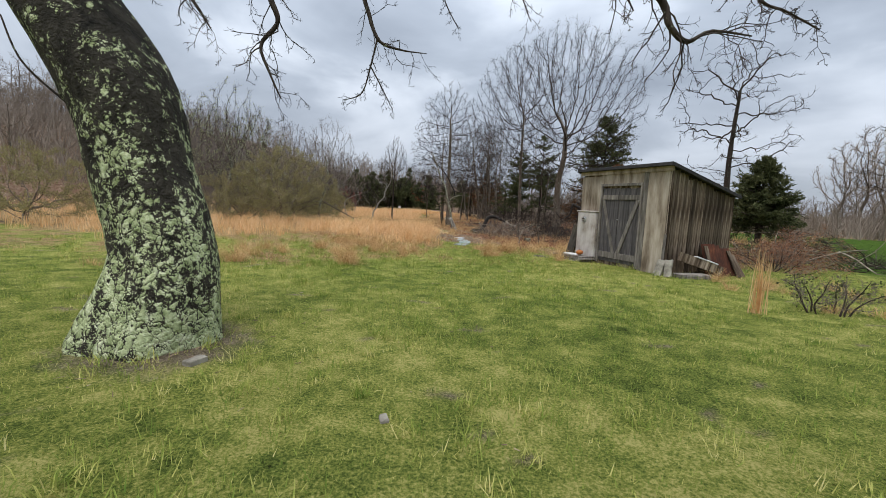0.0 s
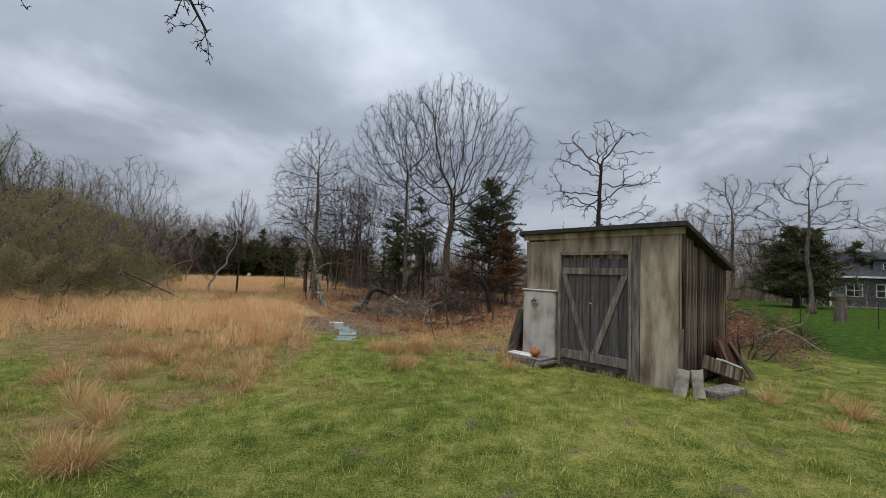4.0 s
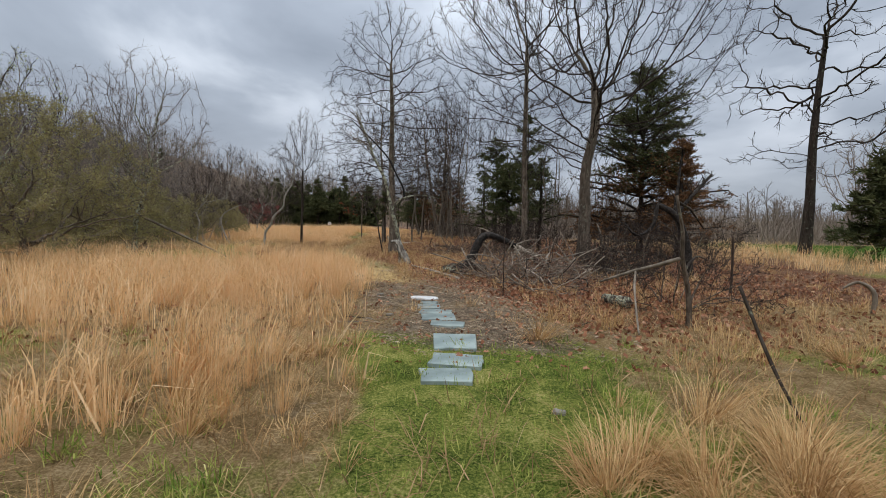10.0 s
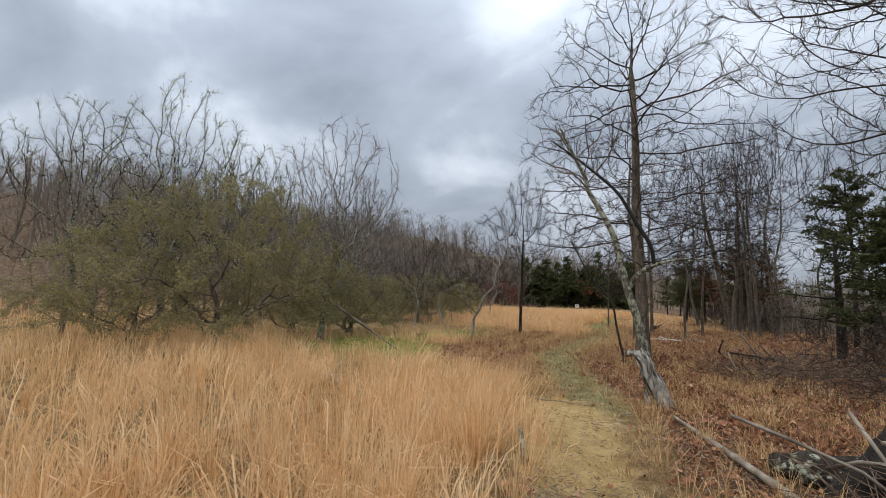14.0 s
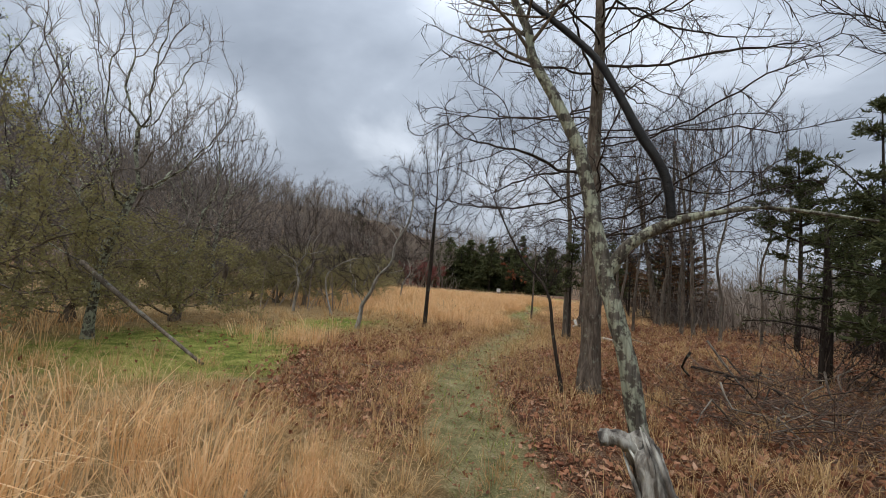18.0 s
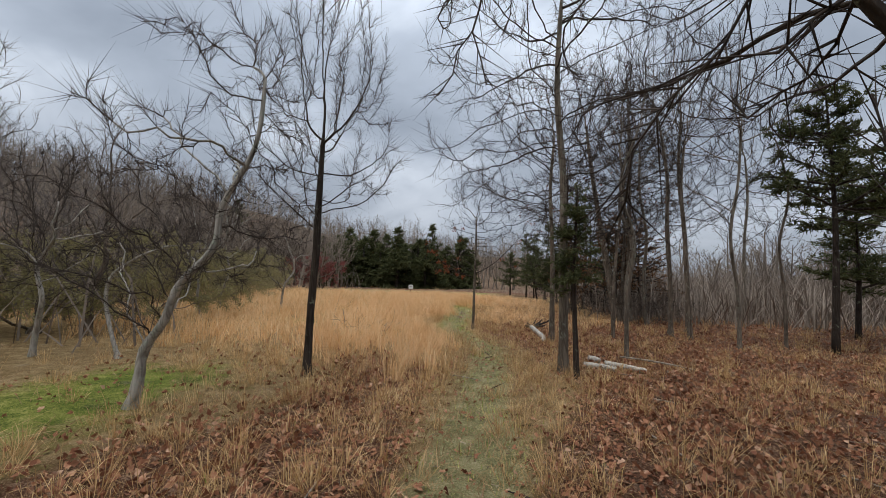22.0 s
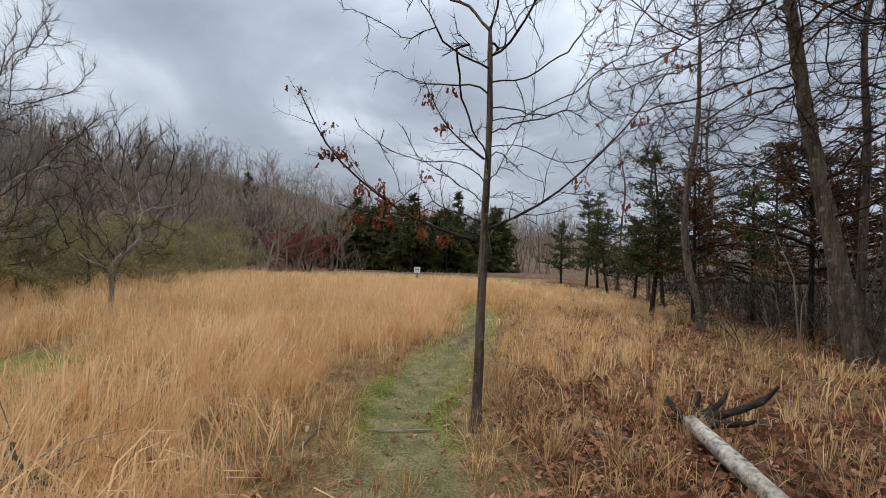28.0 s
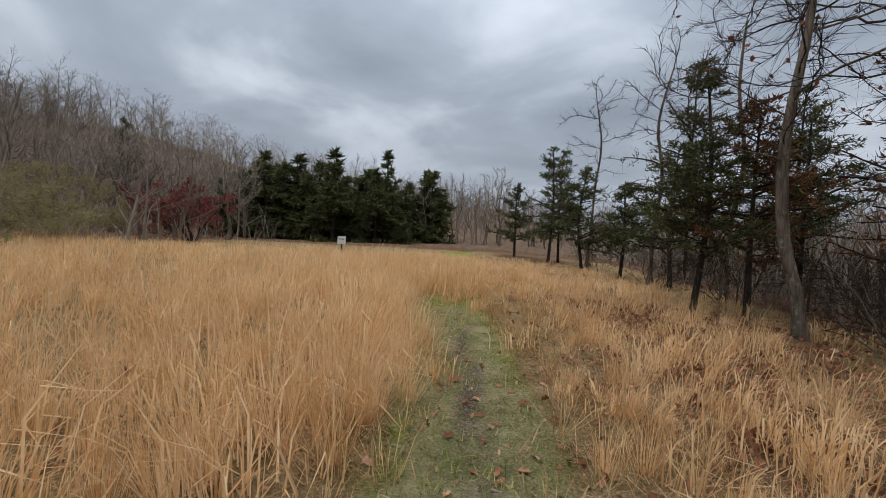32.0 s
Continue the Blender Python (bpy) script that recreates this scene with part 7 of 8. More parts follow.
def brush_pile(label, centre, rx, ry, h, count, seed, length=(0.9, 2.3), thick=(0.008, 0.03), twigs=500, main=(1, 0.25)):
    r = rnd(seed)
    top = thing("brush_pile", label, "brush pile", m=pose(*centre))
    for i in range(count):
        a, rr = r.random() * 6.283, math.sqrt(r.random())
        x, y = rx * rr * math.cos(a), ry * rr * math.sin(a)
        zc = h * (1 - rr**1.5) * r.uniform(0.15, 1.0) + 0.04
        d = np.array([r.normal(0, main[0]), r.normal(0, main[1] * 2.4), r.normal(0.0, 0.45)])
        d /= np.linalg.norm(d)
        L = r.uniform(*length)
        c = np.array([x, y, zc])
        p = [c - d * L / 2, c - d * L * 0.15 + r.normal(0, 0.11, 3), c + d * L * 0.2 + r.normal(0, 0.12, 3), c + d * L / 2 + r.normal(0, 0.16, 3)]
        for q in p:
            q[2] = max(q[2], 0.015)
        rad = r.uniform(*thick)
        P, R = smooth_line(p, [rad, rad * 0.85, rad * 0.65, rad * 0.3], 7)
        link("stick", tube_mesh("stick", P, R, 6, 0.08, i), DEADWOOD if r.random() < 0.55 else BARK_PALE if r.random() < 0.6 else BARK_DARK, top)
    m = twigs
    a, rr = r.random(m) * 6.283, np.sqrt(r.random(m))
    s = np.stack([rx * 1.1 * rr * np.cos(a), ry * 1.1 * rr * np.sin(a), h * (1 - rr**1.5) * r.uniform(0.0, 1.1, m) + 0.03], -1)
    P, R = branch_lines(r, s, r.standard_normal((m, 3)) * np.array([1, 0.6, 0.35]), r.uniform(0.3, 1.0, m), r.uniform(0.003, 0.008, m), 5, 0.25, 0.0, 0.4)
    P[:, :, 2] = np.maximum(P[:, :, 2], 0.01)
    v, q = tube_arrays(P, R, 3)
    tagged(link("twig_tangle", mesh_from("twig_tangle", v, q, None, True), REDTWIG if seed % 2 else TWIG, top), kind="stuff")


brush_pile("heap of bare dead branches and twigs beside the path", at(3.75, 22.70), 1.45, 0.95, 0.55, 85, 401, length=(0.6, 1.9), thick=(0.006, 0.022), twigs=650)
brush_pile("loose dead branches and sticks spilling from the heap towards the path", at(3.75, 21.30), 0.8, 0.8, 0.18, 22, 407, length=(0.4, 1.3), thick=(0.006, 0.016), twigs=110)
brush_pile("tangle of grey dead branches at the wood's edge", at(6.05, 24.28), 1.2, 0.9, 0.5, 34, 402, length=(0.6, 1.7), thick=(0.005, 0.02), twigs=700)
brush_pile("low scatter of dead branches on the leaf litter", at(2.88, 28.96), 2.2, 1.4, 0.2, 26, 403, length=(0.5, 1.5), thick=(0.006, 0.018), twigs=900)
brush_pile("dead branches lying in the tall grass", at(-6.26, 37.09), 1.0, 0.7, 0.25, 9, 405, length=(0.6, 1.6), thick=(0.005, 0.012), twigs=50)
for n, (x, y, h) in enumerate(((-0.7, 44.6, 1.2), (0.5, 46.2, 1.5), (-0.5, 48.6, 1.3), (-1.2, 50.8, 1.2), (1.2, 43.4, 1.4), (-2.0, 53.6, 1.2), (1.8, 48.6, 1.5), (0.4, 51.5, 1.5))):
    c = copy_thing(brush, pose(*at(x, y), 0, 0, n * 77.0))
    c.scale = (0.95, 0.95, h / 1.6)
brush_pile("low scatter of dead sticks among the trees", at(3.0, 31.5), 2.4, 1.8, 0.2, 26, 405, length=(0.5, 1.8), twigs=300)

# hooked dead trunk beyond the pile
hk = thing("hooked_trunk", "dark crooked dead trunk with a hanging hooked branch", "dead tree", m=pose(*at(7.65, 23.49)))
o = Vector(at(7.65, 23.49))
for nm, pts, rr in (("trunk", ((0, 0, -0.1), (7.49, 23.50, 0.90), (7.21, 23.49, 1.47), (6.79, 23.46, 1.70)), (0.10, 0.085, 0.075, 0.06)), ("branch", ((6.79, 23.46, 1.70), (6.69, 23.44, 1.20), (6.33, 23.40, 0.98), (6.02, 23.38, 1.26)), (0.05, 0.04, 0.032, 0.02)), ("branch", ((7.21, 23.49, 1.47), (7.32, 23.55, 2.81)), (0.05, 0.012)), ("branch", ((7.21, 23.49, 1.47), (8.06, 23.60, 2.43)), (0.05, 0.03))):
    Q = [tuple(p) if p == (0, 0, -0.1) else tuple(Vector(p) - o) for p in pts]
    P, R = smooth_line(Q, rr, 14)
    link(nm, tube_mesh(nm, P, R, 9, 0.08, 3), CHARRED, hk)
r = rnd(410)
s, w, ln, rad = sprout(r, P[None], R[None], 10, 0.1, 55, 15, 0.5, 0.4)
P1, R1 = branch_lines(r, s, w, ln, rad, 6, 0.25, 0.03, 0.4)
s, w, ln, rad = sprout(r, P1, R1, 6, 0.1, 50, 15, 0.6, 0.6)
P2, R2 = branch_lines(r, s, w, ln, rad, 5, 0.25, 0.0, 0.4)
v, q, t = merge([(*tube_arrays(P1, R1, 4), None), (*tube_arrays(P2, R2, 3), None)])
link("twig_spray", mesh_from("twig_spray", v, q, t, True), TWIG, hk)

stick_thing("leaning_stick", "long thin dead branch leaning out of the brush", "stick", [at(4.31, 15.97, 0.0), (4.23, 16.17, 0.32), (4.17, 16.47, 0.83)], [0.007, 0.010, 0.012], BARK_DARK, sides=6)
stick_thing("fallen_log", "lichened grey log lying in dry grass", "log", [at(4.52, 20.16, 0.07), at(4.59, 19.82, 0.09), at(4.67, 19.62, 0.1)], [0.06, 0.085, 0.09], BARK_LICHEN, seed=9)
stick_thing("lichened_branch", "pale lichened branch lying along the path", "branch", [at(0.18, 22.07, 0.04), at(-0.51, 23.14, 0.06), at(-1.64, 24.27, 0.12)], [0.035, 0.03, 0.012], BARK_LICHEN, seed=10)
stick_thing("dead_pole", "grey dead pole leaning across the tall grass", "pole", [at(-5.18, 26.23, 0.02), (-6.49, 25.89, 0.71), (-7.64, 25.64, 1.31)], [0.02, 0.035, 0.045], BARK_PALE, seed=11)
stick_thing("crooked_branch", "bleached crooked branch curving up from the ground", "branch", [at(8.14, 19.66, 0.02), at(8.14, 19.66, 0.32), (8.14 - 0.18, 19.66 + 0.05, 0.46), (8.14 - 0.35, 19.66 + 0.1, 0.36)], [0.03, 0.028, 0.024, 0.012], DEADWOOD)
stick_thing("fallen_branch", "long bare branch lying on the leaf litter", "branch", [at(2.2, 22.2, 0.03), at(1.5, 23.4, 0.05), at(0.9, 24.4, 0.04)], [0.035, 0.03, 0.018], DEADWOOD, seed=12)

for n, (x, y, h) in enumerate(((5.49, 19.92, 1.4), (5.55, 23.52, 1.2), (5.59, 21.95, 1.5))):
    shrub("drooping tangle of dead twigs on the brush pile", "undergrowth", at(x, y), h, 1.2, 480 + n, 0, 0.03, 11, name="brush", dense=4, minr=0.0035)

for n, (pts, r0) in enumerate(([[(2.88, 21.40, -0.29), (3.18, 21.86, -0.06), (3.89, 22.51, 0.33)], 0.02], [[(3.50, 21.62, -0.21), (4.06, 22.04, -0.00), (4.62, 22.46, 0.45), (5.32, 22.80, 0.75)], 0.017], [[(3.89, 22.51, 0.29), (4.61, 22.76, 0.52), (5.33, 23.01, 0.67)], 0.02], [[(3.38, 21.49, -0.30), (3.88, 22.10, 0.22), (4.26, 22.59, 0.93)], 0.012], [[(3.82, 21.79, -0.11), (4.41, 22.31, 0.29), (5.15, 22.87, 0.49)], 0.016])):
    stick_thing("dead_branch", "pale dead branch sticking out of the brush pile", "branch", pts, list(np.linspace(r0, r0 * 0.35, len(pts))), DEADWOOD, "brush pile branches", 7, 0.08, 30 + n)

bt = thing("broken_trunk", "thin broken dead trunk leaning beside the brush", "dead tree", m=pose(*at(5.02, 18.62)))
o = Vector(at(5.02, 18.62))
for nm, pts, rr, mt in (("trunk", ((5.02, 18.62, -0.1), (4.97, 18.58, 0.40), (4.84, 18.51, 0.85), (4.80, 18.46, 1.15), (4.68, 18.40, 1.58)), (0.036, 0.032, 0.028, 0.022, 0.014), BARK), ("branch", ((4.84, 18.51, 0.86), (4.62, 18.70, 0.74), (4.38, 18.92, 0.62), (4.11, 19.17, 0.46)), (0.026, 0.024, 0.02, 0.012), DEADWOOD), ("branch", ((4.45, 18.86, 0.65), (4.30, 18.50, 0.45), (4.22, 18.14, 0.02)), (0.014, 0.013, 0.01), DEADWOOD), ("branch", ((4.72, 18.42, 1.50), (4.95, 18.6, 1.42), (5.2, 18.75, 1.2)), (0.02, 0.014, 0.006), BARK_DARK), ("branch", ((4.88, 18.54, 0.7), (5.15, 18.8, 0.85), (5.4, 19.0, 0.8)), (0.018, 0.012, 0.005), BARK_DARK)):
    P, R = smooth_line([tuple(Vector(p) - o) for p in pts], rr, 14)
    link(nm, tube_mesh(nm, P, R, 8, 0.09, len(pts)), mt, bt)

# posts
stick_thing("fence_post", "rusty iron fence post in the rough grass", "post", [at(7.09, 21.14, -0.1), at(7.09, 21.14, 0.6), (7.06, 21.13, 1.06)], [0.02, 0.02, 0.02], IRON, sides=6, jitter=0.0)
stick_thing("iron_rod", "thin rusty iron rod beside the brush pile", "rod", [at(2.95, 20.51, -0.1), at(2.95, 20.51, 0.45), at(2.95, 20.51, 0.95)], [0.009, 0.009, 0.008], IRON, sides=6, jitter=0.0)

# sign on the meadow
sg = thing("sign", "small pale square sign on a thin post in the meadow", "sign", m=pose(-11.08, 54.43, float(gz(-11.08, 54.43)), 0, 0, 10))
zs = 0.74 + 0.02 - float(gz(-11.08, 54.43))
part("post", box(0.06, 0.05, zs + 0.1, 0.006, (0, 0.03, -0.05)), BARK_DARK, sg)
part("panel", box(0.30, 0.016, 0.30, 0.004, (0, 0, zs - 0.13)), SNOWBOARD, sg, "pale blank panel")
part("text_bar", box(0.2, 0.004, 0.03, 0.0, (0, -0.0105, zs + 0.05)), RUST, sg)

# birch logs
for n, (a, b_, rr) in enumerate((((-1.30, 35.72), (-1.14, 35.55), 0.055), ((-1.06, 35.37), (-0.50, 34.92), 0.05), ((-1.44, 35.13), (-0.94, 34.95), 0.05))):
    stick_thing("birch_log", "white fallen birch log on brown leaves", "log", [at(*a, rr), at((a[0] + b_[0]) / 2, (a[1] + b_[1]) / 2 + 0.02, rr), at(*b_, rr)], [rr, rr, rr * 0.8], BIRCH, "birch logs", 10, 0.04, n)
stick_thing("fallen_branch", "thin pale branch across the birch logs", "branch", [at(-0.76, 35.75, 0.12), at(-0.14, 35.66, 0.08), at(0.35, 35.38, 0.04)], [0.016, 0.018, 0.01], DEADWOOD)
bl = thing("fallen_birch", "fallen white birch stem beside the young oak", "log", "birch logs", m=pose(*at(-2.49, 39.96, 0.09)))
o = Vector(at(-2.49, 39.96, 0.09))
P, R = smooth_line([(0, 0, 0), tuple((Vector(at(-2.16, 38.26, 0.07)) - o)), tuple(Vector(at(-2.15, 37.64, 0.06)) - o)], [0.065, 0.06, 0.045], 12)
link("stem", tube_mesh("stem", P, R, 10, 0.05, 3), BIRCH, bl)
for k, d in enumerate(((0.62, 0.12, 0.34), (0.3, 0.2, 0.24), (-0.14, 0.25, 0.12), (-0.2, 0.1, 0.02), (0.24, 0.05, 0.03), (0.1, 0.22, 0.2), (0.42, -0.05, 0.1))):
    P, R = smooth_line([(0, 0, 0), (d[0] * 0.45, d[1] * 0.5, d[2] * 0.3), (d[0] * 0.8, d[1] * 0.8, d[2] * 0.6), d], [0.055, 0.03, 0.022, 0.009], 10)
    link("root", tube_mesh("root", P, R, 7, 0.16, k), CHARRED, bl, "dark broken root")

# sticks strewn over the path and litter
r = random.Random(77)
for n in range(70):
    y = r.uniform(Y_STONE - 2, Y_LEAFY + 1)
    x = float(trail_x(y)) + r.uniform(-1.6, 3.2)
    L, a = r.uniform(0.15, 0.7), r.uniform(0, 6.28)
    dx, dy = L * math.cos(a), L * math.sin(a)
    stick_thing("stick", "dead stick lying on the ground", "stick", [at(x, y, 0.015), at(x + dx * 0.5 + r.uniform(-0.04, 0.04), y + dy * 0.5, 0.022), at(x + dx, y + dy, 0.012)], [0.009, 0.008, 0.004], DEADWOOD if n % 3 else BARK_DARK, "strewn sticks", 5, 0.05, n, 6)
for n, (x, y, s) in enumerate(((2.2, 12.9, 0.05), (2.45, 12.75, 0.04), (1.75, 4.65, 0.09), (3.4, 4.2, 0.05), (2.9, 16.2, 0.05), (1.3, 18.9, 0.06), (0.9, 20.3, 0.07), (2.7, 20.4, 0.05))):
    loose("pebble", "small grey stone lying in the grass", "stone", flat_stone(s * 1.6, s, s * 0.5, 500 + n), STONE, pose(*at(x, y, -0.004), 0, 0, n * 40), "pebbles")

# ---- by the shed and the far lawn ----
def reed_clump(label, place, count, h, seed, spread=0.12):
    rr = rnd(seed)
    a = rr.random(count) * 6.283
    rad = np.abs(rr.normal(0, spread, count))
    base = np.stack([rad * np.cos(a), rad * np.sin(a), np.full(count, -0.02)], -1)
    v, q, t = strips(rr, base, h * rr.uniform(0.55, 1.1, count), rr.uniform(0.006, 0.012, count), np.abs(rr.normal(0.0, 0.07, count)), rr.uniform(0, 0.15, count))
    tagged(link("reed_clump", mesh_from("reed_clump", v, q, t), TALL_GRASS, m=pose(*place)), label, "grass")


def flopped_clump(place, count, h, seed):
    rr = rnd(seed)
    a = rr.random(count) * 6.283
    side = rr.random() * 6.283
    rad = np.abs(rr.normal(0, 0.07, count))
    base = np.stack([rad * np.cos(a), rad * np.sin(a), np.full(count, -0.01)], -1)
    way = unit(np.stack([np.cos(a) + 0.9 * math.cos(side), np.sin(a) + 0.9 * math.sin(side), np.zeros(count)], -1))
    v, q, t = strips(rr, base, h * rr.uniform(0.5, 1.15, count), rr.uniform(0.003, 0.006, count), np.abs(rr.normal(0.75, 0.3, count)), rr.uniform(0.3, 1.1, count), way)
    tagged(link("grass_clump", mesh_from("grass_clump", v, q, t), TUFT, m=pose(*place)), "flopped clump of dry tan grass on the rough lawn", "grass", "flopped grass clumps", kind="stuff")


g = rnd(424)
for n in range(30):
    # matted heaps beside the path's start, and the rough strip before the tall grass
    x, y = (3.55 + g.normal(0, 0.32), 15.4 + g.normal(0, 0.28)) if n < 12 else (-0.9 + g.uniform(-1.3, 1.5), 14.8 + g.uniform(-1.5, 1.6))
    flopped_clump(at(x, y), 260, g.uniform(0.35, 0.55), 600 + n)
g = rnd(425)
spots = [(3.79, 16.12), (0.78, 13.98), (0.78, 17.15)]
for n in range(44):
    y = 9.5 + 8.5 * g.random()
    d = (1.0 + 3.6 * g.random() ** 1.3) * (-1 if g.random() < 0.68 else 1)
    if d < 0 or y > 13.5:
        spots.append((float(trail_x(y)) + d, y))
for n, (x, y) in enumerate(spots):
    flopped_clump(at(x, y), 190, g.uniform(0.32, 0.62), 900 + n)
reed_clump("upright clump of pale dry reeds on the lawn's edge", at(7.51, 8.40), 80, 0.95, 420, 0.05)
for n, (x, y) in enumerate(((8.9, 10.9), (9.6, 8.2), (10.6, 10.2), (8.4, 11.6))):
    flopped_clump(at(x, y), 160, 0.45, 430 + n)
for n in range(24):
    x, y = 7.4 + 4.6 * g.random(), 6.4 + 6.0 * g.random()
    flopped_clump(at(x, y), 110, g.uniform(0.22, 0.42), 960 + n)
shrub("low thorny bush with dark leathery leaves", "lawn shrubs", at(8.54, 8.62), 0.7, 0.6, 440, 260, 0.04, 8, NEEDLE, minr=0.003)
for n, (x, y) in enumerate(((12.2, 16.6), (13.8, 18.2), (11.6, 15.3), (15.2, 19.6), (10.9, 14.5))):
    shrub("reddish-brown bramble heap behind the shed", "brambles", at(x, y), 0.9, 1.3, 450 + n, 4500, 0.03, 9, LITTER, name="bramble", low=0.4, dense=3)
brush_pile("brown heap of cut brush behind the shed", at(13.2, 17.4), 2.6, 1.6, 1.1, 45, 460, twigs=900)
r = random.Random(9)
loose("scrap_board", "grey splintered board lying in the grass", "board", box(0.42, 0.11, 0.02, 0.004, rough=0.006, seed=3), TRIMWOOD, pose(*at(4.88, 14.45, 0.005), 0, 0, -20), "scrap boards")
loose("scrap_board", "grey splintered board lying in the grass", "board", box(0.36, 0.07, 0.02, 0.004, rough=0.006, seed=4), DEADWOOD, pose(*at(4.88, 14.45, 0.027), 0, 0, -34), "scrap boards")
bm = bmesh.new()
bmesh.ops.create_grid(bm, x_segments=12, y_segments=8, size=0.5)
rr_ = random.Random(91)
for v in bm.verts:
    v.co = Vector((v.co.x * 0.36 + rr_.uniform(-0.012, 0.012), v.co.y * 0.24 + rr_.uniform(-0.012, 0.012), max(0.005, 0.03 + rr_.uniform(-0.03, 0.035))))
loose("tarp", "crumpled blue-grey tarpaulin scrap in the grass", "tarp", bm, TARP, pose(*at(5.52, 15.61, 0.0), 0, 0, 15))

SHINGLE = simple("grey_shingles", [(0.3, (0.085, 0.088, 0.092)), (0.7, (0.19, 0.19, 0.19))], 4, 7, 0.9, 0.1, 0.5, 0.01, stretch=(1, 1, 4))
ROOF_GREY = simple("asphalt_shingles", [(0.3, (0.035, 0.037, 0.042)), (0.7, (0.085, 0.085, 0.09))], 6, 7, 0.9, 0.1, 0.5, 0.01)
WHITE = simple("white_house_paint", [(0.3, (0.66, 0.66, 0.64)), (0.7, (0.8, 0.8, 0.79))], 3, 4, 0.55, 0.3, 0.1, 0.002, vary=0.03)
GLASS = simple("dark_window_glass", [(0.3, (0.02, 0.024, 0.03)), (0.7, (0.05, 0.055, 0.065))], 2, 2, 0.12, 0.6, 0.0, vary=0.1)


def window(parent, x, z, w, h, y=-0.02):
    win = part("window", box(w, 0.05, h, 0.004, (x, y + 0.02, z)), WHITE, parent)
    for i in (-1, 1):
        for j in (0, 1):
            part("pane", box(w * 0.40, 0.012, h * 0.41, 0.0, (x + i * w * 0.225, y - 0.012, z + h * (0.06 + 0.47 * j))), GLASS, win)


def house():
    H = thing("house", "grey shingled cottage with a dark roof and white windows", "house", m=pose(*at(42.19, 32.13), 0, 0, -54.5))
    w, d, h = 13.0, 7.0, 2.55
    part("wall", box(w, d, h, 0.02, (w / 2 - 4.0, d / 2, -0.1)), SHINGLE, H)
    part("foundation", box(w + 0.04, d + 0.04, 0.25, 0.01, (w / 2 - 4.0, d / 2, -0.14)), STONE, H)
    part("roof", prism([(-0.35, 0), (d + 0.35, 0), (d / 2, 2.2)], w + 0.6, 0.02), ROOF_GREY, H, m=Matrix.Translation((w - 3.7, 0, h - 0.12)) @ pose(0, 0, 0, 0, 0, 90))
    part("eave_trim", box(w + 0.5, 0.05, 0.14, 0.01, (w / 2 - 4.0, -0.33, h - 0.2)), WHITE, H)
    part("corner_trim", box(0.14, 0.06, h, 0.01, (-4.0, -0.02, -0.05)), WHITE, H)
    for x in (-2.6, -0.9, 1.1, 3.4, 5.6):
        window(H, x, 0.85, 1.0, 1.05)
    part("dormer", box(1.8, 2.4, 0.9, 0.01, (-0.6, 1.9, h + 0.35)), SHINGLE, H)
    window(H, -0.6, h + 0.5, 0.75, 0.55, 0.68)
    part("dormer_roof", box(2.1, 2.8, 0.08, 0.01, (-0.6, 1.85, h + 1.27)), ROOF_GREY, H)


house()
for text, x, y, h, r0, w, seed, mat in (("stout bare oak on the far lawn", 34.78, 39.59, 12.0, 0.38, 5.2, 601, BARK), ("pale slender bare oak on the far lawn", 28.48, 27.53, 9.8, 0.2, 3.6, 602, BARK_PALE), ("large bare oak beside the far lawn", 27.74, 17.50, 11.0, 0.3, 5.0, 603, BARK_DARK), ("bare oak behind the cottage", 57.20, 40.55, 11.5, 0.3, 5.0, 604, BARK)):
    crown_tree("lawn_oak", text, "lawn trees", at(x, y), h, r0, h * 0.26, w, seed, mat, "spread", 900, 0.36, 0.010, (-0.3, 0), 0.7, 0.15, 0.28, 0.06, limbs=14, spike=0.6)
conifer("lawn_evergreen", "broad dark evergreen on the far lawn", "evergreens", at(33.49, 32.71), 5.8, 3.2, 605, n_boughs=100, per=90, base=0.08, card=0.4, trunk_r=0.3)
stick_thing("lawn_stump", "tall weathered stump on the far lawn", "stump", [at(24.77, 23.13, -0.1), at(24.77, 23.13, 0.7), at(24.77, 23.13, 1.3)], [0.28, 0.22, 0.2], BARK_PALE, sides=12, jitter=0.1)
F = [at(20.94, 21.80), at(23.00, 20.41), at(24.63, 19.09)]
for p in F:
    stick_thing("fence_post", "thin dark fence post on the lawn", "post", [(p[0], p[1], p[2] - 0.1), (p[0], p[1], p[2] + 0.6), (p[0] + 0.03, p[1], p[2] + 1.25)], [0.022, 0.022, 0.02], IRON, "lawn fence posts", 6, 0.0)
for a, b_ in zip(F, F[1:]):
    for hh in (0.45, 0.8, 1.12):
        stick_thing("fence_wire", "thin sagging fence wire", "wire", [(a[0], a[1], a[2] + hh), ((a[0] + b_[0]) / 2, (a[1] + b_[1]) / 2, (a[2] + b_[2]) / 2 + hh - 0.05), (b_[0], b_[1], b_[2] + hh)], [0.004, 0.004, 0.004], IRON, "lawn fence wires", 4, 0.0)


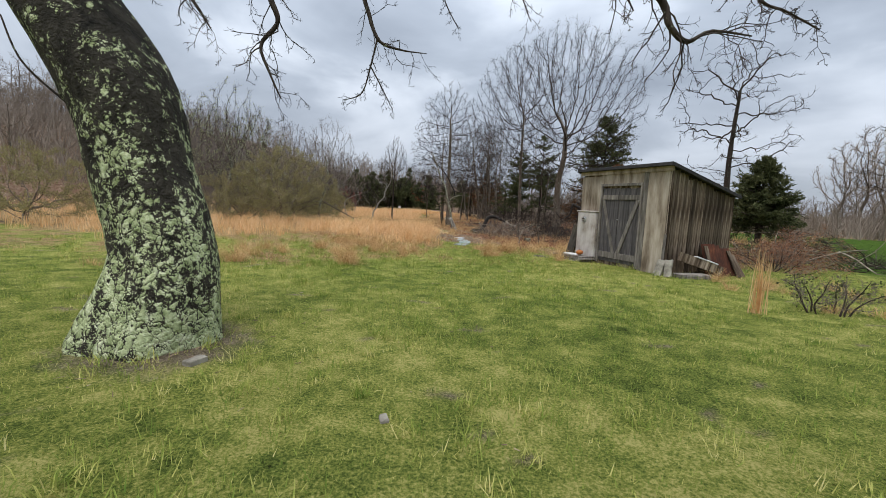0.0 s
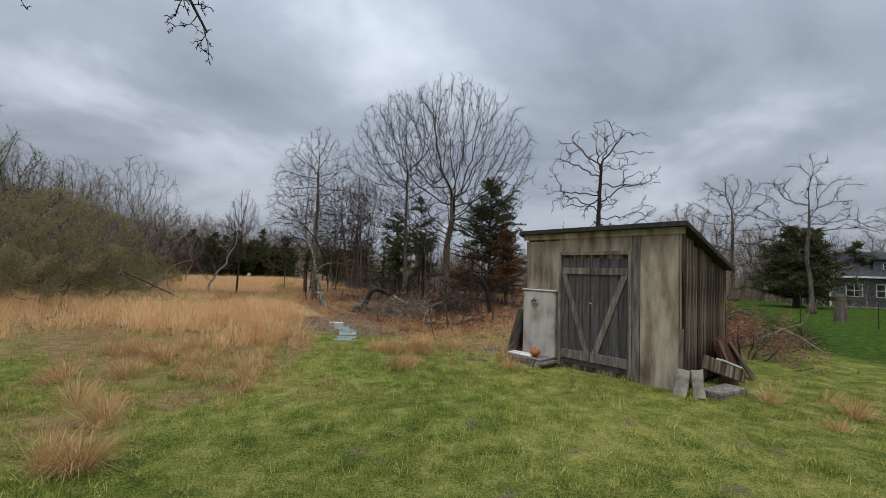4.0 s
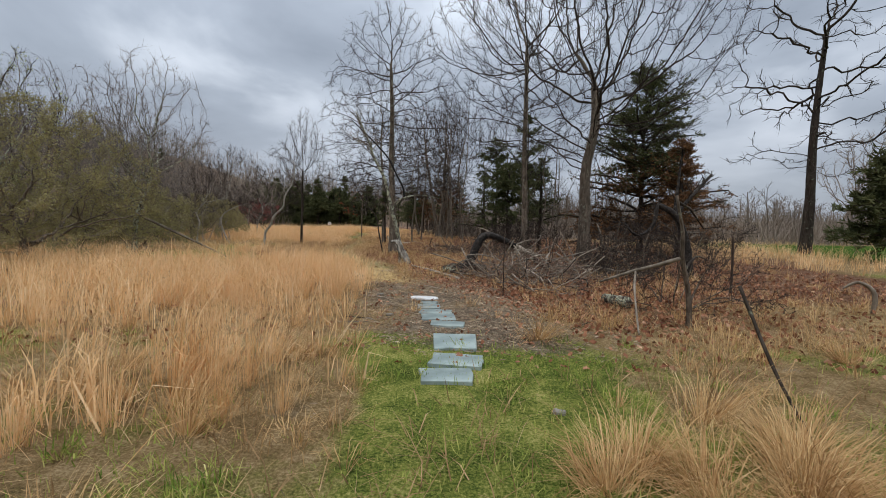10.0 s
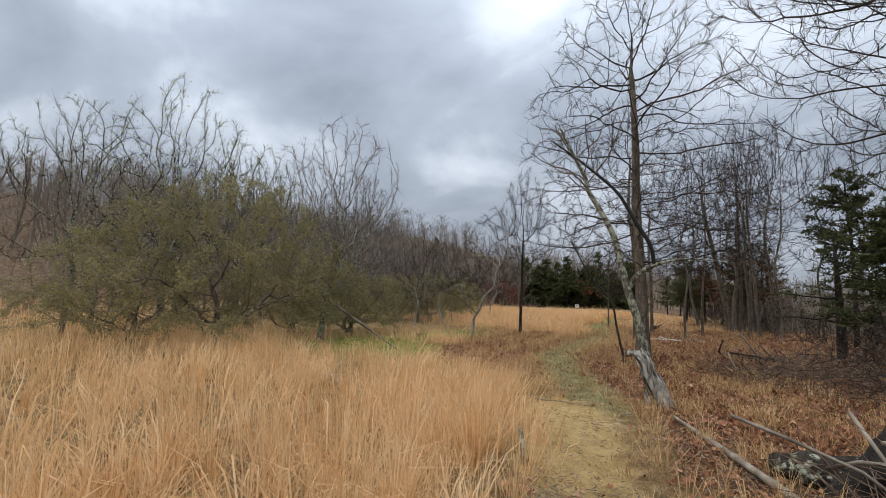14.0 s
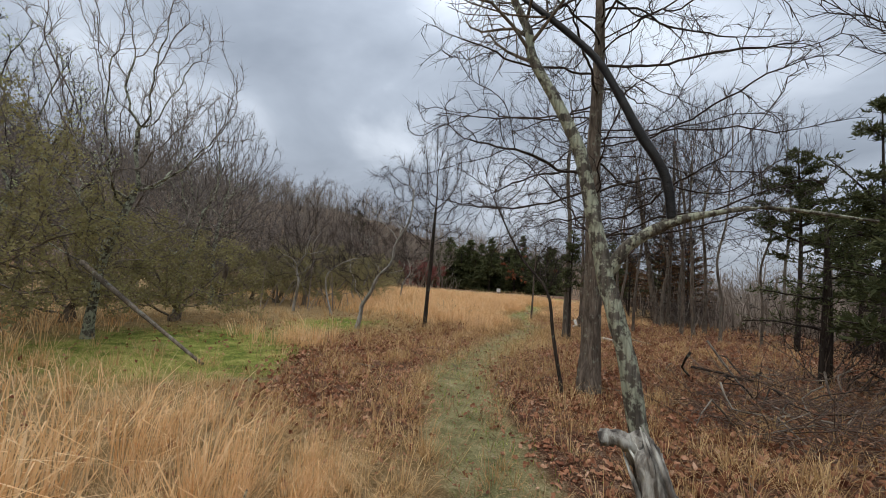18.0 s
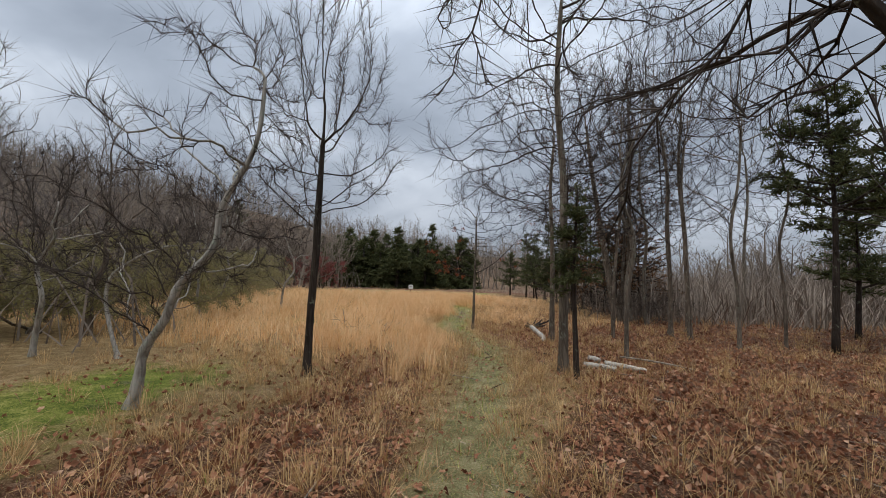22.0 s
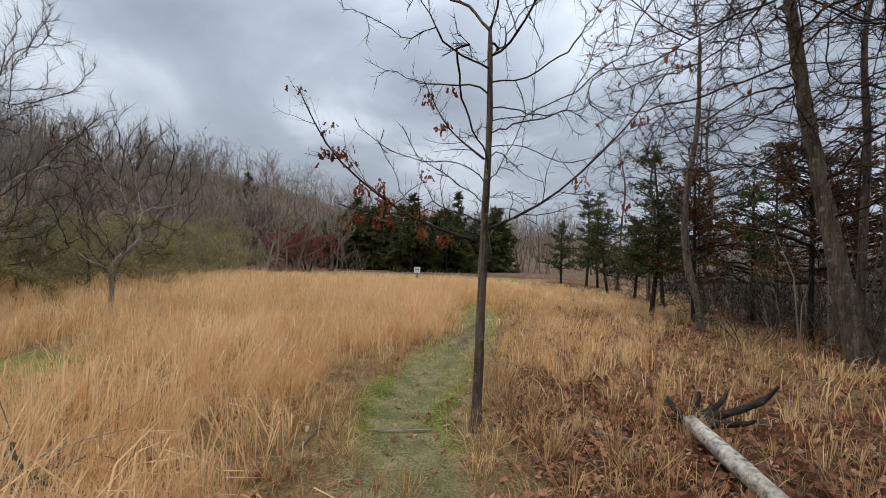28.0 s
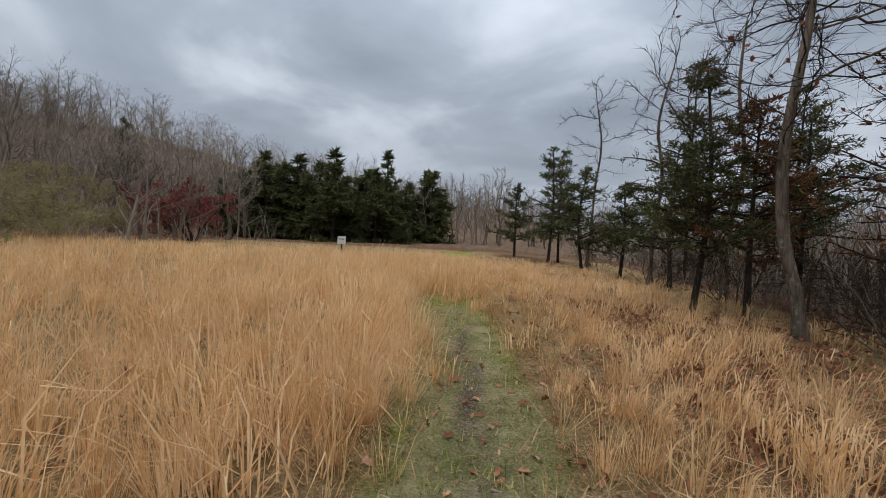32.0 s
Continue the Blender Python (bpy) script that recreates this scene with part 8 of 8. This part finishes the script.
# the small oak's long low boughs and the brown leaves that still hang on it
def low_boughs():
    oak = [ob for ob in scene.objects if ob.name.startswith("oak_sapling") and "meadow" in ob.get("label", "")][0]
    o = Vector(oak.matrix_basis.translation)
    rr = rnd(700)
    lines = []
    for pts, rad in (([(-4.14, 39.38, 1.52), (-4.75, 39.30, 1.74), (-5.34, 39.09, 2.22), (-5.65, 38.95, 2.80)], [0.014, 0.011, 0.008, 0.004]),
                     ([(-4.75, 39.30, 1.74), (-5.0, 39.05, 1.74), (-5.2, 38.95, 1.79)], [0.007, 0.005, 0.003]),
                     ([(-4.12, 39.38, 1.6), (-3.6, 39.8, 1.95), (-3.0, 40.1, 2.6), (-2.6, 40.2, 3.2)], [0.014, 0.010, 0.007, 0.003]),
                     ([(-4.12, 39.38, 2.2), (-4.6, 39.8, 2.65), (-5.0, 40.1, 3.3)], [0.011, 0.007, 0.003])):
        P, R = smooth_line([tuple(Vector(p) - o) for p in pts], rad, 12)
        link("limb", tube_mesh("limb", P, R, 7, 0.05, 3), BARK_DARK, oak)
        lines.append((P, R))
    P, R = np.stack([a for a, _ in lines]), np.stack([b for _, b in lines])
    s, w, ln, rad = sprout(rr, P, R, 16, 0.12, 50, 14, 0.26, 0.4, minr=0.0018)
    P1, R1 = branch_lines(rr, s, w, ln, rad, 5, 0.2, 0.05, 0.4)
    s, w, ln, rad = sprout(rr, P1, R1, 5, 0.2, 48, 14, 0.5, 0.6, minr=0.0013)
    P2, R2 = branch_lines(rr, s, w, ln, rad, 4, 0.2, 0.05, 0.5)
    v, q, t = merge([(*tube_arrays(P1, R1, 4), None), (*tube_arrays(P2, R2, 3), None)])
    tagged(link("twig_fan", mesh_from("twig_fan", v, q, t, True), TWIG, oak), kind="stuff")
    ends = P1[:, -1]
    spots = np.concatenate([ends[rr.choice(len(ends), 16, replace=False)], P[0][[2, 3, 5, 6, 8]] - np.array([0, 0, 0.07]), P[0][[3, 5, 7]] + np.array([0, 0, 0.08]), P[1][[3, 7]] - np.array([0, 0, 0.05]), P[2][[5, 8]] - np.array([0, 0, 0.06]), P[3][[6, 9]] - np.array([0, 0, 0.05])])
    for n, c in enumerate(spots):
        m = int(rr.integers(4, 9)) if n < 16 else int(rr.integers(12, 22))
        p = c + rr.normal(0, 0.035, (m, 3)) * np.array([1, 1, 0.7])
        d = unit(rr.normal(0, 0.5, (m, 3)) + np.array([0, 0, -1.0]))
        s = unit(np.cross(d, rr.standard_normal((m, 3))))
        up = np.cross(s, d)
        L = rr.uniform(0.04, 0.075, m)[:, None]
        outline = [(0, 0, 0), (0.3, 0.22, 0.3), (0.5, 0.12, 0.1), (0.72, 0.26, 0.4), (1, 0, 0), (0.72, -0.26, 0.4), (0.5, -0.12, 0.1), (0.3, -0.22, 0.3)]
        tris = [(0, 1, 7), (1, 2, 6), (1, 6, 7), (2, 3, 5), (2, 5, 6), (3, 4, 5)]
        for i in range(m):
            v = np.stack([p[i] + d[i] * L[i] * f + s[i] * L[i] * g_ + up[i] * L[i] * h * 0.5 for f, g_, h in outline])
            link("leaf", mesh_from("leaf", v, None, tris), OAKLEAF, oak)


low_boughs()
